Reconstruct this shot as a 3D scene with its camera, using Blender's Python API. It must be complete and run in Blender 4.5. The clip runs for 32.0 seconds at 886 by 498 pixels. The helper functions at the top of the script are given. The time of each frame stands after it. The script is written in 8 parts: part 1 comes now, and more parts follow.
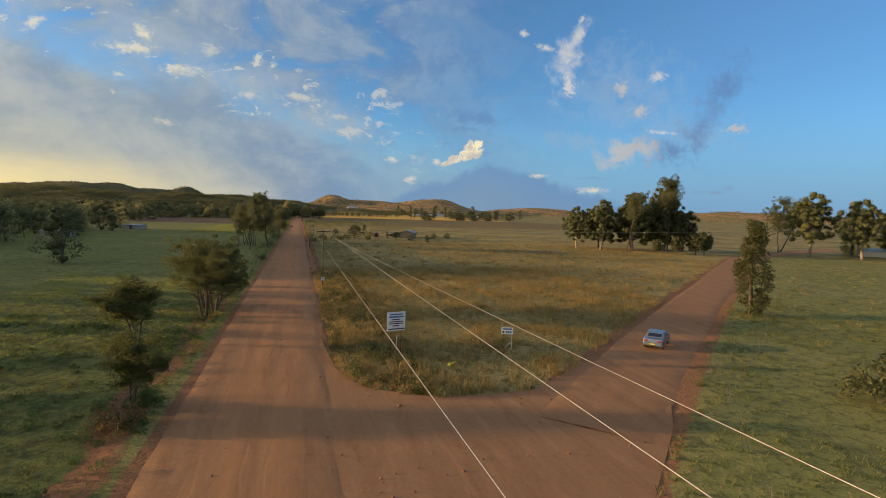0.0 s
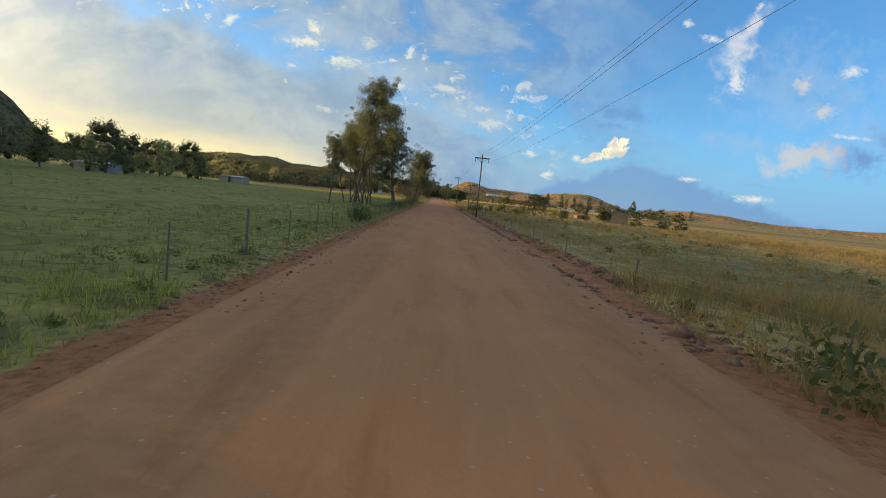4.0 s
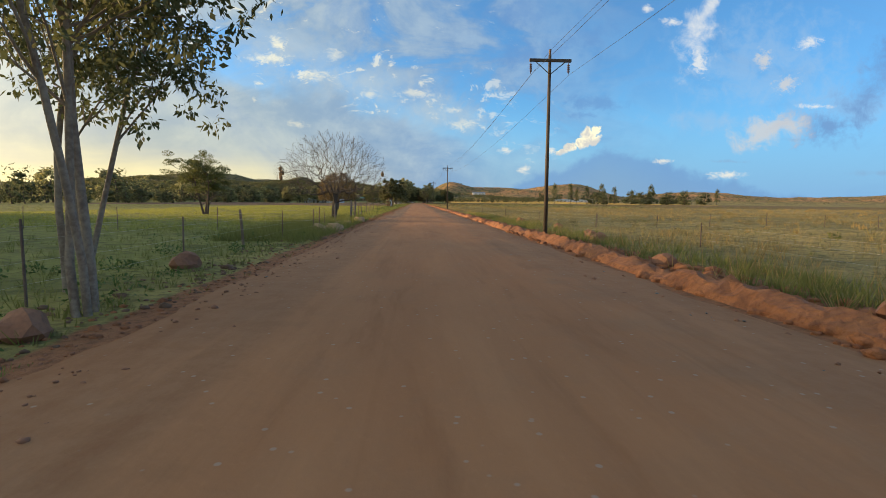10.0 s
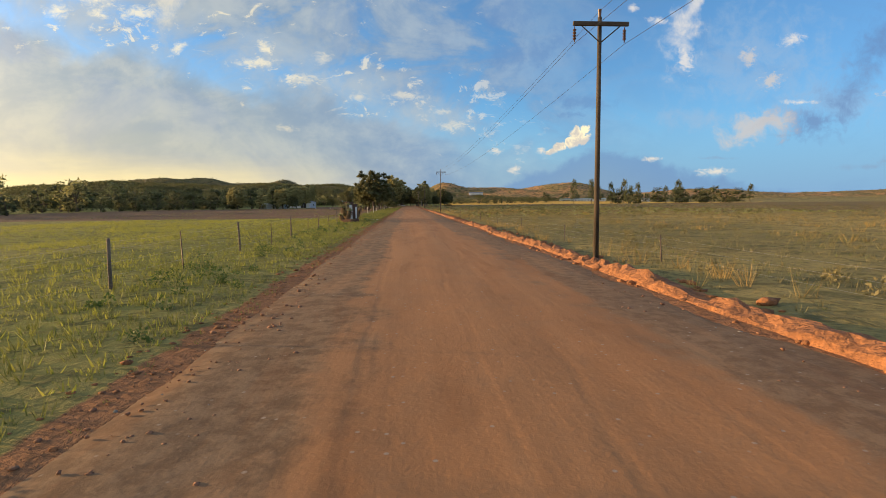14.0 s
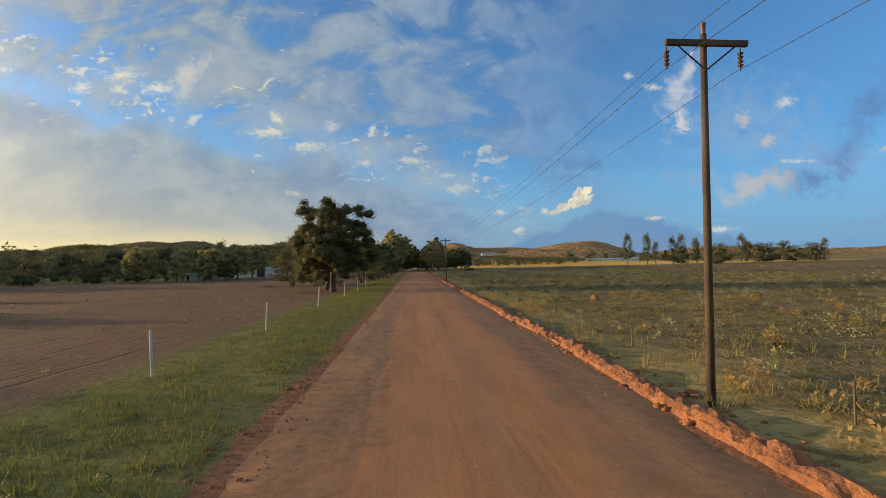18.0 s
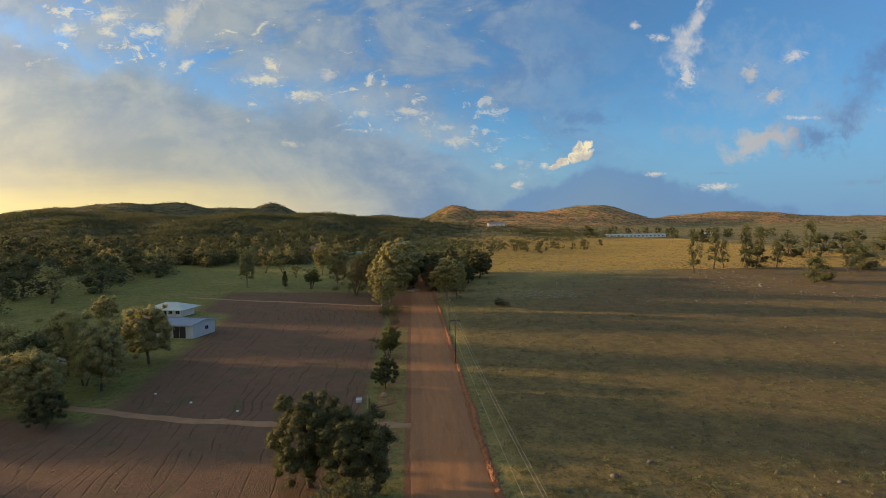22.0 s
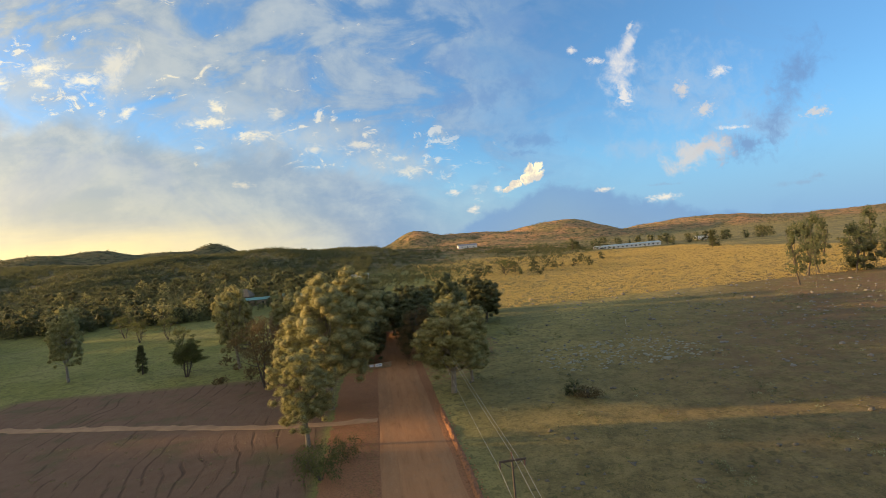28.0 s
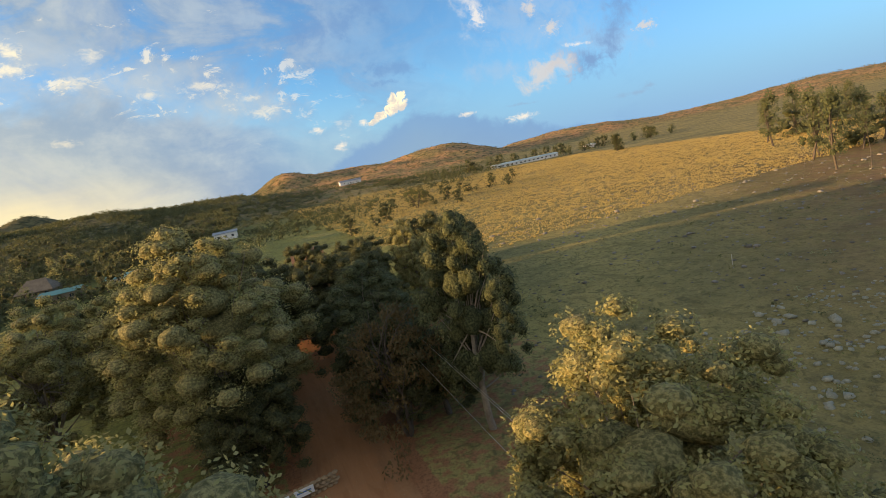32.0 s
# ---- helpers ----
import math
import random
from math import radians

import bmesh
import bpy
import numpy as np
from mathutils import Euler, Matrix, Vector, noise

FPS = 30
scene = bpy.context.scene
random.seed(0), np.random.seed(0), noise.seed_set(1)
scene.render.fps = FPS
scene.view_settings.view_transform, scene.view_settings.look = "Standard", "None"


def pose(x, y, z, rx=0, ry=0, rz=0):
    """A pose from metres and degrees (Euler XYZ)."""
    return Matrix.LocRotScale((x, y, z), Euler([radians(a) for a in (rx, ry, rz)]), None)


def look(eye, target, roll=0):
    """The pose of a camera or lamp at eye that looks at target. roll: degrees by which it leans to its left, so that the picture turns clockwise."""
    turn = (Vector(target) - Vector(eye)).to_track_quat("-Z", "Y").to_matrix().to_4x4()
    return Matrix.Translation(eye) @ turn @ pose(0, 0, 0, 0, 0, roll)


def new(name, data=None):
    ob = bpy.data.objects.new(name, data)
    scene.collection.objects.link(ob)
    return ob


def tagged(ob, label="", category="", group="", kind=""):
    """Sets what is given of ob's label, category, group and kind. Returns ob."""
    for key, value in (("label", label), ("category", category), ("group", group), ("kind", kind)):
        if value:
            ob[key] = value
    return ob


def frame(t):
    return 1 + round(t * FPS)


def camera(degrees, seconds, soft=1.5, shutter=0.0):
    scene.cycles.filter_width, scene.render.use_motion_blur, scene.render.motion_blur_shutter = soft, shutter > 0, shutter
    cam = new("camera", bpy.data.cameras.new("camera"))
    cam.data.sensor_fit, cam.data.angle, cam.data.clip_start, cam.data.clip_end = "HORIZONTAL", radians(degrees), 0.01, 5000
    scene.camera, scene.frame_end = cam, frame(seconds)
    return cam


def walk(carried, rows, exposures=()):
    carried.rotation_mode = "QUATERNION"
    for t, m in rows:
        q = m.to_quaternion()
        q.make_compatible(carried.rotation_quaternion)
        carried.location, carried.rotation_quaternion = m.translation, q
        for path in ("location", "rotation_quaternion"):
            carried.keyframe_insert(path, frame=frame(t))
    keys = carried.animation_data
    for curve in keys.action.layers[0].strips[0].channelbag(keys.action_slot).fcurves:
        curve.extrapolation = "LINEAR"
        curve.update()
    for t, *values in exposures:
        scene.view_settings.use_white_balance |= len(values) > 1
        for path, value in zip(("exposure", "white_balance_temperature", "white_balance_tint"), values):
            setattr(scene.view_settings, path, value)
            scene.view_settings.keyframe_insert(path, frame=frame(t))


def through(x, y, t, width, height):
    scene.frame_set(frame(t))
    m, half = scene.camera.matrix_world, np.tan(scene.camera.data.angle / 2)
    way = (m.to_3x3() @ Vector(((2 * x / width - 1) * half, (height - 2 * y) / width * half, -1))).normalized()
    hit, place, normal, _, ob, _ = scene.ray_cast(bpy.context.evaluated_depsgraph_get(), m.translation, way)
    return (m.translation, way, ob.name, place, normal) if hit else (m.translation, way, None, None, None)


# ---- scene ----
cam = camera(82.12, 32.0, 0.7)
PATH = [
    (0.0, pose(2.81, 52.89, 12.24, 85.90, -1.62, -15.73)),
    (0.5, pose(0.29, 64.36, 10.84, 82.12, 1.40, -17.09)),
    (1.0, pose(-1.17, 74.76, 9.78, 81.32, 3.68, -17.61)),
    (1.5, pose(-1.47, 84.17, 9.08, 80.34, 12.25, -20.58)),
    (2.0, pose(-0.93, 94.91, 8.39, 80.51, 5.77, -13.67)),
    (2.5, pose(0.30, 107.84, 6.86, 80.09, -8.83, 0.80)),
    (4.5, pose(-0.25, 151.92, 1.99, 85.17, -1.71, -2.61)),
    (5.0, pose(-0.27, 162.83, 2.14, 84.97, 4.81, -6.54)),
    (5.5, pose(-0.23, 173.58, 1.84, 80.63, 5.73, -8.05)),
    (6.0, pose(0.14, 184.63, 1.87, 83.87, -3.19, -1.95)),
    (6.5, pose(0.19, 195.17, 1.96, 83.64, -3.89, -1.33)),
    (7.0, pose(-0.10, 206.50, 1.96, 84.35, -3.89, -1.83)),
    (7.5, pose(0.32, 217.67, 1.99, 85.98, 1.52, -4.21)),
    (8.0, pose(0.36, 227.68, 2.14, 85.85, 0.52, -3.63)),
    (8.5, pose(0.10, 238.65, 2.17, 81.77, 2.72, -5.50)),
    (9.0, pose(-0.14, 249.45, 2.30, 82.30, -1.47, -2.93)),
    (9.5, pose(-0.47, 260.11, 2.07, 82.40, -2.40, -2.68)),
    (10.0, pose(-0.33, 271.73, 1.77, 84.67, -0.50, -3.03)),
    (10.5, pose(0.13, 284.24, 1.86, 84.30, 1.26, -4.60)),
    (11.0, pose(0.45, 295.70, 1.65, 85.33, 2.55, -4.42)),
    (11.5, pose(0.42, 306.61, 1.85, 84.59, 1.94, -4.28)),
    (12.0, pose(0.34, 317.73, 1.95, 84.47, -1.83, -2.06)),
    (12.5, pose(0.07, 328.78, 2.03, 84.05, -3.60, -0.92)),
    (13.0, pose(-0.03, 338.55, 1.99, 84.96, 1.42, -3.66)),
    (13.5, pose(-0.72, 349.25, 2.10, 85.21, 1.12, -3.89)),
    (15.5, pose(-1.10, 397.71, 2.52, 82.59, -0.54, -3.62)),
    (16.0, pose(-1.13, 411.07, 2.21, 82.47, 0.94, -5.14)),
    (16.5, pose(-0.98, 424.17, 2.01, 83.01, 5.21, -7.45)),
    (17.0, pose(-0.65, 436.78, 1.67, 89.92, -3.97, -1.24)),
    (17.5, pose(-0.52, 448.56, 2.30, 91.37, -2.97, -1.50)),
    (18.0, pose(-0.90, 459.86, 3.66, 91.73, 1.32, -3.36)),
    (18.5, pose(-1.27, 471.11, 6.03, 98.89, 2.06, -3.48)),
    (19.0, pose(-1.98, 482.64, 9.68, 95.66, 5.72, -4.13)),
    (19.5, pose(-2.68, 494.09, 14.24, 96.69, -0.05, -4.08)),
    (20.0, pose(-3.22, 504.84, 19.05, 97.77, 0.97, -4.07)),
    (20.5, pose(-3.08, 514.35, 22.44, 96.57, 0.70, -4.14)),
    (21.0, pose(-3.01, 523.05, 25.36, 95.38, 0.83, -4.00)),
    (21.5, pose(-3.04, 531.45, 28.00, 86.78, 0.45, -4.00)),
    (22.0, pose(-3.59, 538.79, 30.05, 86.51, 0.56, -3.62)),
    (22.5, pose(-3.95, 545.37, 31.32, 85.15, 0.53, -3.78)),
    (23.0, pose(-4.37, 551.63, 31.75, 78.97, -0.07, -4.09)),
    (23.5, pose(-4.52, 558.13, 32.62, 82.29, -0.02, -4.12)),
    (24.0, pose(-4.88, 564.66, 32.38, 78.54, 0.17, -4.55)),
    (24.5, pose(-4.88, 571.56, 31.80, 77.27, 4.47, -7.29)),
    (25.0, pose(-4.82, 579.11, 30.97, 77.71, 7.96, -9.37)),
    (25.5, pose(-4.95, 586.95, 30.32, 79.67, 7.22, -8.64)),
    (27.5, pose(-3.10, 626.43, 25.49, 87.23, 2.29, -7.57)),
    (28.0, pose(-2.82, 635.30, 25.07, 89.46, 5.10, -8.14)),
    (28.5, pose(-2.00, 643.56, 25.16, 89.96, 5.10, -7.92)),
    (29.0, pose(-1.72, 651.66, 25.38, 89.85, 4.95, -7.86)),
    (29.5, pose(-1.46, 660.12, 25.48, 90.52, 2.01, -6.74)),
    (30.0, pose(-0.80, 668.81, 25.67, 88.94, 1.40, -6.21)),
    (30.5, pose(-0.19, 678.03, 25.08, 86.26, 1.71, -5.65)),
    (31.0, pose(0.02, 687.41, 24.29, 86.02, -0.45, -5.32)),
    (31.5, pose(-0.65, 696.82, 23.60, 83.43, 1.90, -7.20)),
    (32.0, pose(-2.60, 706.00, 22.95, 80.06, 11.35, -22.57)),
]
EXPOSURE = [(0.0, 0.36, 6950, 10), (1.0, 0.48, 6950, 10), (2.0, 0.64, 6950, 10), (2.5, 0.66, 6900, 9), (5.0, 0.74, 6650, 6), (8.0, 0.76, 6600, 6), (9.0, 0.76, 6550, 5), (11.0, 0.66, 6700, 7),
            (13.5, 0.62, 7100, 10), (17.0, 0.62, 6900, 10), (18.0, 0.34, 6650, 8), (19.0, 0.13, 6600, 7), (20.0, 0.0, 6650, 7), (21.0, -0.1, 6750, 8), (21.6, 0.17, 6900, 9),
            (24.0, 0.50, 7250, 10), (25.0, 0.68, 7300, 10), (28.0, 0.78, 7300, 10), (29.0, 0.73, 7300, 10), (30.0, 0.60, 7300, 10), (32.0, 0.83, 7350, 11)]
walk(cam, PATH, EXPOSURE)

# ---------------------------------------------------------------- light
SUN_AZ, SUN_EL = -75.0, 6.8            # degrees from the road's direction (left is negative), height
sun_way = Vector((math.sin(radians(SUN_AZ)) * math.cos(radians(SUN_EL)), math.cos(radians(SUN_AZ)) * math.cos(radians(SUN_EL)), math.sin(radians(SUN_EL))))
sun_data = bpy.data.lights.new("sun", "SUN")
sun_data.energy, sun_data.angle, sun_data.color = 5.0, radians(0.6), (1.0, 0.66, 0.34)
sun = new("sun", sun_data)
sun.matrix_world = look(sun_way * 100, (0, 0, 0))


class Graph:
    """Short hand for node trees."""

    def __init__(self, tree):
        self.t = tree
        tree.nodes.clear()

    def n(self, kind, **sets):
        node = self.t.nodes.new(kind)
        for key, value in sets.items():
            setattr(node, key, value)
        return node

    def link(self, a, b):
        self.t.links.new(a, b)

    def put(self, socket, value):
        if isinstance(value, bpy.types.NodeSocket):
            self.link(value, socket)
        elif isinstance(value, (tuple, list)) and len(value) == 3 and socket.type == "RGBA":
            socket.default_value = (*value, 1)
        else:
            socket.default_value = value

    def math(self, op, a, b=0.0, c=None, clamp=False):
        node = self.n("ShaderNodeMath", operation=op, use_clamp=clamp)
        self.put(node.inputs[0], a)
        self.put(node.inputs[1], b)
        if c is not None:
            self.put(node.inputs[2], c)
        return node.outputs[0]

    def vec(self, op, a, b=(0, 0, 0)):
        node = self.n("ShaderNodeVectorMath", operation=op)
        self.put(node.inputs[0], a)
        self.put(node.inputs[1], b)
        return node.outputs["Value"] if op in ("LENGTH", "DOT_PRODUCT") else node.outputs[0]

    def mix(self, f, a, b, blend="MIX"):
        node = self.n("ShaderNodeMix", data_type="RGBA", blend_type=blend)
        self.put(node.inputs[0], f)
        self.put(node.inputs[6], a)
        self.put(node.inputs[7], b)
        return node.outputs[2]

    def noise(self, v, scale, detail=4.0, rough=0.55, distort=0.0):
        node = self.n("ShaderNodeTexNoise")
        self.put(node.inputs["Vector"], v)
        node.inputs["Scale"].default_value, node.inputs["Detail"].default_value = scale, detail
        node.inputs["Roughness"].default_value, node.inputs["Distortion"].default_value = rough, distort
        return node.outputs[0]

    def step(self, v, lo, hi):
        node = self.n("ShaderNodeMapRange", interpolation_type="SMOOTHSTEP")
        self.put(node.inputs[0], v)
        node.inputs[1].default_value, node.inputs[2].default_value = lo, hi
        return node.outputs[0]

    def xyz(self, x, y, z):
        node = self.n("ShaderNodeCombineXYZ")
        for socket, value in zip(node.inputs, (x, y, z)):
            self.put(socket, value)
        return node.outputs[0]

    def split(self, v):
        node = self.n("ShaderNodeSeparateXYZ")
        self.put(node.inputs[0], v)
        return node.outputs


# sky: low evening sun, broken cloud layer, one towering cumulus ahead
world = bpy.data.worlds.new("evening_sky")
scene.world = world
world.use_nodes = True
g = Graph(world.node_tree)
sky = g.n("ShaderNodeTexSky", sky_type="NISHITA", sun_disc=False)
sky.sun_elevation, sky.sun_rotation = radians(SUN_EL), radians(SUN_AZ)
sky.altitude, sky.air_density, sky.dust_density, sky.ozone_density = 1400, 1.0, 1.2, 2.2
way = g.n("ShaderNodeTexCoord").outputs["Generated"]
dx, dy, dz = g.split(way)
up = g.math("MAXIMUM", dz, 0.0)
flat = g.math("DIVIDE", 1.0, g.math("ADD", up, 0.22))
plane = g.xyz(g.math("MULTIPLY", dx, flat), g.math("MULTIPLY", dy, flat), 0.0)
base = g.vec("MULTIPLY", sky.outputs[0], (0.138, 0.230, 0.300))
low = g.step(dz, 0.20, 0.0)
base = g.mix(g.math("MULTIPLY", g.step(dx, 0.25, 0.75), 0.30), base, (0.17, 0.40, 0.80))
base = g.mix(g.math("MULTIPLY", low, 0.85), base, g.mix(g.step(dx, 0.6, -0.6), (0.20, 0.40, 0.72), (0.62, 0.62, 0.50)))
# directions ahead, by tangent of azimuth (u) and of height (v)
front = g.math("MAXIMUM", dy, 0.05)
u, v = g.math("DIVIDE", dx, front), g.math("DIVIDE", dz, front)
ahead = g.step(dy, 0.1, 0.3)
uv = g.xyz(u, v, 0.0)
rag = g.noise(uv, 24.0, 6.0, 0.64, 0.3)
fine_rag = g.noise(g.vec("MULTIPLY", uv, (1.0, 1.5, 1.0)), 62.0, 5.0, 0.64, 0.5)
soft_rag = g.noise(uv, 7.0, 4.0, 0.55, 0.4)
# the cloud deck: grey-blue sheets over the left, broken along a rift that falls from left to right
big = g.noise(plane, 1.1, 4.0, 0.5, 0.5)
wide_v = g.vec("MULTIPLY", uv, (1.0, 1.7, 1.0))
lump = g.noise(wide_v, 5.2, 6.0, 0.58, 0.5)
cover = g.step(g.math("ADD", u, g.math("MULTIPLY", g.math("SUBTRACT", lump, 0.5), 0.9)), 0.62, 0.10)
rift_at = g.math("SUBTRACT", 0.175, g.math("MULTIPLY", u, g.math("ADD", 0.30, g.math("MULTIPLY", u, 0.10))))
off_rift = g.math("ADD", g.math("SUBTRACT", v, rift_at), g.math("MULTIPLY", g.math("SUBTRACT", soft_rag, 0.5), 0.20))
upper = g.math("MULTIPLY", g.math("ADD", 0.50, g.math("MULTIPLY", g.step(off_rift, -0.01, 0.10), 0.50)), g.math("ADD", 0.18, g.math("MULTIPLY", g.step(lump, 0.38, 0.54), 0.82)))
under = g.math("MULTIPLY", g.step(off_rift, 0.025, -0.060), g.step(u, 0.30, 0.0))
deck = g.math("MULTIPLY", g.math("MAXIMUM", g.math("MULTIPLY", upper, cover), under), ahead)
behind = g.math("MULTIPLY", g.step(big, 0.42, 0.62), g.math("SUBTRACT", 1.0, ahead))
deck = g.math("MAXIMUM", deck, behind)
tone = g.step(g.math("ADD", g.math("MULTIPLY", lump, 0.75), g.math("MULTIPLY", rag, 0.25)), 0.38, 0.64)
shade = g.mix(g.step(dx, 0.35, -0.55), (0.145, 0.285, 0.55), (0.240, 0.345, 0.465))
pale = g.mix(g.step(dx, 0.35, -0.55), (0.31, 0.44, 0.62), (0.49, 0.54, 0.55))
col = g.mix(g.math("MULTIPLY", deck, 0.90), base, g.mix(tone, shade, pale))
# unseen sky at the back, lifted pale and warm to fill the shade
col = g.mix(g.math("MULTIPLY", g.step(dy, 0.1, -0.25), 0.36), col, g.mix(g.step(dx, 0.6, -0.6), (0.62, 0.62, 0.66), (0.98, 0.88, 0.66)))
# thin patches of shadowed cloud over the blue
patch = g.math("MULTIPLY", g.step(g.noise(wide_v, 3.4, 5.0, 0.6, 0.8), 0.52, 0.66), g.math("MULTIPLY", ahead, g.step(u, 1.2, 0.2)))
col = g.mix(g.math("MULTIPLY", patch, 0.45), col, (0.150, 0.300, 0.580))
# small sunlit heads along the rift and the breaks of the upper deck
heads = g.noise(wide_v, 21.0, 6.0, 0.66, 0.6)
toward = g.noise(g.vec("ADD", wide_v, (-0.007, 0.011, 0.0)), 21.0, 6.0, 0.66, 0.6)
near_rift = g.math("MULTIPLY", g.step(off_rift, -0.055, -0.005), g.step(off_rift, 0.15, 0.055))
clump = g.step(g.noise(wide_v, 9.0, 3.0, 0.5), 0.46, 0.60)
near_rift = g.math("MULTIPLY", g.math("ADD", g.math("MULTIPLY", near_rift, 0.125), g.math("MULTIPLY", g.step(lump, 0.60, 0.46), 0.04)), g.math("ADD", 0.35, g.math("MULTIPLY", clump, 0.65)))
bright = g.math("ADD", heads, near_rift)
bright = g.math("MULTIPLY", g.step(bright, 0.640, 0.760), g.math("MULTIPLY", ahead, g.math("MULTIPLY", g.step(u, 0.36, 0.05), g.step(g.math("ADD", off_rift, 0.0), -0.10, -0.03))))
face = g.step(g.math("SUBTRACT", heads, toward), -0.030, 0.050)
col = g.mix(g.math("MULTIPLY", bright, 0.62), col, g.mix(face, (0.40, 0.49, 0.58), g.mix(g.step(dx, 0.3, -0.5), (0.82, 0.80, 0.72), (1.02, 0.92, 0.66))))


def puff(u0, v0, a, b, tilt=0.0, soft=1.25, ragged=4.2, grain=None):
    d = g.vec("SUBTRACT", uv, (u0, v0, 0.0))
    r = g.vec("LENGTH", g.xyz(g.vec("DOT_PRODUCT", d, (1.0 / a, -tilt / a, 0.0)), g.vec("DOT_PRODUCT", d, (0.0, 1.0 / b, 0.0)), 0.0))
    r = g.math("ADD", r, g.math("MULTIPLY", g.math("SUBTRACT", (fine_rag if max(a, b) < 0.034 else rag) if grain is None else grain, 0.5), ragged))
    return g.step(r, 1.0 + soft * 0.5, 1.0 - soft)


def clouds(colour, f, spots):
    """Puffs of one colour, laid over the sky together."""
    m = None
    for spot in spots:
        one = puff(*spot)
        m = one if m is None else g.math("MAXIMUM", m, one)
    return g.mix(g.math("MULTIPLY", m, g.math("MULTIPLY", ahead, f)), col, colour)


# dim cloud to the right: a long shadowed streak, its warm end, and patches in the blue
col = clouds((0.36, 0.50, 0.70), 0.40, [(0.69, 0.275, 0.15, 0.09, 0.0, 1.2), (0.86, 0.20, 0.13, 0.05, 0.6, 1.2), (0.60, 0.165, 0.10, 0.02, 0.4, 1.1)])
col = clouds((0.135, 0.255, 0.520), 0.72, [(0.965, 0.315, 0.050, 0.060, 0.5, 1.5, 4.5), (0.905, 0.225, 0.045, 0.050, 0.9, 1.5, 4.5), (0.82, 0.160, 0.080, 0.030, 0.4, 1.1, 5.0)])
col = clouds((0.135, 0.285, 0.575), 0.55, [(0.33, 0.435, 0.075, 0.040, 0.3, 1.0), (0.33, 0.325, 0.055, 0.022, 0.2, 0.9), (0.35, 0.195, 0.055, 0.013, 0.2, 0.8), (0.23, 0.285, 0.075, 0.022, 0.3, 0.9), (0.33, 0.172, 0.030, 0.006), (0.20, 0.36, 0.06, 0.03, 0.2, 1.0)])
col = clouds((0.235, 0.370, 0.580), 0.60, [(0.955, 0.066, 0.045, 0.005, 2.0), (0.99, 0.078, 0.018, 0.007), (0.62, 0.085, 0.03, 0.003), (0.76, 0.13, 0.02, 0.003)])
col = clouds((0.60, 0.590, 0.600), 0.78, [(0.695, 0.148, 0.055, 0.030, 0.5, 1.1, 5.0), (0.755, 0.155, 0.040, 0.026, 0.3, 1.0), (1.005, 0.220, 0.030, 0.010, 1.6, 0.8), (0.735, 0.238, 0.020, 0.014, 0.5, 0.9), (0.685, 0.285, 0.014, 0.016, 0.0, 0.9)])
col = clouds((0.78, 0.770, 0.770), 0.80, [(0.548, 0.325, 0.026, 0.042, 0.15, 1.5, 4.5), (0.563, 0.375, 0.014, 0.034, 0.5, 1.5, 4.5), (0.552, 0.280, 0.014, 0.026, -0.2, 0.9), (0.578, 0.418, 0.006, 0.010, 0.6), (0.495, 0.352, 0.016, 0.007), (0.775, 0.318, 0.018, 0.010, 0.9), (0.80, 0.196, 0.035, 0.005, 0.0, 0.8), (0.445, 0.375, 0.010, 0.006)])
col = clouds((0.80, 0.790, 0.800), 0.78, [(0.735, 0.66, 0.025, 0.060, 0.2, 0.9), (0.80, 0.70, 0.040, 0.045, 0.6, 0.9), (0.89, 0.66, 0.05, 0.05, 0.8, 0.9), (0.79, 0.60, 0.018, 0.030, 0.3, 0.9)])
# sunlit heads at the left, one by one
col = clouds((0.50, 0.56, 0.60), 0.55, [(-0.55, 0.365, 0.10, 0.035, 0.3, 1.4), (-0.43, 0.36, 0.05, 0.06, 0.3, 1.4), (-0.26, 0.275, 0.09, 0.030, -0.3, 1.4), (-0.12, 0.225, 0.10, 0.030, -0.5, 1.4), (0.05, 0.170, 0.08, 0.030, -0.4, 1.4)])
col = clouds((1.02, 0.93, 0.68), 0.70, [(-0.545, 0.378, 0.026, 0.012, 0.6), (-0.625, 0.352, 0.018, 0.009, 0.3), (-0.555, 0.350, 0.014, 0.008, -0.5), (-0.485, 0.352, 0.026, 0.011, 0.8), (-0.418, 0.290, 0.009, 0.011, 0.6), (-0.26, 0.292, 0.013, 0.012), (-0.275, 0.265, 0.030, 0.008)])
col = clouds((0.86, 0.81, 0.66), 0.55, [(-0.425, 0.380, 0.024, 0.036, 0.5, 1.0), (-0.20, 0.235, 0.024, 0.008), (-0.155, 0.275, 0.014, 0.009), (-0.09, 0.204, 0.014, 0.007), (0.00, 0.205, 0.030, 0.008), (0.07, 0.176, 0.012, 0.005), (0.09, 0.150, 0.022, 0.009), (-0.225, 0.145, 0.016, 0.005)])
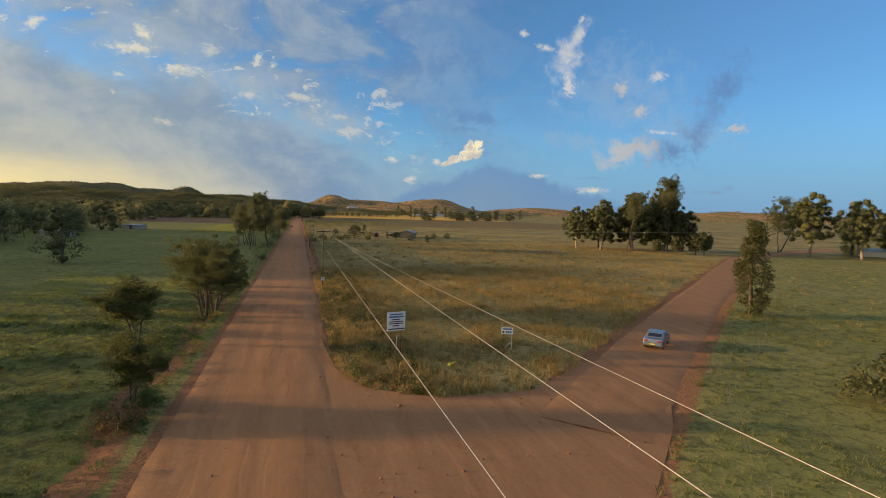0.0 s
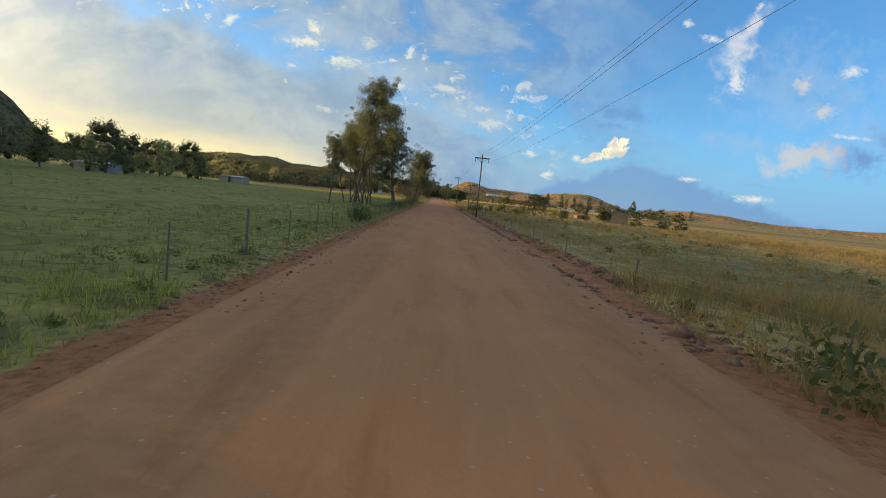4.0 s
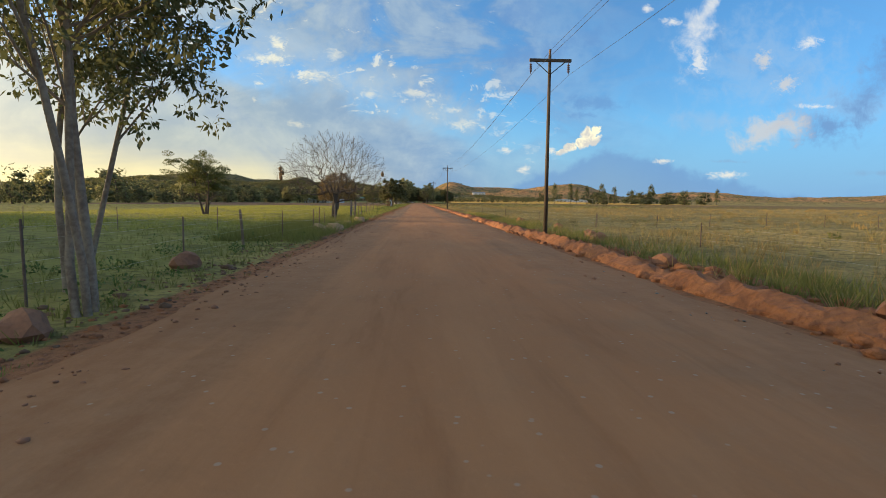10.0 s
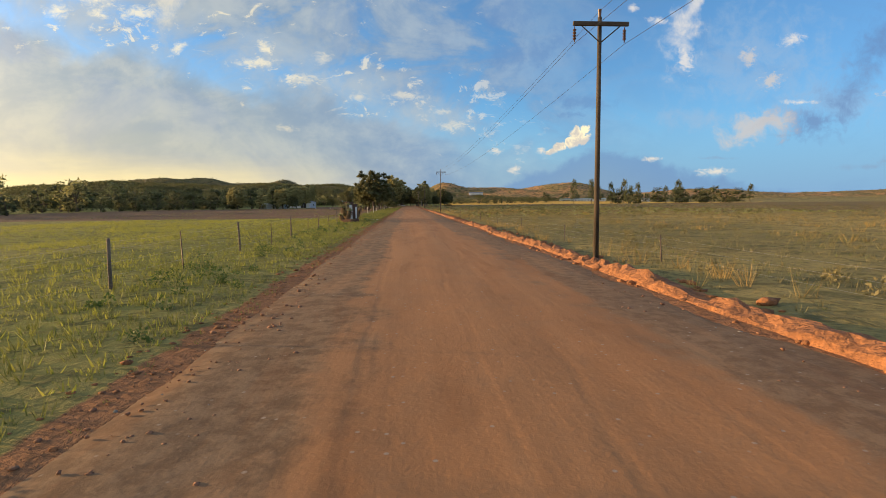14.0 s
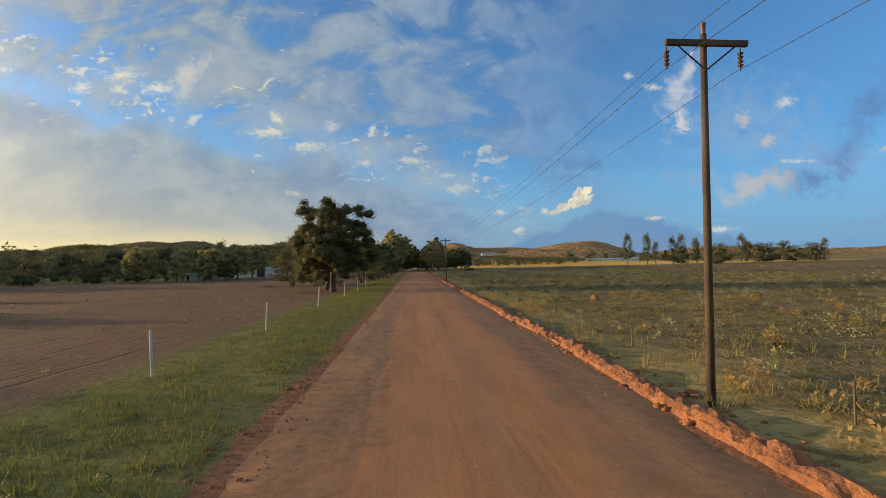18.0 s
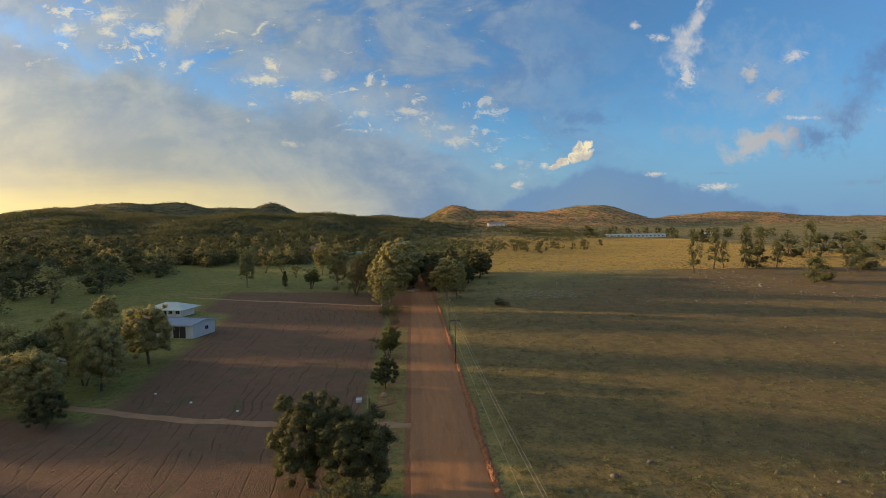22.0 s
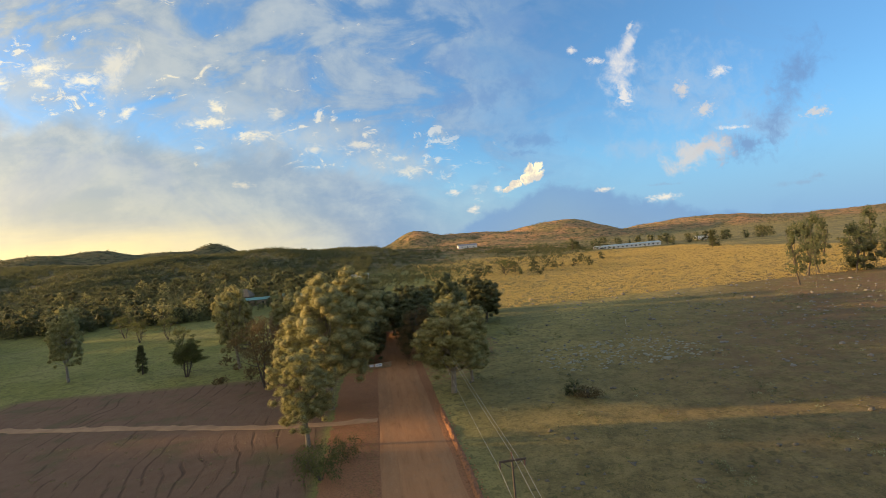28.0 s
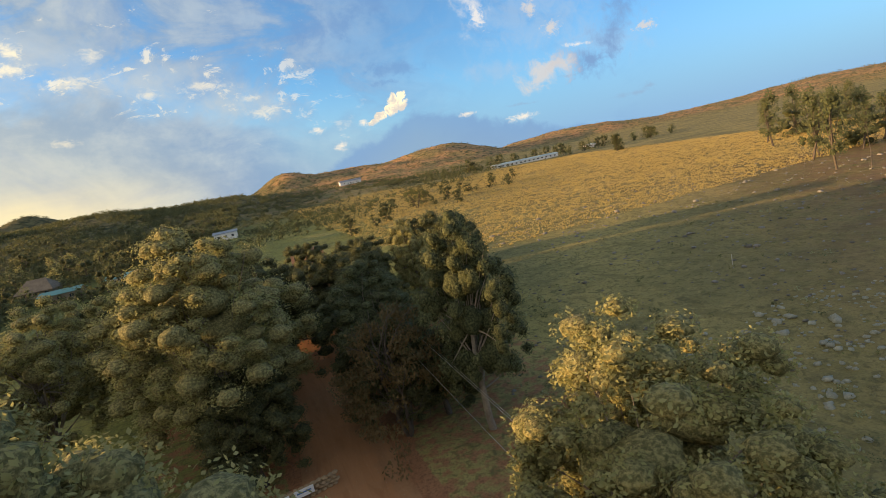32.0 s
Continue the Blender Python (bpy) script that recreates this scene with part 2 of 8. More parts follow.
# the cloud mass low ahead, and the sunlit head that towers over it
crag = g.math("ADD", g.math("MULTIPLY", g.math("SUBTRACT", rag, 0.5), 0.055), g.math("MULTIPLY", g.math("SUBTRACT", soft_rag, 0.5), 0.07))
left_side = g.math("SUBTRACT", 0.118, g.math("MULTIPLY", g.math("SUBTRACT", 0.370, u), 0.46))
right_side = g.math("SUBTRACT", 0.118, g.math("MULTIPLY", g.math("SUBTRACT", u, 0.370), 0.27))
hump = g.math("SUBTRACT", 0.062, g.math("MULTIPLY", g.math("ABSOLUTE", g.math("SUBTRACT", u, 0.640)), 0.55))
crown_line = g.math("MAXIMUM", g.math("MINIMUM", left_side, right_side), hump)
mass = g.math("MULTIPLY", g.step(g.math("ADD", g.math("SUBTRACT", crown_line, v), crag), -0.004, 0.022), ahead)
mass_tone = g.mix(g.step(g.math("SUBTRACT", crown_line, v), 0.09, 0.0), (0.205, 0.345, 0.545), (0.165, 0.320, 0.590))
col = g.mix(g.math("MULTIPLY", mass, 0.80), col, mass_tone)
billow = g.noise(uv, 46.0, 5.0, 0.62, 0.3)
tower = None
for spot in ((0.287, 0.099, 0.013, 0.006, 0.5), (0.305, 0.107, 0.015, 0.009), (0.325, 0.117, 0.017, 0.013), (0.343, 0.129, 0.018, 0.016), (0.354, 0.138, 0.013, 0.013)):
    one = puff(*spot, 0.0, 0.25, 2.6, billow) if len(spot) == 4 else puff(*spot, 0.25, 2.6, billow)
    tower = one if tower is None else g.math("MAXIMUM", tower, one)
foot = g.math("SUBTRACT", v, g.math("ADD", g.math("ADD", 0.091, g.math("MULTIPLY", g.math("SUBTRACT", u, 0.280), 0.26)), g.math("MULTIPLY", g.math("SUBTRACT", billow, 0.5), 0.02)))
tower = g.math("MULTIPLY", g.math("MULTIPLY", tower, ahead), g.step(foot, -0.004, 0.008))
fold = g.step(g.math("ADD", g.math("MULTIPLY", foot, 9.0), g.math("MULTIPLY", g.math("SUBTRACT", billow, 0.5), 2.2)), -0.10, 0.35)
col = g.mix(tower, col, g.mix(fold, (0.62, 0.60, 0.58), (1.05, 0.95, 0.68)))
col = clouds((0.86, 0.80, 0.70), 0.80, [(0.492, 0.084, 0.016, 0.004, 0.8), (0.622, 0.058, 0.030, 0.006, 1.0), (0.212, 0.064, 0.009, 0.007), (0.175, 0.100, 0.010, 0.005), (0.265, 0.101, 0.007, 0.006)])
# pale haze along the skyline, golden below the sun
haze = g.step(g.math("ADD", dz, g.math("MULTIPLY", g.math("SUBTRACT", g.noise(g.xyz(g.math("MULTIPLY", u, 2.0), g.math("MULTIPLY", v, 16.0), 0.0), 1.5, 4.0, 0.6), 0.5), 0.05)), 0.10, 0.0)
veil = g.math("MULTIPLY", g.step(dz, 0.30, 0.0), g.step(dx, 0.15, -0.65))
col = g.mix(g.math("MULTIPLY", veil, 0.68), col, (0.70, 0.64, 0.46))
col = g.mix(g.math("MULTIPLY", haze, g.math("MULTIPLY", g.step(dx, 0.05, -0.50), 0.95)), col, (1.16, 0.95, 0.44))
# bright aureole round the low sun, beyond the left of the road
near_sun = g.math("MAXIMUM", g.vec("DOT_PRODUCT", way, tuple(sun_way)), 0.0)
halo = g.math("MULTIPLY", g.math("POWER", near_sun, 11.0), 2.8)
col = g.vec("ADD", col, g.vec("MULTIPLY", g.xyz(halo, halo, halo), (1.0, 0.74, 0.38)))
bg = g.n("ShaderNodeBackground")
g.put(bg.inputs[0], col)
bg.inputs[1].default_value = 0.68
g.link(bg.outputs[0], g.n("ShaderNodeOutputWorld").inputs[0])


# ---------------------------------------------------------------- materials
def place(g):
    return g.n("ShaderNodeNewGeometry").outputs["Position"]


def finish(m, g, colour, rough=0.85, bump=None, depth=0.02, metal=0.0, through=None, spec=0.3):
    p = g.n("ShaderNodeBsdfPrincipled")
    g.put(p.inputs["Base Color"], colour)
    g.put(p.inputs["Roughness"], rough)
    p.inputs["Metallic"].default_value = metal
    p.inputs["Specular IOR Level"].default_value = spec
    if bump is not None:
        b = g.n("ShaderNodeBump")
        b.inputs["Distance"].default_value, b.inputs["Strength"].default_value = depth, 1.0
        g.put(b.inputs["Height"], bump)
        g.link(b.outputs[0], p.inputs["Normal"])
    out = g.n("ShaderNodeOutputMaterial")
    shader = p.outputs[0]
    if through is not None:
        tr = g.n("ShaderNodeBsdfTranslucent")
        g.put(tr.inputs[0], colour)
        mx = g.n("ShaderNodeMixShader")
        mx.inputs[0].default_value = through
        g.link(shader, mx.inputs[1])
        g.link(tr.outputs[0], mx.inputs[2])
        shader = mx.outputs[0]
    g.link(shader, out.inputs[0])
    return m


def blank(name):
    m = bpy.data.materials.new(name)
    m.use_nodes = True
    return m, Graph(m.node_tree)


def plain(name, c1, c2, big=0.6, small=9.0, rough=0.8, depth=0.01, metal=0.0, spec=0.3):
    """Two tones at two scales with a fine relief."""
    m, g = blank(name)
    v = place(g)
    a, b = g.noise(v, big, 3), g.noise(v, small, 5)
    f = g.math("ADD", g.math("MULTIPLY", a, 0.6), g.math("MULTIPLY", b, 0.6))
    return finish(m, g, g.mix(g.step(f, 0.4, 0.8), c1, c2), rough, b, depth, metal, None, spec)


def foliage(name, c1, c2, c3, through=0.3):
    m, g = blank(name)
    isl = g.n("ShaderNodeNewGeometry").outputs["Random Per Island"]
    ob = g.n("ShaderNodeObjectInfo").outputs["Random"]
    big = g.noise(place(g), 0.45, 2)
    c = g.mix(isl, c1, c2)
    c = g.mix(g.step(big, 0.42, 0.66), c, c3)
    c = g.mix(g.math("MULTIPLY", ob, 0.35), c, c2)
    return finish(m, g, c, 0.62, None, 0, 0, through, 0.25)


def core_material(name, c1, c2):
    """Cores of a dense crown, toned darker than its leaves for the shade inside."""
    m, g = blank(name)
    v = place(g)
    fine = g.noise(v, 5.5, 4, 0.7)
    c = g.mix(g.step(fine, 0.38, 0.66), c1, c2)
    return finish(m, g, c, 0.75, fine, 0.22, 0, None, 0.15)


clump_gold = core_material("shaded_gold_core", (0.135, 0.126, 0.050), (0.390, 0.335, 0.140))
clump_euc = core_material("shaded_gum_core", (0.038, 0.046, 0.020), (0.150, 0.155, 0.068))
clump_dark = core_material("shaded_dark_core", (0.040, 0.045, 0.020), (0.130, 0.128, 0.052))
clump_green = core_material("shaded_green_core", (0.028, 0.046, 0.014), (0.095, 0.135, 0.038))
leaf_euc = foliage("gum_leaves", (0.088, 0.108, 0.048), (0.185, 0.188, 0.085), (0.120, 0.138, 0.060), 0.40)
leaf_gold = foliage("olive_gold_leaves", (0.285, 0.280, 0.105), (0.400, 0.365, 0.150), (0.335, 0.318, 0.130), 0.45)
leaf_dark = foliage("dark_leaves", (0.074, 0.086, 0.036), (0.150, 0.146, 0.060), (0.100, 0.110, 0.048), 0.4)
leaf_olive = foliage("thorn_tree_leaves", (0.068, 0.086, 0.028), (0.160, 0.158, 0.050), (0.094, 0.108, 0.036), 0.42)
leaf_green = foliage("fresh_green_leaves", (0.060, 0.110, 0.028), (0.115, 0.165, 0.045), (0.080, 0.125, 0.035))
leaf_rust = foliage("rusty_autumn_leaves", (0.130, 0.090, 0.038), (0.190, 0.125, 0.050), (0.105, 0.085, 0.036))
leaf_aloe = foliage("grey_green_spikes", (0.21, 0.235, 0.125), (0.35, 0.35, 0.18), (0.27, 0.285, 0.15), 0.25)
grass_green = foliage("green_grass", (0.115, 0.138, 0.034), (0.235, 0.240, 0.068), (0.155, 0.168, 0.046), 0.38)
# lighter copy of green_grass, with the low sun's brightness in its colour
grass_sunlit = foliage("sunlit_paddock_grass", (0.215, 0.240, 0.048), (0.370, 0.365, 0.085), (0.275, 0.285, 0.062), 0.5)
grass_dry = foliage("dry_grass", (0.280, 0.190, 0.070), (0.460, 0.312, 0.116), (0.200, 0.180, 0.068), 0.42)
# ripe gold, brightened further for the sun that strikes the far field
grass_gold = foliage("ripe_gold_grass", (0.420, 0.310, 0.105), (0.600, 0.440, 0.160), (0.500, 0.385, 0.140), 0.45)
grass_grey = foliage("grey_tussock_grass", (0.172, 0.152, 0.070), (0.300, 0.252, 0.118), (0.210, 0.184, 0.084), 0.35)
scrub = foliage("hill_scrub", (0.075, 0.085, 0.040), (0.175, 0.160, 0.075), (0.110, 0.112, 0.052), 0.2)
bark_pale = plain("pale_gum_bark", (0.33, 0.28, 0.21), (0.17, 0.13, 0.10), 1.2, 14, 0.85, 0.02)
# darker copy of the gum bark, for roadside trunks standing in shade
bark_gum_shaded = plain("shaded_gum_bark", (0.135, 0.108, 0.084), (0.055, 0.043, 0.035), 1.2, 14, 0.85, 0.02)
bark_dark = plain("dark_bark", (0.075, 0.058, 0.045), (0.13, 0.105, 0.08), 1.5, 16, 0.9, 0.03)
dead_straw = plain("dead_straw", (0.30, 0.20, 0.105), (0.19, 0.125, 0.070), 3, 24, 0.95, 0.03)
wood_grey = plain("weathered_pole_wood", (0.052, 0.041, 0.033), (0.120, 0.092, 0.068), 1.0, 22, 0.85, 0.01)
wood_post = plain("fence_post_wood", (0.12, 0.095, 0.07), (0.22, 0.18, 0.135), 1.5, 25, 0.9, 0.01)
steel_post = plain("rusty_steel", (0.09, 0.06, 0.045), (0.16, 0.12, 0.09), 2, 30, 0.6, 0.003, 0.4)
white_post = plain("whitewashed_wood", (0.62, 0.57, 0.50), (0.45, 0.40, 0.34), 2, 20, 0.8, 0.004)
wire_steel = plain("galvanised_wire", (0.55, 0.50, 0.42), (0.42, 0.38, 0.33), 3, 20, 0.45, 0.001, 0.6)
dark_metal = plain("dark_iron", (0.05, 0.045, 0.04), (0.09, 0.075, 0.06), 2, 20, 0.5, 0.002, 0.5)
glaze = plain("brown_porcelain", (0.10, 0.05, 0.03), (0.14, 0.07, 0.05), 3, 20, 0.25, 0.001)
sign_white = plain("white_sign_paint", (0.78, 0.78, 0.76), (0.66, 0.67, 0.67), 2, 30, 0.5, 0.001)
sign_blue = plain("blue_sign_paint", (0.06, 0.14, 0.30), (0.10, 0.19, 0.36), 3, 30, 0.5, 0.001)
sign_dark = plain("dark_sign_paint", (0.05, 0.05, 0.06), (0.09, 0.09, 0.10), 3, 30, 0.5, 0.001)
sign_yellow = plain("yellow_sign_paint", (0.62, 0.52, 0.06), (0.50, 0.42, 0.05), 3, 30, 0.5, 0.001)
box_white = plain("white_enamel", (0.62, 0.65, 0.66), (0.48, 0.50, 0.50), 1.5, 20, 0.45, 0.001)
brown_brick = plain("dark_brown_brick", (0.085, 0.045, 0.032), (0.13, 0.070, 0.048), 2, 18, 0.85, 0.006)
panel_white = plain("white_plaster", (0.84, 0.82, 0.78), (0.72, 0.69, 0.63), 1.0, 12, 0.8, 0.003)
plaster_tan = plain("tan_plaster", (0.27, 0.215, 0.15), (0.21, 0.165, 0.115), 0.8, 10, 0.85, 0.004)
plaster_grey = plain("grey_plaster", (0.40, 0.37, 0.33), (0.30, 0.28, 0.25), 0.7, 10, 0.85, 0.004)
roof_tin = plain("corrugated_tin", (0.36, 0.37, 0.38), (0.26, 0.25, 0.24), 0.5, 6, 0.4, 0.002, 0.7)
roof_blue = plain("blue_grey_roof_sheet", (0.30, 0.36, 0.44), (0.24, 0.29, 0.36), 0.5, 6, 0.4, 0.002, 0.3)
roof_pale = plain("pale_green_roof_sheet", (0.62, 0.70, 0.64), (0.50, 0.58, 0.53), 0.4, 5, 0.45, 0.002, 0.2)
roof_teal = plain("green_roof_sheet", (0.12, 0.30, 0.27), (0.09, 0.24, 0.21), 0.4, 5, 0.45, 0.002, 0.2)
thatch = plain("grey_thatch", (0.15, 0.12, 0.09), (0.22, 0.18, 0.13), 0.8, 14, 0.95, 0.03)
wall_shed = plain("painted_shed_wall", (0.55, 0.57, 0.58), (0.44, 0.46, 0.47), 0.6, 8, 0.7, 0.002)
# dark sheet for doorways and bays, painted as the shade indoors
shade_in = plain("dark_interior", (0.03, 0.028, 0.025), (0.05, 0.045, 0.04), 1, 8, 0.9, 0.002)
stone_dark = plain("weathered_field_stone", (0.185, 0.165, 0.130), (0.105, 0.092, 0.074), 2, 12, 0.92, 0.03)
stone_pale = plain("pale_lichened_stone", (0.34, 0.33, 0.25), (0.22, 0.215, 0.16), 1.5, 11, 0.9, 0.03)
stone_grey = plain("grey_field_stone", (0.27, 0.25, 0.22), (0.17, 0.155, 0.135), 2, 12, 0.9, 0.02)
stone_red = plain("red_earth_stone", (0.30, 0.15, 0.085), (0.21, 0.105, 0.065), 2, 12, 0.9, 0.02)
stone_tan = plain("tan_boulder", (0.42, 0.30, 0.17), (0.30, 0.21, 0.13), 1.5, 9, 0.9, 0.02)
car_paint = plain("silver_blue_car_paint", (0.20, 0.255, 0.32), (0.18, 0.235, 0.30), 1, 6, 0.28, 0.0, 0.5, 0.5)
car_glass = plain("dark_car_glass", (0.015, 0.02, 0.03), (0.02, 0.028, 0.04), 1, 5, 0.08, 0.0, 0.0, 0.6)
rubber = plain("tyre_rubber", (0.022, 0.021, 0.020), (0.05, 0.04, 0.03), 3, 20, 0.9, 0.003)
lamp_red = plain("red_lamp_glass", (0.35, 0.02, 0.015), (0.28, 0.02, 0.015), 3, 10, 0.2, 0.0)
chrome = plain("brushed_metal", (0.55, 0.55, 0.54), (0.45, 0.45, 0.45), 3, 20, 0.25, 0.0, 0.9)


def ground_material():
    m, g = blank("veld_ground")
    v = place(g)
    att = g.n("ShaderNodeAttribute", attribute_name="cover")
    soil, plough, lush = g.split(att.outputs["Color"])
    high = att.outputs["Alpha"]
    graze, bare_red, darkened = g.split(g.n("ShaderNodeAttribute", attribute_name="grazing").outputs["Color"])
    n1, n2, n3 = g.noise(v, 0.035, 4, 0.6), g.noise(v, 0.45, 5, 0.6), g.noise(v, 5.0, 5, 0.65)
    spot = g.noise(v, 1.1, 5, 0.6, 0.9)
    dry = g.mix(n2, (0.34, 0.260, 0.092), (0.50, 0.37, 0.145))
    dry = g.mix(g.step(n1, 0.40, 0.62), dry, g.mix(n2, (0.17, 0.150, 0.062), (0.29, 0.235, 0.095)))
    green = g.mix(n2, (0.150, 0.166, 0.044), (0.29, 0.28, 0.080))
    green = g.mix(g.step(n1, 0.45, 0.7), green, (0.28, 0.26, 0.090))
    c = g.mix(lush, dry, green)
    c = g.mix(g.math("MULTIPLY", g.step(spot, 0.52, 0.62), 0.62), c, (0.075, 0.078, 0.034))
    c = g.mix(g.math("MULTIPLY", g.step(spot, 0.42, 0.30), 0.5), c, g.mix(lush, (0.52, 0.37, 0.14), (0.33, 0.31, 0.10)))
    c = g.mix(g.math("MULTIPLY", g.step(n3, 0.45, 0.70), 0.55), c, (0.10, 0.085, 0.04))
    mot = g.noise(v, 0.24, 5, 0.7)
    c = g.mix(g.math("MULTIPLY", g.step(mot, 0.50, 0.62), 0.45), c, g.mix(lush, (0.150, 0.115, 0.052), (0.100, 0.110, 0.040)))
    # grazed pasture: brown-olive sward with dark tussocks and bare red spots
    tus = g.noise(v, 0.75, 4, 0.75, 0.6)
    sward = g.mix(g.step(mot, 0.36, 0.64), (0.262, 0.196, 0.084), (0.152, 0.118, 0.052))
    sward = g.mix(g.math("MULTIPLY", g.step(tus, 0.53, 0.62), 0.60), sward, (0.052, 0.054, 0.026))
    sward = g.mix(g.math("MULTIPLY", g.step(tus, 0.42, 0.34), 0.50), sward, (0.290, 0.212, 0.098))
    grain = g.noise(v, 2.3, 4, 0.8)
    sward = g.mix(g.math("MULTIPLY", g.step(grain, 0.52, 0.60), 0.45), sward, (0.060, 0.056, 0.028))
    sward = g.mix(g.math("MULTIPLY", g.step(grain, 0.44, 0.36), 0.40), sward, (0.300, 0.240, 0.105))
    sward = g.mix(g.math("MULTIPLY", bare_red, g.step(g.noise(v, 0.16, 5, 0.7), 0.40, 0.58)), sward, g.mix(n2, (0.150, 0.086, 0.048), (0.250, 0.155, 0.088)))
    c = g.mix(g.math("MULTIPLY", graze, 0.85), c, sward)
    # darker ground colour, standing for shade over the paddock and valley floor
    c = g.mix(g.math("MULTIPLY", darkened, 0.80), c, g.mix(g.step(tus, 0.42, 0.60), (0.150, 0.158, 0.047), (0.052, 0.060, 0.023)))
    # hillsides: red rock and grass under scrub; the orange also carries low sunlight
    rock = g.mix(g.step(g.noise(v, 0.02, 5, 0.65), 0.40, 0.62), (0.30, 0.225, 0.100), (0.54, 0.290, 0.135))
    rock = g.mix(g.step(g.noise(v, 0.11, 4, 0.7), 0.50, 0.62), rock, (0.085, 0.090, 0.040))
    # western slopes painted darker olive: dense scrub, and their shaded side
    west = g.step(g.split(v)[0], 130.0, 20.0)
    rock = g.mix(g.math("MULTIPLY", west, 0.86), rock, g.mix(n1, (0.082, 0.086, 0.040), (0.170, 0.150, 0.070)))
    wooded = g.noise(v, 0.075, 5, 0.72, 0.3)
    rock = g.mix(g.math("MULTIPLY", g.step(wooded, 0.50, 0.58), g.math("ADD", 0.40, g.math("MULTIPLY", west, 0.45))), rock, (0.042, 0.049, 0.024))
    # paler patches paint sunlit rims between the trees
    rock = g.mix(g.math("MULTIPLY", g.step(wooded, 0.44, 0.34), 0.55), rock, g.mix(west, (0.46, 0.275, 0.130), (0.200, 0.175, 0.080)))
    c = g.mix(high, c, rock)
    red = g.mix(n2, (0.26, 0.115, 0.055), (0.38, 0.19, 0.095))
    red = g.mix(g.step(n3, 0.4, 0.75), red, (0.17, 0.085, 0.045))
    patch = g.math("ADD", soil, g.math("MULTIPLY", g.math("SUBTRACT", g.noise(v, 0.9, 4, 0.6), 0.5), 1.0))
    c = g.mix(g.step(patch, 0.42, 0.62), c, red)
    # tilled field with curved furrows along the road
    x, y, z = g.split(v)
    fan = g.math("DIVIDE", x, g.math("ADD", 1.0, g.math("MULTIPLY", g.math("SUBTRACT", y, 620.0), 0.0021)))
    sway = g.math("MULTIPLY", g.math("SUBTRACT", g.noise(v, 0.026, 3), 0.5), 13.0)
    row = g.math("FRACT", g.math("DIVIDE", g.math("ADD", fan, sway), 1.45))
    fur = g.step(g.math("ABSOLUTE", g.math("SUBTRACT", row, 0.5)), 0.15, 0.04)
    broken = g.step(g.noise(g.xyz(g.math("MULTIPLY", fan, 0.69), g.math("MULTIPLY", y, 0.028), 0.0), 1.0, 4, 0.7), 0.46, 0.60)
    fur = g.math("MULTIPLY", fur, broken)
    till = g.mix(n2, (0.148, 0.086, 0.054), (0.226, 0.144, 0.093))
    till = g.mix(g.math("MULTIPLY", g.step(n3, 0.5, 0.7), 0.4), till, (0.105, 0.062, 0.040))
    till = g.mix(g.math("MULTIPLY", g.step(g.noise(v, 0.15, 4, 0.6), 0.50, 0.66), 0.55), till, (0.115, 0.105, 0.052))
    till = g.mix(g.math("MULTIPLY", fur, 0.48), till, (0.058, 0.036, 0.025))
    c = g.mix(plough, c, till)
    h = g.math("ADD", g.math("MULTIPLY", n3, 0.6), g.math("MULTIPLY", g.math("MULTIPLY", fur, plough), -0.35))
    h = g.math("ADD", h, g.math("MULTIPLY", spot, 0.8))
    h = g.math("ADD", h, g.math("MULTIPLY", graze, g.math("ADD", g.math("MULTIPLY", tus, 3.0), g.math("MULTIPLY", grain, 1.2))))
    h = g.math("ADD", h, g.math("MULTIPLY", g.math("MULTIPLY", high, wooded), 26.0))
    return finish(m, g, c, 0.95, h, 0.15, 0, None, 0.1)


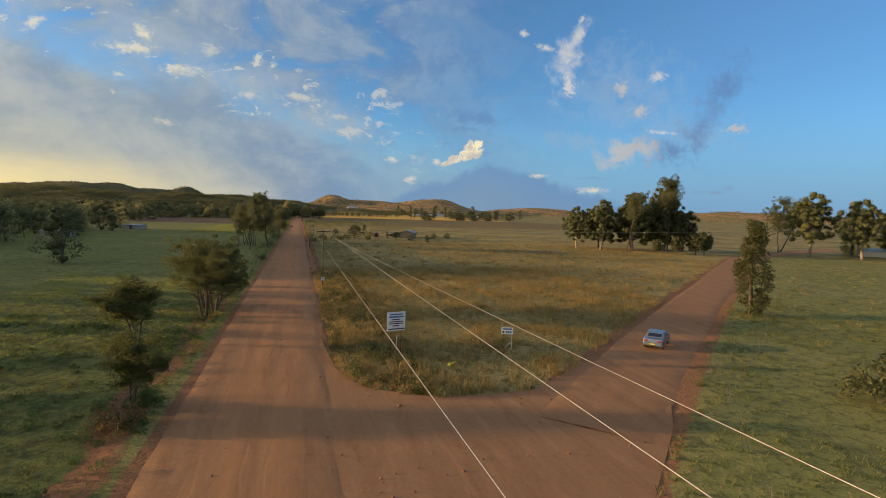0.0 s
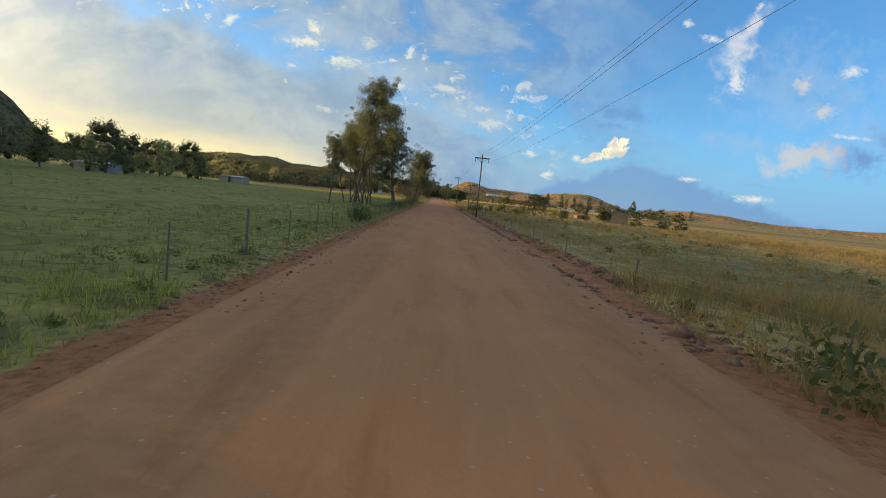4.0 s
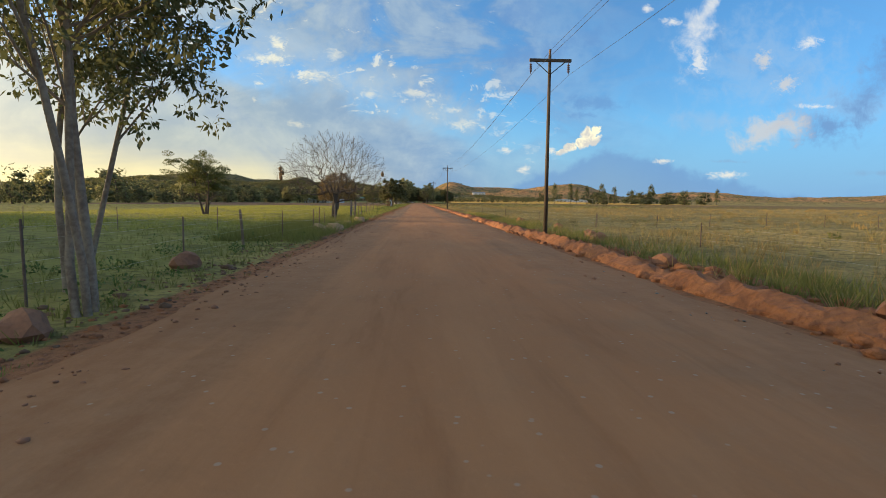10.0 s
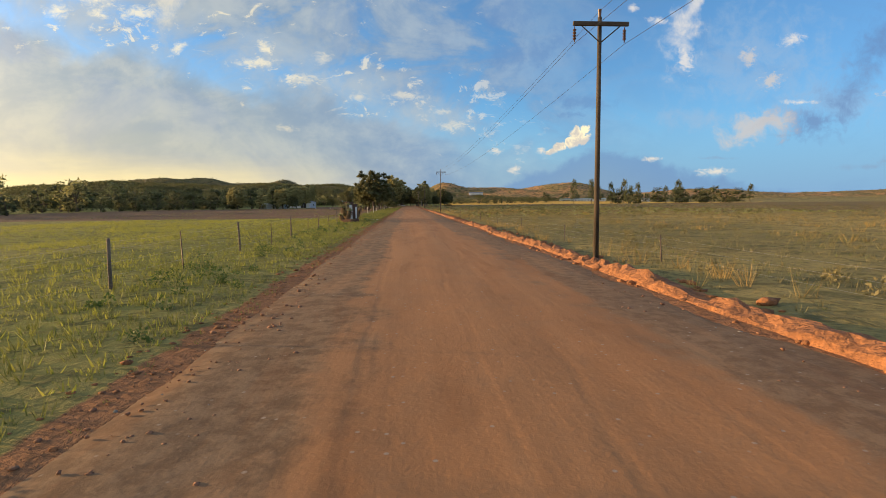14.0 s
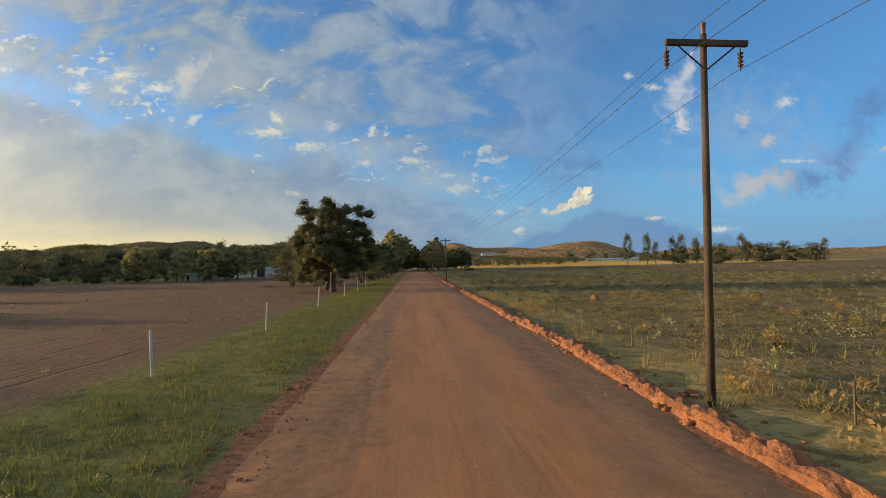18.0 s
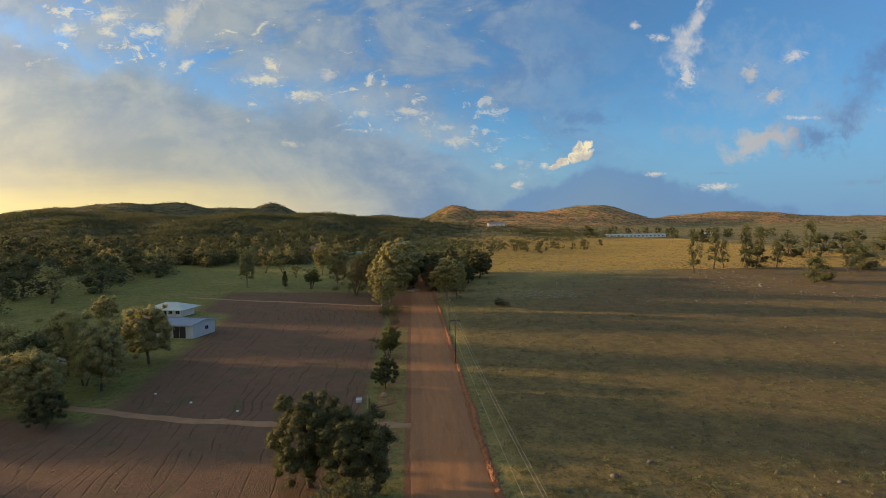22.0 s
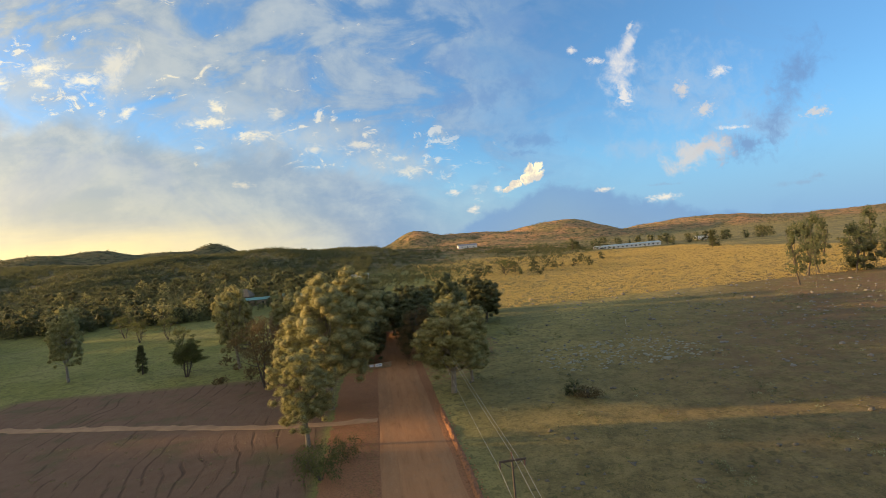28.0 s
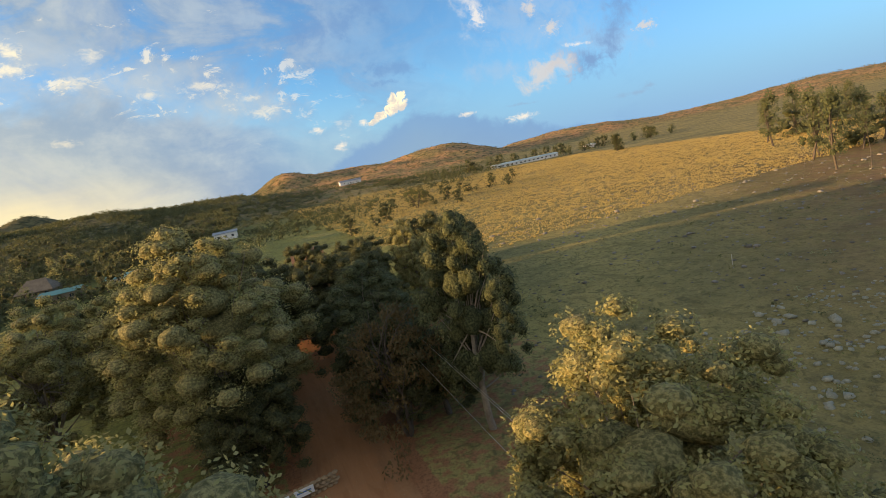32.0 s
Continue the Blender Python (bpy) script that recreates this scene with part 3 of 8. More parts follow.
def dirt_material(name, red1, red2, grey):
    m, g = blank(name)
    v = place(g)
    x, y, z = g.split(v)
    long = g.noise(g.xyz(g.math("MULTIPLY", x, 0.9), g.math("MULTIPLY", y, 0.035), 0.0), 1.0, 4, 0.6)
    rut = g.noise(g.xyz(g.math("MULTIPLY", x, 4.5), g.math("MULTIPLY", y, 0.06), 0.0), 1.0, 3, 0.5)
    n2, n3 = g.noise(v, 0.8, 5, 0.65), g.noise(v, 14.0, 5, 0.7)
    c = g.mix(long, red1, red2)
    ragged = g.math("MULTIPLY", g.math("SUBTRACT", g.math("ADD", g.math("MULTIPLY", long, 0.5), g.math("MULTIPLY", n2, 0.5)), 0.5), 5.5)
    left = g.step(g.math("ADD", x, ragged), -1.3, -2.4)
    right = g.step(g.math("ADD", x, ragged), 2.3, 3.3)
    churned = g.step(g.noise(g.xyz(0.0, g.math("MULTIPLY", y, 0.012), 3.0), 1.0, 2), 0.30, 0.55)
    rubble = g.mix(g.step(g.noise(v, 3.2, 5, 0.7), 0.38, 0.62), (grey[0] * 0.62, grey[1] * 0.60, grey[2] * 0.60), grey)
    c = g.mix(g.math("MULTIPLY", g.math("MAXIMUM", left, g.math("MULTIPLY", right, 0.85)), g.math("MULTIPLY", g.math("ADD", g.math("MULTIPLY", churned, 0.35), 0.60), g.math("ADD", 0.35, g.math("MULTIPLY", g.math("MULTIPLY", g.step(y, 280.0, 330.0), g.step(y, 545.0, 485.0)), 0.65)))), c, rubble)
    c = g.mix(g.math("MULTIPLY", g.step(n2, 0.45, 0.7), 0.18), c, grey)
    trail = 0.0
    for at, wander in ((0.05, 1.3), (-1.7, 2.1), (1.9, 2.7), (0.9, 3.1)):
        sway = g.math("MULTIPLY", g.math("SUBTRACT", g.noise(g.xyz(wander * 3.0, g.math("MULTIPLY", y, 0.035), 0.0), 1.0, 4, 0.6), 0.5), g.math("ADD", wander, 1.0))
        groove = g.step(g.math("ABSOLUTE", g.math("SUBTRACT", g.math("SUBTRACT", x, at), sway)), 0.12, 0.02)
        worn = g.step(g.noise(g.xyz(wander, g.math("MULTIPLY", y, 0.045), 7.0), 1.0, 4, 0.7), 0.40, 0.56)
        groove = g.math("MULTIPLY", groove, worn)
        trail = g.math("ADD", trail, groove)
        c = g.mix(g.math("MULTIPLY", groove, g.math("MULTIPLY", g.math("ADD", 0.30, g.math("MULTIPLY", g.step(n2, 0.40, 0.62), 0.40)))), c, (red1[0] * 0.55, red1[1] * 0.55, red1[2] * 0.6))
    c = g.mix(g.math("MULTIPLY", g.step(rut, 0.58, 0.74), 0.16), c, (red1[0] * 0.6, red1[1] * 0.58, red1[2] * 0.58))
    vor = g.n("ShaderNodeTexVoronoi", feature="F1")
    g.put(vor.inputs["Vector"], v)
    vor.inputs["Scale"].default_value = 7.0
    peb = g.step(vor.outputs["Distance"], 0.22, 0.10)
    pick = g.step(g.split(vor.outputs["Color"])[0], 0.80, 0.84)
    c = g.mix(g.math("MULTIPLY", g.math("MULTIPLY", peb, pick), 0.7), c, (0.40, 0.33, 0.26))
    c = g.mix(g.math("MULTIPLY", g.step(n3, 0.5, 0.8), 0.18), c, (red2[0] * 1.15, red2[1] * 1.2, red2[2] * 1.25))
    swept = g.noise(g.xyz(g.math("MULTIPLY", x, 0.95), g.math("MULTIPLY", y, 0.16), 5.0), 1.0, 5, 0.65, 0.4)
    c = g.mix(g.math("MULTIPLY", g.step(swept, 0.50, 0.68), 0.34), c, (red2[0] * 1.08, red2[1] * 1.08, red2[2] * 1.08))
    c = g.mix(g.math("MULTIPLY", g.step(swept, 0.48, 0.32), 0.34), c, (red1[0] * 0.66, red1[1] * 0.64, red1[2] * 0.64))
    h = g.math("ADD", g.math("MULTIPLY", n3, 0.22), g.math("ADD", g.math("MULTIPLY", rut, 0.22), g.math("MULTIPLY", n2, 1.1)))
    h = g.math("SUBTRACT", h, g.math("MULTIPLY", trail, 0.13))
    return finish(m, g, c, 0.93, h, 0.024, 0, None, 0.15)


veld = ground_material()
dirt = dirt_material("red_dirt_road", (0.322, 0.143, 0.061), (0.445, 0.226, 0.104), (0.25, 0.163, 0.096))
brown_earth = plain("crumbled_brown_earth", (0.235, 0.150, 0.096), (0.120, 0.076, 0.050), 1.3, 7, 0.95, 0.10)
red_bank = plain("loose_red_earth", (0.41, 0.176, 0.074), (0.20, 0.090, 0.047), 1.3, 7, 0.95, 0.14)
track_tan = plain("pale_track_earth", (0.43, 0.255, 0.138), (0.29, 0.175, 0.096), 0.5, 7, 0.95, 0.03)


# ---------------------------------------------------------------- mesh tools
def mesh_of(name, verts, faces, material, smooth=False):
    me = bpy.data.meshes.new(name)
    me.from_pydata([tuple(p) for p in verts], [], [tuple(f) for f in faces])
    me.update()
    for mm in (material if isinstance(material, (list, tuple)) else [material]):
        me.materials.append(mm)
    if smooth:
        me.polygons.foreach_set("use_smooth", [True] * len(me.polygons))
    return me


def put(name, me, parent=None, label=""):
    ob = new(name, me)
    if parent is not None:
        ob.parent = parent
    if label:
        ob["label"] = label
    return ob


def part(name, bm, material, parent, label="", smooth=False):
    me = bpy.data.meshes.new(name)
    bm.to_mesh(me)
    bm.free()
    me.materials.append(material)
    if smooth:
        me.polygons.foreach_set("use_smooth", [True] * len(me.polygons))
    return put(name, me, parent, label)


def box(size, at=(0, 0, 0), bevel=0.0, turn=(0, 0, 0), bm=None):
    bm = bm or bmesh.new()
    m = pose(*at, *turn) @ Matrix.Diagonal((*size, 1))
    made = bmesh.ops.create_cube(bm, size=1.0, matrix=m)
    if bevel:
        edges = {e for w in made["verts"] for e in w.link_edges}
        bmesh.ops.bevel(bm, geom=list(edges), offset=bevel, segments=2, affect="EDGES", profile=0.5)
    return bm


def rod(a, b, r0, r1=None, sides=8, bm=None):
    bm = bm or bmesh.new()
    a, b = Vector(a), Vector(b)
    d = b - a
    m = Matrix.Translation((a + b) / 2) @ d.to_track_quat("Z", "Y").to_matrix().to_4x4()
    bmesh.ops.create_cone(bm, cap_ends=True, segments=sides, radius1=r0, radius2=r0 if r1 is None else r1, depth=d.length, matrix=m)
    return bm


def blob(r, at, squash=(1, 1, 1), rough=0.25, sub=2, bm=None, seed=0):
    bm = bm or bmesh.new()
    made = bmesh.ops.create_icosphere(bm, subdivisions=sub, radius=1.0)
    for w in made["verts"]:
        k = 1 + rough * (noise.noise(w.co * 1.7 + Vector((seed * 3.1, seed, 0))) + 0.5 * noise.noise(w.co * 4.0 + Vector((seed, 0, 5))))
        w.co = Vector((w.co.x * squash[0], w.co.y * squash[1], w.co.z * squash[2])) * (r * k) + Vector(at)
    return bm


def thing(name, label, category, at=(0, 0, 0), rz=0.0, group="", kind=""):
    ob = new(name)
    ob.empty_display_size = 0.3
    ob.matrix_world = pose(*at, 0, 0, rz)
    return tagged(ob, label, category, group, kind)


class Tubes:
    """Branches gathered into one mesh."""

    def __init__(self):
        self.v, self.f = [], []

    def add(self, pts, radii, sides=6):
        base = len(self.v)
        for i, p in enumerate(pts):
            d = (pts[min(i + 1, len(pts) - 1)] - pts[max(i - 1, 0)]).normalized()
            a = d.cross(Vector((0.31, 0.9, 0.2))).normalized()
            b = d.cross(a)
            for s in range(sides):
                w = 2 * math.pi * s / sides
                self.v.append(p + (a * math.cos(w) + b * math.sin(w)) * radii[i])
        for i in range(len(pts) - 1):
            for s in range(sides):
                q, r = base + i * sides + s, base + i * sides + (s + 1) % sides
                self.f.append((q, r, r + sides, q + sides))

    def mesh(self, name, material):
        return mesh_of(name, self.v, self.f, material, True)


def leaf_mesh(name, centres, radii, count, length, width, droop, rng, material, squash=0.8, shell=0.0, face=0.0):
    """Small pointed leaves round the given centres, in numpy."""
    centres, radii = np.asarray(centres, float), np.asarray(radii, float)
    idx = np.repeat(np.arange(len(centres)), count)
    n = len(idx)
    d = rng.normal(size=(n, 3))
    d /= np.linalg.norm(d, axis=1, keepdims=True)
    far = rng.random(n) ** (1 / 3)
    far = shell + (1 - shell) * far
    p = centres[idx] + d * (far * radii[idx])[:, None] * np.array([1, 1, squash])
    way = rng.normal(size=(n, 3)) + d * 0.8
    way[:, 2] -= droop
    way /= np.linalg.norm(way, axis=1, keepdims=True)
    if face:
        way -= d * (way * d).sum(1, keepdims=True) * face
        way /= np.linalg.norm(way, axis=1, keepdims=True)
    side = np.cross(way, rng.normal(size=(n, 3)) * (1 - face) + d * face * 1.6)
    side /= np.linalg.norm(side, axis=1, keepdims=True) + 1e-9
    ln = length * rng.uniform(0.6, 1.3, n)[:, None]
    wd = width * rng.uniform(0.6, 1.3, n)[:, None]
    verts = np.stack([p, p + way * ln * 0.45 + side * wd, p + way * ln, p + way * ln * 0.45 - side * wd], 1).reshape(-1, 3)
    return quads(name, verts, material)


def quads(name, verts, material):
    n = len(verts) // 4
    me = bpy.data.meshes.new(name)
    me.vertices.add(4 * n)
    me.vertices.foreach_set("co", np.ascontiguousarray(verts, dtype=np.float32).ravel())
    me.loops.add(4 * n)
    me.loops.foreach_set("vertex_index", np.arange(4 * n, dtype=np.int32))
    me.polygons.add(n)
    me.polygons.foreach_set("loop_start", np.arange(0, 4 * n, 4, dtype=np.int32))
    me.update(calc_edges=True)
    me.materials.append(material)
    return me


# ---------------------------------------------------------------- the lie of the land
BR_DIR = Vector((0.749, 0.663))         # the side road's direction
BR_AT = Vector((42.0, 95.5))
ROAD_END = [(0.3, 700), (0.3, 740), (1.5, 765), (5.0, 800), (12, 840), (16, 900)]
BRANCH = [(-2, 58), (19, 78), (36, 93.8), (60, 115), (76, 128.5), (105, 154), (137, 181), (170, 202), (230, 225), (330, 250)]
APRON = [(4.6, 112), (4.7, 103), (5.6, 92), (7.4, 87.2), (12, 84.4), (18.5, 84.6), (26, 90), (31, 86), (24, 77), (16.5, 69.5), (4.6, 52)]
# first two rows: unseen rises, added to throw shade on road and field
HILLS_AND_SHADE_RISES = [(-440, 262, 75, 36, 38), (-440, 307, 75, 42, 46), (-440, 359, 75, 40, 44), (-440, 408, 75, 38, 38), (-440, 427, 75, 16, 14),
         (-700, 802, 90, 15, 100), (-700, 838, 90, 12, 98), (-700, 872, 90, 13, 98), (-700, 898, 90, 15, 76), (-700, 922, 90, 18, 74), (-700, 952, 90, 22, 84),
         (-470, 1640, 190, 200, 44), (-640, 1560, 160, 200, 24), (-318, 1780, 78, 120, 44), (-760, 1500, 420, 260, 9), (-1400, 1700, 600, 400, 22),
         (-110, 1980, 190, 160, 36), (98, 1900, 62, 120, 36), (180, 1930, 110, 150, 22), (330, 1900, 170, 220, 34), (520, 1920, 130, 200, 40), (640, 2050, 420, 260, 10), (930, 2000, 190, 220, 32),
         (1250, 1900, 260, 260, 20), (1650, 1750, 260, 300, 30), (2000, 1600, 400, 450, 34), (-2600, 1500, 900, 700, 16), (150, 1420, 240, 240, 12),
         (-430, 1260, 330, 270, 31), (-120, 1420, 190, 260, 22), (-800, 1250, 300, 260, 10), (500, 2900, 1500, 500, 20), (2600, 800, 700, 900, 6)]


def smooth(v, lo, hi):
    k = np.clip((np.asarray(v, float) - lo) / (hi - lo), 0, 1)
    return k * k * (3 - 2 * k)


def seg_dist(x, y, line):
    """Distance to a polyline, for arrays."""
    best = np.full(np.shape(x), 1e9)
    for (ax, ay), (bx, by) in zip(line, line[1:]):
        dx, dy = bx - ax, by - ay
        k = np.clip(((x - ax) * dx + (y - ay) * dy) / (dx * dx + dy * dy), 0, 1)
        best = np.minimum(best, np.hypot(x - ax - k * dx, y - ay - k * dy))
    return best


def inside(x, y, poly):
    hit = np.zeros(np.shape(x), bool)
    for (ax, ay), (bx, by) in zip(poly, poly[1:] + poly[:1]):
        cross = ((ay > y) != (by > y)) & (x < (bx - ax) * (y - ay) / (by - ay + 1e-12) + ax)
        hit ^= cross
    return hit


def road_gap(x, y):
    """Metres outside the roads (below zero on them)."""
    main = np.where(y > 735, seg_dist(x, y, ROAD_END) - 4.6, np.maximum(-4.4 - x, x - 4.95))
    side = seg_dist(x, y, BRANCH) - 3.6
    both = np.minimum(main, side)
    return np.where(inside(x, y, APRON), -1.0, both)


def waves(x, y):
    return (np.sin(x * 0.31 + 1.3 * np.sin(y * 0.12)) + np.sin(y * 0.27 + 1.7 * np.sin(x * 0.17 + 2)) + 0.6 * np.sin(x * 0.83 + y * 0.61)) / 2.6


def hill_height(x, y):
    h = np.zeros(np.shape(x))
    for cx, cy, sx, sy, top in HILLS_AND_SHADE_RISES:
        d = ((x - cx) / sx) ** 2 + ((y - cy) / sy) ** 2
        h = h + top * np.exp(-d * 1.1)
    ridge = np.abs(np.sin(x * 0.011 + 0.8 * np.sin(y * 0.006))) + np.abs(np.sin(x * 0.023 + y * 0.017 + 1))
    ridge2 = np.sin(x * 0.051 + np.sin(y * 0.043) * 1.5) * np.sin(y * 0.047 + 1.0)
    return h * (0.86 + 0.12 * ridge) + np.minimum(h, 14) * 0.16 * ridge2


def land(x, y):
    x, y = np.asarray(x, float), np.asarray(y, float)
    gap = road_gap(x, y)
    off = smooth(gap, -1.5, -0.4)
    z = -0.16 * (1 - off) + off * (0.02 + 0.05 * smooth(gap, 0, 2) + 0.10 * waves(x, y) * smooth(gap, 0.5, 6))
        # washed-out ditch beside the junction, and shallow drains further on
    z = z - 0.50 * np.exp(-((x - 6.3 - 0.25 * waves(y, x)) / 0.55) ** 2) * smooth(y, 92, 98) * (1 - smooth(y, 126, 132))
    z = z - 0.28 * np.exp(-((x - 6.1) / 0.6) ** 2) * smooth(y, 150, 160) * (1 - smooth(y, 248, 258))
    z = z - 0.16 * np.exp(-((x + 7.0) / 0.7) ** 2) * smooth(y, 74, 84) * (1 - smooth(y, 126, 134))
    return z + hill_height(x, y)


def ladder(*runs):
    out = []
    for a, b, s in runs:
        out += list(np.arange(a, b, s))
    return np.array(out + [runs[-1][1]])


def build_ground():
    xs = ladder((-4600, -1000, 150), (-1000, -240, 26), (-240, -84, 6), (-84, -14, 2), (-14, 14, 0.5), (14, 84, 2), (84, 240, 6), (240, 1400, 26), (1400, 4600, 160))
    ys = ladder((-2500, 0, 125), (0, 56, 8), (56, 160, 1.0), (160, 760, 2.0), (760, 1200, 7), (1200, 2300, 16), (2300, 4600, 115))
    gx, gy = np.meshgrid(xs, ys)
    gz = land(gx, gy)
    n, m = gx.shape
    verts = np.stack([gx, gy, gz], -1).reshape(-1, 3)
    i = np.arange((n - 1) * (m - 1))
    a = (i // (m - 1)) * m + i % (m - 1)
    me = bpy.data.meshes.new("ground")
    me.vertices.add(len(verts))
    me.vertices.foreach_set("co", verts.astype(np.float32).ravel())
    me.loops.add(4 * len(a))
    me.loops.foreach_set("vertex_index", np.stack([a, a + 1, a + m + 1, a + m], 1).astype(np.int32).ravel())
    me.polygons.add(len(a))
    me.polygons.foreach_set("loop_start", np.arange(0, 4 * len(a), 4, dtype=np.int32))
    me.update(calc_edges=True)
    me.polygons.foreach_set("use_smooth", [True] * len(a))
    x, y = verts[:, 0], verts[:, 1]
    gap = road_gap(x, y)
    soil = np.where(x > 0, 1 - smooth(gap, 0.5, 2.0 - 0.75 * smooth(y, 290, 340)), 1 - smooth(gap, -0.1, 0.75))
    soil = np.maximum(soil, (1 - smooth(np.abs(x - 6.2), 0.8, 2.0)) * smooth(y, 150, 165) * (1 - smooth(y, 275, 330)) * 0.95)
    soil = np.maximum(soil, (0.50 + 0.40 * smooth(y, 672, 692)) * smooth(-x, 4, 5.5) * (1 - smooth(-x, 9.5, 12)) * smooth(y, 560, 610) * (1 - smooth(y, 735, 750)))
    soil = np.maximum(soil, (1 - smooth(np.abs(x + 6.9 + 0.8 * waves(y, x)), 0.5, 2.0)) * smooth(y, 58, 70) * (1 - smooth(y, 124, 136)) * 0.72)
    soil = np.maximum(soil, 0.18 * smooth(x, 9, 16) * (1 - smooth(x, 150, 220)) * smooth(y, 450, 520) * (1 - smooth(y + 0.3 * x, 720, 790)))
    wood = (1 - smooth(np.hypot((x - 4) / 26, (y - 765) / 46), 0.7, 1.2))
    soil = np.maximum(soil, wood * 0.5)
    plough = smooth(-x, 10.5, 12.5) * (1 - smooth(-x - 0.107 * (y - 620) - 12 * smooth(y, 700, 712), 50, 54)) * smooth(y, 440, 448) * (1 - smooth(y + 0.12 * x, 741, 744))
    plough = np.maximum(plough, smooth(-x, 10.5, 12.5) * (1 - smooth(-x, 120, 140)) * smooth(y, 440, 448) * (1 - smooth(y + 0.3 * x, 598, 602)))
    plough = np.maximum(plough, 0.03 * smooth(x, 9, 16) * smooth(y, 430, 470) * (1 - smooth(y + 0.3 * x, 800, 850)) * (1 - smooth(x, 240, 340)))
    lush = smooth(-x, 2, 8) * 0.9 + 0.1
    lush = np.maximum(lush, smooth(y, 440, 560) * 0.35 * (1 - smooth(x, 60, 160)))
    lush = np.maximum(lush, smooth(y, 720, 790) * (1 - smooth(x - 0.12 * (y - 720), 18, 44)) * 0.95)
    lush = np.maximum(lush, smooth(58 + 0.93 * x - y, 0, 8) * smooth(x, 4, 12) * (1 - smooth(x, 150, 220)) * 0.85)
    lush = np.clip(lush, 0, 1)
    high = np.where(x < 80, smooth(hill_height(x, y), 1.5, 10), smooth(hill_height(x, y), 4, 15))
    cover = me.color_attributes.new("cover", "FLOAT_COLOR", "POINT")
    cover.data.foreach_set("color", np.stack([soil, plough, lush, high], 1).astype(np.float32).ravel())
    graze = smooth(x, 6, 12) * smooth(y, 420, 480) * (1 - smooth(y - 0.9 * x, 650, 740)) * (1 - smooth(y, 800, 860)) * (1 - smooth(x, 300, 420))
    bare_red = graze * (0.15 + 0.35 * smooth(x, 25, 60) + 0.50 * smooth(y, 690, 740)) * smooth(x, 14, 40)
    # paddock and valley floor carry painted tree and hill shade; verge strip is darker
    darkened = np.maximum(0.8 * smooth(-x, 10, 60) * smooth(y + 0.3 * np.maximum(-140 - x, 0), 850, 885) * (1 - smooth(y, 1150, 1350)), np.maximum(smooth(-x, 5, 10) * (1 - smooth(y, 120, 150)) * (1 - smooth(-x, 150, 260)), 0.7 * smooth(-x, 4, 5) * (1 - smooth(-x, 11, 13)) * smooth(y, 430, 450) * (1 - smooth(y, 545, 600))))
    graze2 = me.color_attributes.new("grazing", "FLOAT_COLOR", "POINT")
    graze2.data.foreach_set("color", np.stack([graze, bare_red, darkened, np.ones(len(x))], 1).astype(np.float32).ravel())
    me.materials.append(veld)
    return tagged(new("ground", me), "rolling veld of green and dry golden grass with rocky hills behind", "ground", kind="structure")


build_ground()


def strip(name, line, half, cross, material, step=1.0, rise=0.05, crown=0.06, wob=0.3, lie=False):
    """A road laid along a line, cambered and rutted, with ragged edges."""
    pts = []
    for (ax, ay), (bx, by) in zip(line, line[1:]):
        k = max(1, int(math.hypot(bx - ax, by - ay) / step))
        pts += [(ax + (bx - ax) * i / k, ay + (by - ay) * i / k) for i in range(k)]
    pts.append(line[-1])
    verts, faces = [], []
    for i, (px, py) in enumerate(pts):
        q, r = pts[max(i - 2, 0)], pts[min(i + 2, len(pts) - 1)]
        d = Vector((r[0] - q[0], r[1] - q[1])).normalized()
        s = Vector((d.y, -d.x))
        for j in range(cross + 1):
            k = 2 * j / cross - 1
            w = half * k
            if j in (0, cross):
                w += wob * noise.noise(Vector((px * 0.35, py * 0.35, k * 3)))
            x, y = px + s.x * w, py + s.y * w
            z = rise + crown * (1 - k * k) - (0.09 if k < 0 else 0.035) * max(0, abs(k) - 0.86) / 0.14
            z += 0.025 * noise.noise(Vector((x * 0.9, y * 0.12, 0))) - 0.02 * math.exp(-((abs(w) - 1.0) / 0.35) ** 2)
            verts.append((x, y, z + (float(land(x, y)) if lie else 0.0)))
    for i in range(len(pts) - 1):
        for j in range(cross):
            a = i * (cross + 1) + j
            faces.append((a, a + 1, a + cross + 2, a + cross + 1))
    return put(name, mesh_of(name, verts, faces, material, True))


tagged(strip("road", [(0.3, -60), (0.3, 740), (1.5, 765), (5.0, 800), (12, 840), (16, 900)], 4.75, 20, dirt, 1.0, wob=0.75),
       "straight red dirt road with wheel ruts and loose gravel", "dirt road", kind="structure")
tagged(strip("side_road", BRANCH[1:], 3.6, 14, dirt, 1.2, 0.045), "red dirt side road forking off at the junction", "dirt road", kind="structure")


def junction():
    bm = bmesh.new()
    ring = [bm.verts.new((x, y, 0.035)) for x, y in APRON]
    bm.faces.new(ring)
    bmesh.ops.recalc_face_normals(bm, faces=bm.faces)
    bmesh.ops.triangulate(bm, faces=bm.faces)
    ob = part("junction_apron", bm, dirt, None)
    if ob.data.polygons[0].normal.z < 0:
        ob.data.flip_normals()
    tagged(ob, "wide red dirt apron where the two roads meet", "dirt road", kind="structure")


junction()
for line in ([(-4, 611), (-12, 611.6), (-24.5, 613), (-38.6, 616), (-56, 621.5), (-70, 627), (-90, 636)], [(-4, 711), (-9, 711.6), (-18, 713.5), (-29.4, 717.5), (-43.7, 723), (-62.3, 729), (-90, 740)]):
    tagged(strip("farm_track", line, 1.05, 8, track_tan, 0.6, 0.035, 0.03, 0.95, True), "pale two-wheel farm track crossing the tilled field", "track", kind="structure")


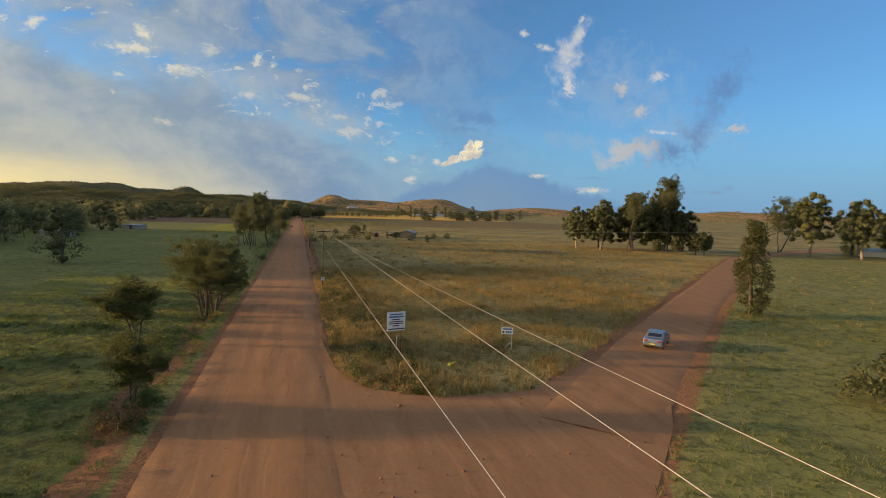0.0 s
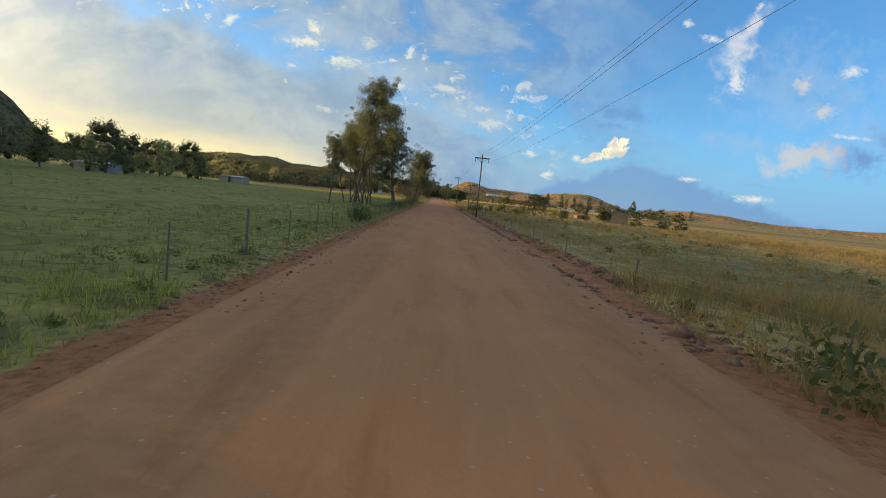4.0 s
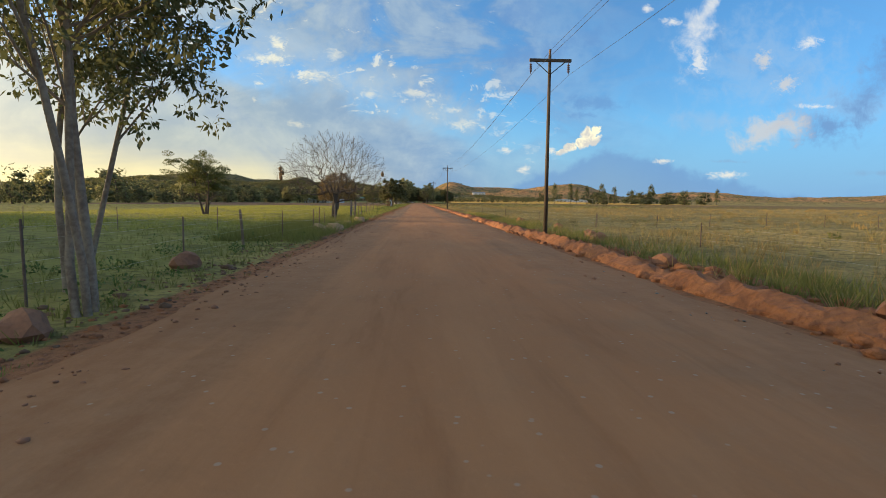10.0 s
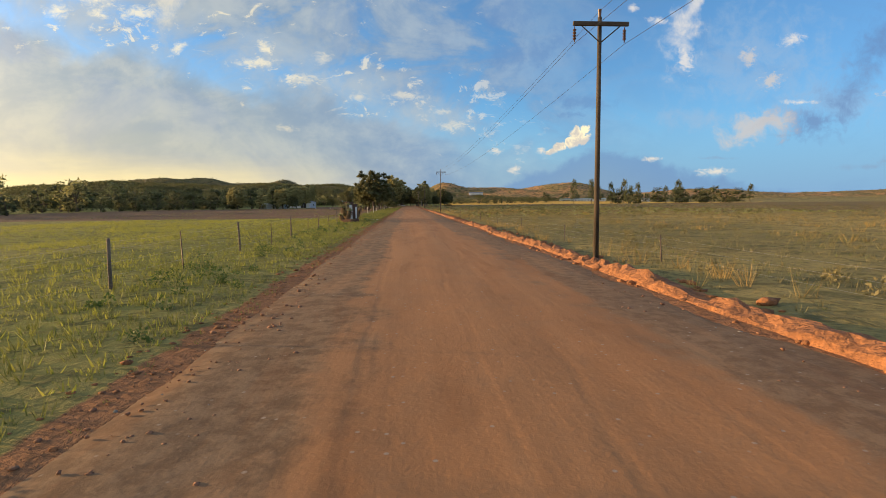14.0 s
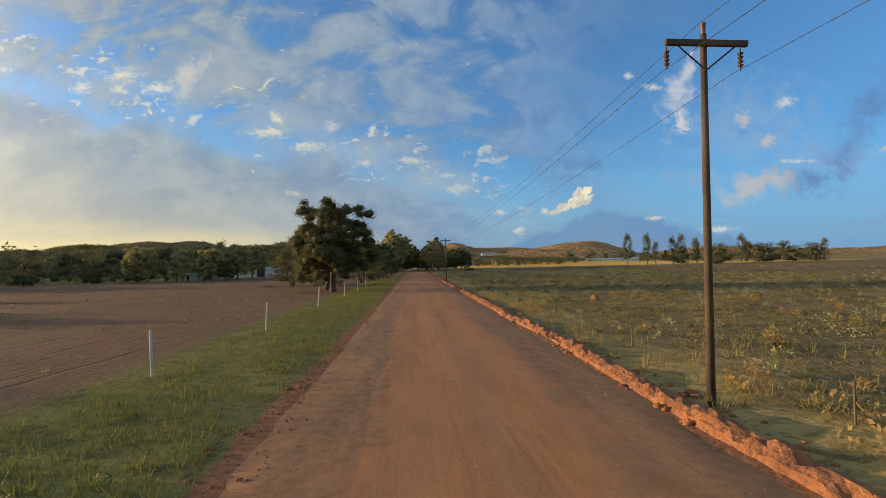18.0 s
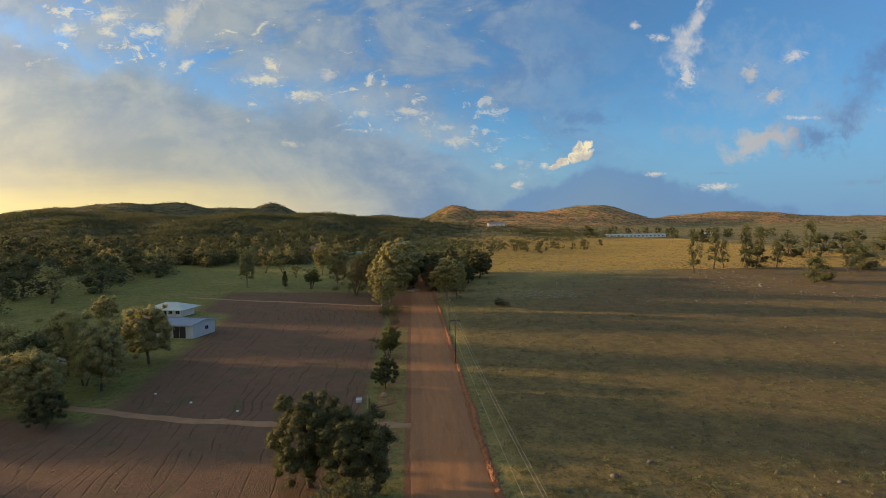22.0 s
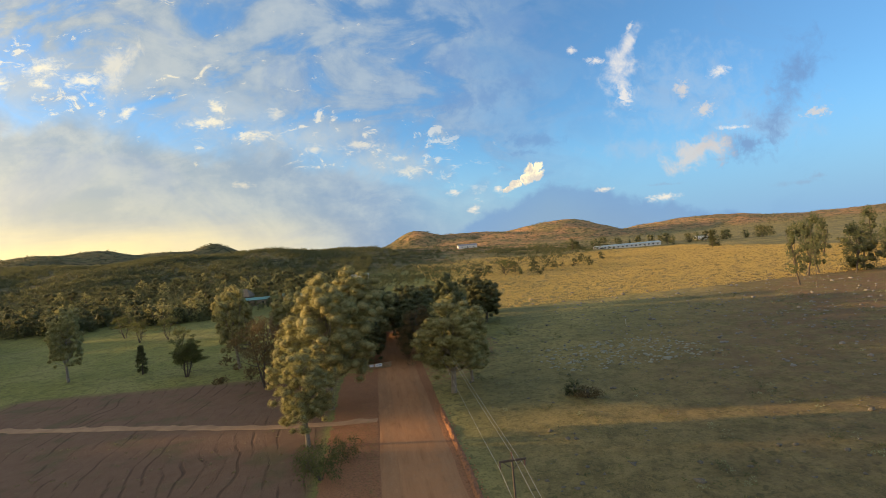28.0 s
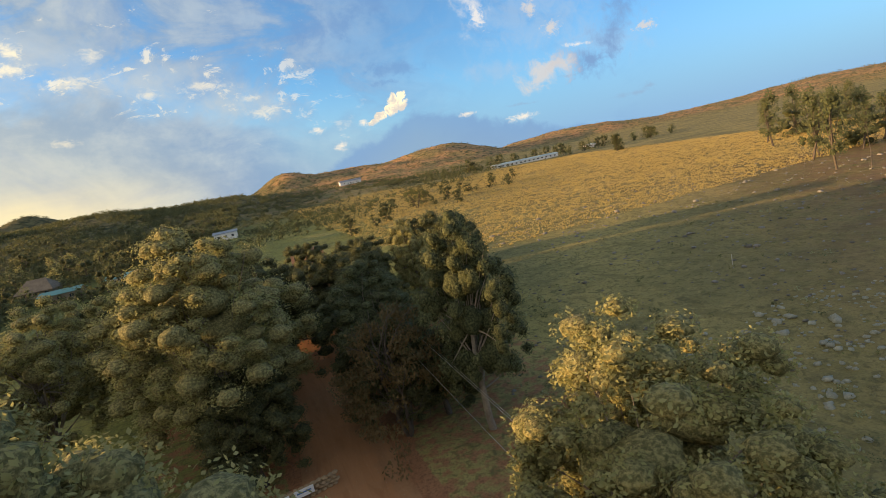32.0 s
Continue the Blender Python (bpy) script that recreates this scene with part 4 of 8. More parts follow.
def bank(name, x0, ya, yb, width, height, lean, label):
    """A long low heap of pushed-up earth beside the road."""
    verts, faces, cross = [], [], 7
    ys = np.arange(ya, yb, 0.35)
    for i, y in enumerate(ys):
        top = height * (1 + 0.30 * math.exp(-((y - 292) / 16) ** 2)) * (0.75 + 0.5 * noise.noise(Vector((0, y * 0.22, 1))) + 0.45 * noise.noise(Vector((3, y * 1.1, 2))))
        ends = min(1, (y - ya) / 6, (yb - y) / 6)
        mid = x0 + lean * 0.35 * noise.noise(Vector((5, y * 0.09, 0)))
        for j in range(cross):
            k = 2 * j / (cross - 1) - 1
            x = mid + width * k
            z = -0.10 + max(0.0, top * ends) * (1 - abs(k) ** 1.6) * 1.25 + (0.16 * noise.noise(Vector((x * 2.9, y * 2.3, 4))) + 0.10 * noise.noise(Vector((x * 6.1, y * 5.3, 9)))) * (1 - k * k) * min(1, height * 4) + 0.10
            verts.append((x, y, z - 0.12 * (abs(k) > 0.95)))
    for i in range(len(ys) - 1):
        for j in range(cross - 1):
            a = i * cross + j
            faces.append((a, a + 1, a + cross + 1, a + cross))
    tagged(put(name, mesh_of(name, verts, faces, red_bank)), label, "earth bank", kind="structure")


bank("earth_bank", 5.65, 256, 716, 0.52, 0.26, 1.0, "low bank of loose red earth graded up beside the road")
bank("earth_bank", 5.7, 150, 244, 0.6, 0.06, 1.0, "eroded red earth lip along the road's edge")



# ---------------------------------------------------------------- trees
def limb(t, rng, start, way, length, r0, r1, bend=0.25, rise=0.15, steps=5, sides=6):
    pts, p, d = [start], start.copy(), way.normalized()
    for i in range(steps):
        d = (d + Vector(rng.normal(size=3)) * bend * 0.5 + Vector((0, 0, rise * 0.4))).normalized()
        p = p + d * (length / steps)
        pts.append(p.copy())
    t.add(pts, [r0 + (r1 - r0) * i / steps for i in range(steps + 1)], sides)
    return pts, d


def spread(rng, way, angle):
    a = way.cross(Vector(rng.normal(size=3))).normalized()
    return (Matrix.Rotation(angle, 3, a) @ way).normalized()


def gum(seed, height, stems=1, open_=0.35, wide=0.30, clusters=4, count=84, leaf=(0.155, 0.036), leaves=leaf_euc, bark=bark_gum_shaded, r=0.2, lean=0.08):
    """A gum tree: pale stems, rising limbs, and hanging tufts of leaves with gaps between."""
    rng = np.random.default_rng(seed)
    t, tips = Tubes(), []
    for s in range(stems):
        off = Vector((rng.normal() * 0.35, rng.normal() * 0.35, -0.3)) if stems > 1 else Vector((0, 0, -0.3))
        way = Vector((rng.normal() * lean * (1 + stems * 0.5), rng.normal() * lean * (1 + stems * 0.5), 1))
        hh = height * rng.uniform(0.72, 0.92)
        pts, d = limb(t, rng, off, way, hh, r * rng.uniform(0.7, 1.0), r * 0.22, 0.16, 0.25, 9, 8)
        tips.append((pts[-1], 1.0))
        for i in range(3, 10):
            if pts[i].z < height * open_:
                continue
            for b in range(2 if stems > 2 else 3):
                w = spread(rng, Vector((0, 0, 1)), rng.uniform(0.5, 1.15))
                ln = height * wide * rng.uniform(0.5, 1.0) * (1.25 - pts[i].z / height * 0.75)
                q, e = limb(t, rng, pts[i], w, ln, r * 0.30, r * 0.07, 0.35, 0.35, 5, 5)
                tips += [(q[-1], 0.9), (q[3], 0.7)]
                for c in range(3):
                    w2 = spread(rng, e, rng.uniform(0.4, 1.0))
                    q2, _ = limb(t, rng, q[2 + c], w2, ln * 0.55, r * 0.12, r * 0.03, 0.4, 0.3, 3, 4)
                    tips.append((q2[-1], 0.8))
    cs, rs = [], []
    for p, k in tips:
        for c in range(clusters):
            o = rng.normal(size=3) * height * 0.034
            cs.append((p.x + o[0], p.y + o[1], p.z + o[2] - 0.1))
            rs.append(height * 0.033 * k * rng.uniform(0.6, 1.5))
    return t.mesh("trunk", bark), leaf_mesh("crown", cs, rs, count, leaf[0], leaf[1], 0.9, rng, leaves, 0.8)


def cores(name, centres, radii, rng, material, fineness=3):
    """Uneven rounded clumps of foliage in one mesh."""
    base = bmesh.new()
    bmesh.ops.create_icosphere(base, subdivisions=fineness, radius=1.0)
    bv = np.array([w.co[:] for w in base.verts])
    bf = np.array([[w.index for w in f.verts] for f in base.faces])
    base.free()
    centres, radii = np.asarray(centres, float), np.asarray(radii, float)
    n = len(centres)
    ph = rng.uniform(0, 6.28, (n, 1, 3))
    k = 1 + 0.13 * np.sin(bv[None, :, :1] * 6 + ph[..., :1]) * np.cos(bv[None, :, 1:2] * 6 + ph[..., 1:2]) + 0.10 * np.sin(bv[None, :, 2:3] * 9 + ph[..., 2:3] + bv[None, :, :1] * 5)
    verts = bv[None] * k * radii[:, None, None] * np.array([1, 1, 0.88]) + centres[:, None]
    faces = (bf[None] + (np.arange(n) * len(bv))[:, None, None]).reshape(-1, 3)
    me = bpy.data.meshes.new(name)
    me.vertices.add(n * len(bv))
    me.vertices.foreach_set("co", verts.astype(np.float32).ravel())
    me.loops.add(3 * len(faces))
    me.loops.foreach_set("vertex_index", faces.astype(np.int32).ravel())
    me.polygons.add(len(faces))
    me.polygons.foreach_set("loop_start", np.arange(0, 3 * len(faces), 3, dtype=np.int32))
    me.update(calc_edges=True)
    me.polygons.foreach_set("use_smooth", [True] * len(faces))
    me.materials.append(material)
    return me


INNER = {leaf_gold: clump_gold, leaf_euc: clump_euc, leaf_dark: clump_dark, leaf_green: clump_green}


def heavy_gum(seed, height, radius, lumps=80, count=260, leaves=leaf_euc, bark=bark_pale, low=0.30, leaf=(0.42, 0.10), r=0.42):
    """A big old gum: a domed crown built of dense rounded tufts."""
    rng = np.random.default_rng(seed)
    t, cs, rs = Tubes(), [], []
    pts, _ = limb(t, rng, Vector((0, 0, -0.3)), Vector((rng.normal() * 0.06, rng.normal() * 0.06, 1)), height * 0.62, r, r * 0.4, 0.12, 0.3, 8, 9)
    for i in range(lumps):
        while True:
            d = rng.normal(size=3)
            d /= np.linalg.norm(d)
            if d[2] > -0.75:
                break
        k = rng.uniform(0.70, 1.0)
        wob = 1 + 0.22 * math.sin(d[0] * 5 + seed) * math.cos(d[1] * 4 + seed * 2)
        c = Vector((d[0] * radius * k * wob, d[1] * radius * k * wob, height * (low + 1) / 2 + d[2] * height * (1 - low) / 2 * k * wob))
        cs.append(tuple(c))
        rs.append(radius * rng.uniform(0.10, 0.20))
        if i % 4 == 0:
            root = pts[3 + i % 6]
            way = (c - root)
            limb(t, rng, root, way, way.length * 0.97, r * 0.22, r * 0.04, 0.12, 0.05, 5, 5)
    mid = height * (low + 1) / 2
    # larger dark cores fill the middle so no sky shows through
    inner = [(math.cos(i * 2.4) * radius * 0.28, math.sin(i * 2.4) * radius * 0.28, mid + height * (1 - low) * 0.24 * math.sin(i * 1.7)) for i in range(12)]
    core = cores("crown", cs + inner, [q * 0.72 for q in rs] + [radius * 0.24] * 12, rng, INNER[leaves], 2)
    return t.mesh("trunk", bark), core, leaf_mesh("leaves", cs, [q * 1.15 for q in rs], count, leaf[0], leaf[1], 0.3, rng, leaves, 0.85, 0.55, 0.5)


def thorn(seed, height, radius, stems=4, count=60, leaves=leaf_olive, bark=bark_dark, flat=0.55, clear=0.35, leaf=(0.26, 0.07), r=0.16, fill=90, lump=(0.075, 0.145), lean=0.45, tips=False):
    """A many-stemmed thorn tree: leaning dark stems, a loose spreading crown."""
    rng = np.random.default_rng(seed)
    t, cs, rs = Tubes(), [], []
    for s in range(stems):
        a = 2 * math.pi * s / stems + rng.uniform(-0.5, 0.5)
        way = Vector((math.cos(a) * lean, math.sin(a) * lean, 1.0))
        pts, d = limb(t, rng, Vector((math.cos(a) * 0.15, math.sin(a) * 0.15, -0.3)), way, height * (0.62 if tips else 0.8), r, r * 0.25, 0.2, 0.12, 7, 7)
        for i in range(2, 8):
            for b in range(2):
                w = spread(rng, d, rng.uniform(0.5, 1.2))
                q, e = limb(t, rng, pts[i], w, radius * rng.uniform(0.4, 0.8), r * 0.32, r * 0.06, 0.35, 0.2, 4, 5)
                for c in range(4 if tips else 2):
                    twig, _ = limb(t, rng, q[2 + c % 3], spread(rng, e, 0.8), radius * 0.3, r * 0.1, r * 0.03, 0.4, 0.1, 3, 4)
                    if tips and height * clear < twig[-1].z:
                        cs.append(tuple(twig[-1]))
                        rs.append(height * rng.uniform(*lump))
                if tips and height * clear < q[-1].z:
                    cs.append(tuple(q[-1]))
                    rs.append(height * lump[1])
    for i in range(0 if tips else int(fill * 0.62)):
        a, k = rng.uniform(0, 2 * math.pi), math.sqrt(rng.random())
        k *= 1 + 0.16 * math.sin(3 * a + seed) + 0.10 * math.sin(7 * a + 2 * seed)
        top = height * (1 - (1 - clear) * flat * k * k) * (1 + 0.05 * math.sin(5 * a + 6 * k))
        z = rng.uniform(height * clear + 0.3 * (1 - k), top)
        if rng.random() < 0.55:
            z = top - abs(rng.normal()) * height * 0.08
        cs.append((math.cos(a) * k * radius, math.sin(a) * k * radius, z - height * 0.05))
        rs.append(height * rng.uniform(*lump))
    return t.mesh("trunk", bark), leaf_mesh("crown", cs, rs, int(count * 0.95), leaf[0], leaf[1], 0.1, rng, leaves, 0.40)


def bare(seed, height, radius, reach=760, leaves=None, r=0.24, clear=0.20):
    """A leafless tree: a short bole whose limbs divide until their twigs fill a wide dome."""
    rng = np.random.default_rng(seed)
    fork = np.array([0.1, 0.0, height * clear])
    nodes = [np.array([0.0, 0.0, -0.3]), np.array([0.05, 0.02, height * clear * 0.55]), fork]
    above = [-1, 0, 1]
    goals = []
    for i in range(6):
        w = 2 * math.pi * (i + rng.uniform(-0.25, 0.25)) / 6
        k = 0.80 if i % 2 == 0 else 0.35
        goals.append(fork + np.array([math.cos(w) * radius * k, math.sin(w) * radius * k, height * (0.30 if i % 2 == 0 else 0.52)]))
    cloud = []
    while len(cloud) < reach:
        p = rng.normal(size=3)
        p = p / np.linalg.norm(p) * rng.random() ** 0.28
        if p[2] > -0.28:
            cloud.append(np.array([p[0] * radius, p[1] * radius, height * 0.44 + p[2] * height * 0.56]))
    cloud.sort(key=lambda p: np.linalg.norm(p - fork))
    for n, goal in enumerate(goals + cloud):
        have = np.array(nodes[2:])
        gap = np.linalg.norm(have - goal, axis=1)
        inward = np.linalg.norm(have - fork, axis=1) > np.linalg.norm(goal - fork) * 0.94
        at = 2 if n < 6 else int(np.argmin(gap + inward * 3.0)) + 2
        p = nodes[at]
        steps = max(1, int(round(np.linalg.norm(goal - p) / 0.45)))
        bow = rng.normal(size=3) * 0.10 * np.linalg.norm(goal - p) + np.array([0, 0, 0.05])
        last = at
        for i in range(1, steps + 1):
            k = i / steps
            nodes.append(p + (goal - p) * k + bow * math.sin(math.pi * k) + rng.normal(size=3) * 0.02)
            above.append(last)
            last = len(nodes) - 1
    load = np.zeros(len(nodes))
    has_child = set(above)
    tips = [i for i in range(len(nodes)) if i not in has_child]
    for i in tips:
        j = i
        while j >= 0:
            load[j] += 1
            j = above[j]
    thick = np.maximum(0.0065, r * (load / load[0]) ** 0.60)
    t = Tubes()
    for i in range(1, len(nodes)):
        big = thick[i] > 0.035
        t.add([Vector(nodes[above[i]]), Vector(nodes[i])], [float(min(thick[above[i]], thick[i] * 1.35)), float(thick[i])], 8 if thick[i] > 0.09 else 5 if big else 3)
    extra = None
    if leaves is not None:
        extra = leaf_mesh("leaves", [tuple(nodes[i]) for i in tips], [0.40] * len(tips), 46, 0.110, 0.030, 0.2, rng, leaves)
    return t.mesh("trunk", bark_dark), None, extra


def column(seed, height, radius, leaves=leaf_gold, bark=bark_dark):
    """An untidy cypress column of upswept sprays."""
    rng = np.random.default_rng(seed)
    t, cs, rs = Tubes(), [], []
    limb(t, rng, Vector((0, 0, -0.3)), Vector((0, 0, 1)), height * 0.9, 0.28, 0.05, 0.05, 0.2, 7, 7)
    for i in range(120):
        z = rng.uniform(0.06, 1.0)
        k = radius * (0.55 + 0.5 * math.sin(min(1, z * 1.3) * math.pi * 0.85)) * (1.05 - 0.75 * z ** 3) * rng.uniform(0.6, 1.05)
        a = rng.uniform(0, 2 * math.pi)
        cs.append((math.cos(a) * k, math.sin(a) * k, z * height - 0.3))
        rs.append(radius * rng.uniform(0.2, 0.38))
    return t.mesh("trunk", bark), leaf_mesh("crown", cs, rs, 70, 0.32, 0.07, -0.6, rng, leaves, 1.2, 0.2)


def shrub(seed, height, radius, count=40, leaves=leaf_olive, leaf=(0.16, 0.045), lumps=26):
    rng = np.random.default_rng(seed)
    t, cs, rs = Tubes(), [], []
    for s in range(6):
        a = rng.uniform(0, 2 * math.pi)
        limb(t, rng, Vector((0, 0, -0.15)), Vector((math.cos(a) * 0.6, math.sin(a) * 0.6, 1)), height * 0.85, 0.035, 0.01, 0.3, 0.1, 4, 4)
    for i in range(lumps):
        a, k = rng.uniform(0, 2 * math.pi), math.sqrt(rng.random())
        cs.append((math.cos(a) * k * radius, math.sin(a) * k * radius, rng.uniform(0.22, 0.92) * height * (1 - 0.35 * k * k)))
        rs.append(height * rng.uniform(0.14, 0.24))
    return t.mesh("trunk", bark_dark), leaf_mesh("crown", cs, rs, count, leaf[0], leaf[1], 0.1, rng, leaves, 0.8)


def far_tree(seed, height, radius, leaves, low, lumps=64, count=20, fine=2):
    """A tree that stays in the distance: uneven tufts on a few limbs, with gaps."""
    rng = np.random.default_rng(seed)
    t, cs, rs = Tubes(), [], []
    pts, _ = limb(t, rng, Vector((0, 0, -0.3)), Vector((0.05, 0.03, 1)), height * 0.7, 0.26, 0.08, 0.2, 0.2, 5, 6)
    for i in range(lumps):
        a, k = rng.uniform(0, 2 * math.pi), math.sqrt(rng.random())
        rel = rng.uniform(0.08, 0.94)
        z = height * (low + (1 - low) * rel)
        wide = radius * (0.62 + 0.38 * math.sin(math.pi * min(1, rel * 0.9 + 0.15))) * (1.0 if rel < 0.6 else 1.25 - 0.62 * rel) * k
        c = Vector((math.cos(a) * wide, math.sin(a) * wide, z))
        cs.append(tuple(c))
        rs.append(radius * rng.uniform(0.11, 0.21))
        if i % 6 == 0:
            root = pts[2 + i % 3]
            limb(t, rng, root, c - root, (c - root).length, 0.08, 0.02, 0.15, 0.05, 3, 4)
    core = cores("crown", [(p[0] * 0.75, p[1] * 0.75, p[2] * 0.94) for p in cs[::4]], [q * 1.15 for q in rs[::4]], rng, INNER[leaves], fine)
    return t.mesh("trunk", bark_dark), core, leaf_mesh("leaves", cs, [q * 1.2 for q in rs], count, 0.50 if count > 15 else 0.66, 0.14 if count > 15 else 0.20, 0.1, rng, leaves, 0.8, 0.3, 0.3)


PROTO = {}


def kind(key, meshes):
    PROTO[key] = meshes


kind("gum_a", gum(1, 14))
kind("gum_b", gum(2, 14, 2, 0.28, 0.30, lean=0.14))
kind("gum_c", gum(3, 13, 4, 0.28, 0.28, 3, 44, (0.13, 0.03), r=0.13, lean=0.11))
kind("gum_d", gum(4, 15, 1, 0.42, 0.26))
kind("gum_thin", gum(5, 8, 1, 0.45, 0.14, 1, 26, (0.12, 0.024), r=0.06, lean=0.03))
kind("gum_stems", gum(7, 12, 3, 0.24, 0.22, 3, 30, (0.17, 0.036), leaf_euc, bark_pale, 0.085, 0.04))
kind("gum_e", gum(8, 12, 1, 0.22, 0.26, 5, 84, (0.125, 0.028), leaf_euc))
kind("gum_gold", gum(6, 12, 2, 0.18, 0.24, 4, 78, (0.115, 0.026), leaf_gold))
kind("heavy_a", heavy_gum(11, 20, 5.8, leaves=leaf_gold, lumps=230, count=190, low=0.08, leaf=(0.185, 0.052)))
kind("heavy_b", heavy_gum(12, 18, 4.6, leaves=leaf_gold, lumps=180, count=180, low=0.10, leaf=(0.185, 0.052)))
kind("heavy_c", heavy_gum(13, 17, 5.2, leaves=leaf_euc, lumps=120, count=130, low=0.12, leaf=(0.22, 0.06)))
kind("heavy_dark", heavy_gum(14, 14, 5.2, leaves=leaf_dark, bark=bark_dark, lumps=150, count=130, low=0.06, leaf=(0.22, 0.07)))
kind("thorn_a", thorn(21, 8.2, 4.3, 3, 150, clear=0.36, leaf=(0.17, 0.042), lump=(0.050, 0.095), lean=0.34, tips=True))
kind("thorn_b", thorn(22, 7.0, 3.6, 3, 150, clear=0.36, leaf=(0.17, 0.042), lump=(0.050, 0.095), lean=0.34, tips=True))
kind("dark_a", thorn(23, 11, 5.6, 3, 130, leaf_dark, bark_dark, 0.5, 0.20, (0.30, 0.09), 0.24, 130))
kind("dark_b", thorn(24, 9, 4.8, 3, 120, leaf_dark, bark_dark, 0.7, 0.12, (0.30, 0.09), 0.2, 120))
kind("umbrella", thorn(25, 10, 6.0, 3, 70, leaf_olive, bark_dark, 0.35, 0.45, (0.28, 0.08), 0.2, 110))
kind("umbrella_rust", thorn(29, 10, 6.0, 3, 90, leaf_rust, bark_dark, 0.6, 0.20, (0.28, 0.09), 0.2, 150))
kind("sapling", thorn(26, 6.3, 1.9, 3, 120, leaf_olive, bark_dark, clear=0.30, leaf=(0.14, 0.036), r=0.07, lump=(0.045, 0.085), lean=0.16, tips=True))
kind("pepper", heavy_gum(27, 12, 5.0, 120, 70, leaf_gold, bark_dark, 0.06, (0.36, 0.07), 0.3))
kind("green_round", heavy_gum(28, 8, 3.2, 110, 150, leaf_dark, bark_dark, 0.05, (0.15, 0.055), 0.18))
kind("far_a", far_tree(31, 9, 4.6, leaf_dark, -0.03))
kind("far_b", far_tree(32, 11, 4.4, leaf_euc, 0.0))
kind("far_c", far_tree(33, 13, 3.6, leaf_euc, 0.10))
kind("far_gold", far_tree(34, 12, 3.8, leaf_gold, 0.04))
kind("far_slim", far_tree(38, 14, 2.8, leaf_euc, 0.16))
kind("cypress", column(41, 12, 2.1))
kind("cypress_dark", column(42, 12, 1.5, leaf_dark))
kind("bush", shrub(51, 1.8, 1.2))
kind("bush_green", shrub(52, 1.6, 1.0, 44, leaf_green))
kind("bush_dark", shrub(53, 1.5, 1.1, 44, leaf_dark))
kind("bush_wide", shrub(54, 2.6, 1.7, 46, leaf_olive, (0.18, 0.04), 34))
kind("bush_thin", shrub(57, 2.6, 1.5, 80, leaf_olive, (0.075, 0.016), 110))
kind("bush_rust", shrub(55, 1.2, 1.0, 34, leaf_rust))
kind("bare", bare(61, 7.6, 4.9, 2600, r=0.25))
kind("round", bare(62, 6.5, 3.3, 1500, leaf_rust, 0.20, 0.28))
HEIGHT = {"gum_a": 14, "gum_b": 14, "gum_c": 13, "gum_d": 15, "gum_thin": 8, "gum_stems": 12, "gum_e": 12, "gum_gold": 12, "heavy_a": 20, "heavy_b": 18, "heavy_c": 17, "heavy_dark": 14,
          "thorn_a": 8.2, "thorn_b": 7, "dark_a": 11, "dark_b": 9, "umbrella": 10, "umbrella_rust": 10, "sapling": 6.3, "pepper": 12, "green_round": 8, "far_a": 9, "far_b": 11,
          "far_c": 13, "far_gold": 12, "far_slim": 14, "cypress": 12, "cypress_dark": 12, "bush": 1.8, "bush_green": 1.6, "bush_dark": 1.5, "bush_wide": 2.6, "bush_thin": 2.6, "bush_rust": 1.2, "bare": 7.6, "round": 6.5}


def plant(key, x, y, height, label, turn=None, wide=1.0, name="tree", category="tree", group=""):
    z = float(land(x, y)) - 0.02
    k = height / HEIGHT[key]
    rz = (x * 57.3 + y * 31.7) % 360 if turn is None else turn
    root = new(name)
    root.empty_display_size = 0.3
    for piece, me in zip(("trunk", "crown", "leaves"), PROTO[key]):
        if me is not None:
            put("branchwork" if me.name.startswith("branchwork") else piece, me, root)
    root.matrix_world = pose(x, y, z, 0, 0, rz) @ Matrix.Diagonal((k * wide, k * wide, k, 1))
    return tagged(root, label, category, group)


WOOD = {"far_a": far_tree(35, 9, 4.8, leaf_dark, -0.05, 44, 12, 1), "far_b": far_tree(36, 11, 4.5, leaf_euc, -0.02, 44, 12, 1), "far_gold": far_tree(37, 12, 4.0, leaf_gold, 0.0, 44, 12, 1)}


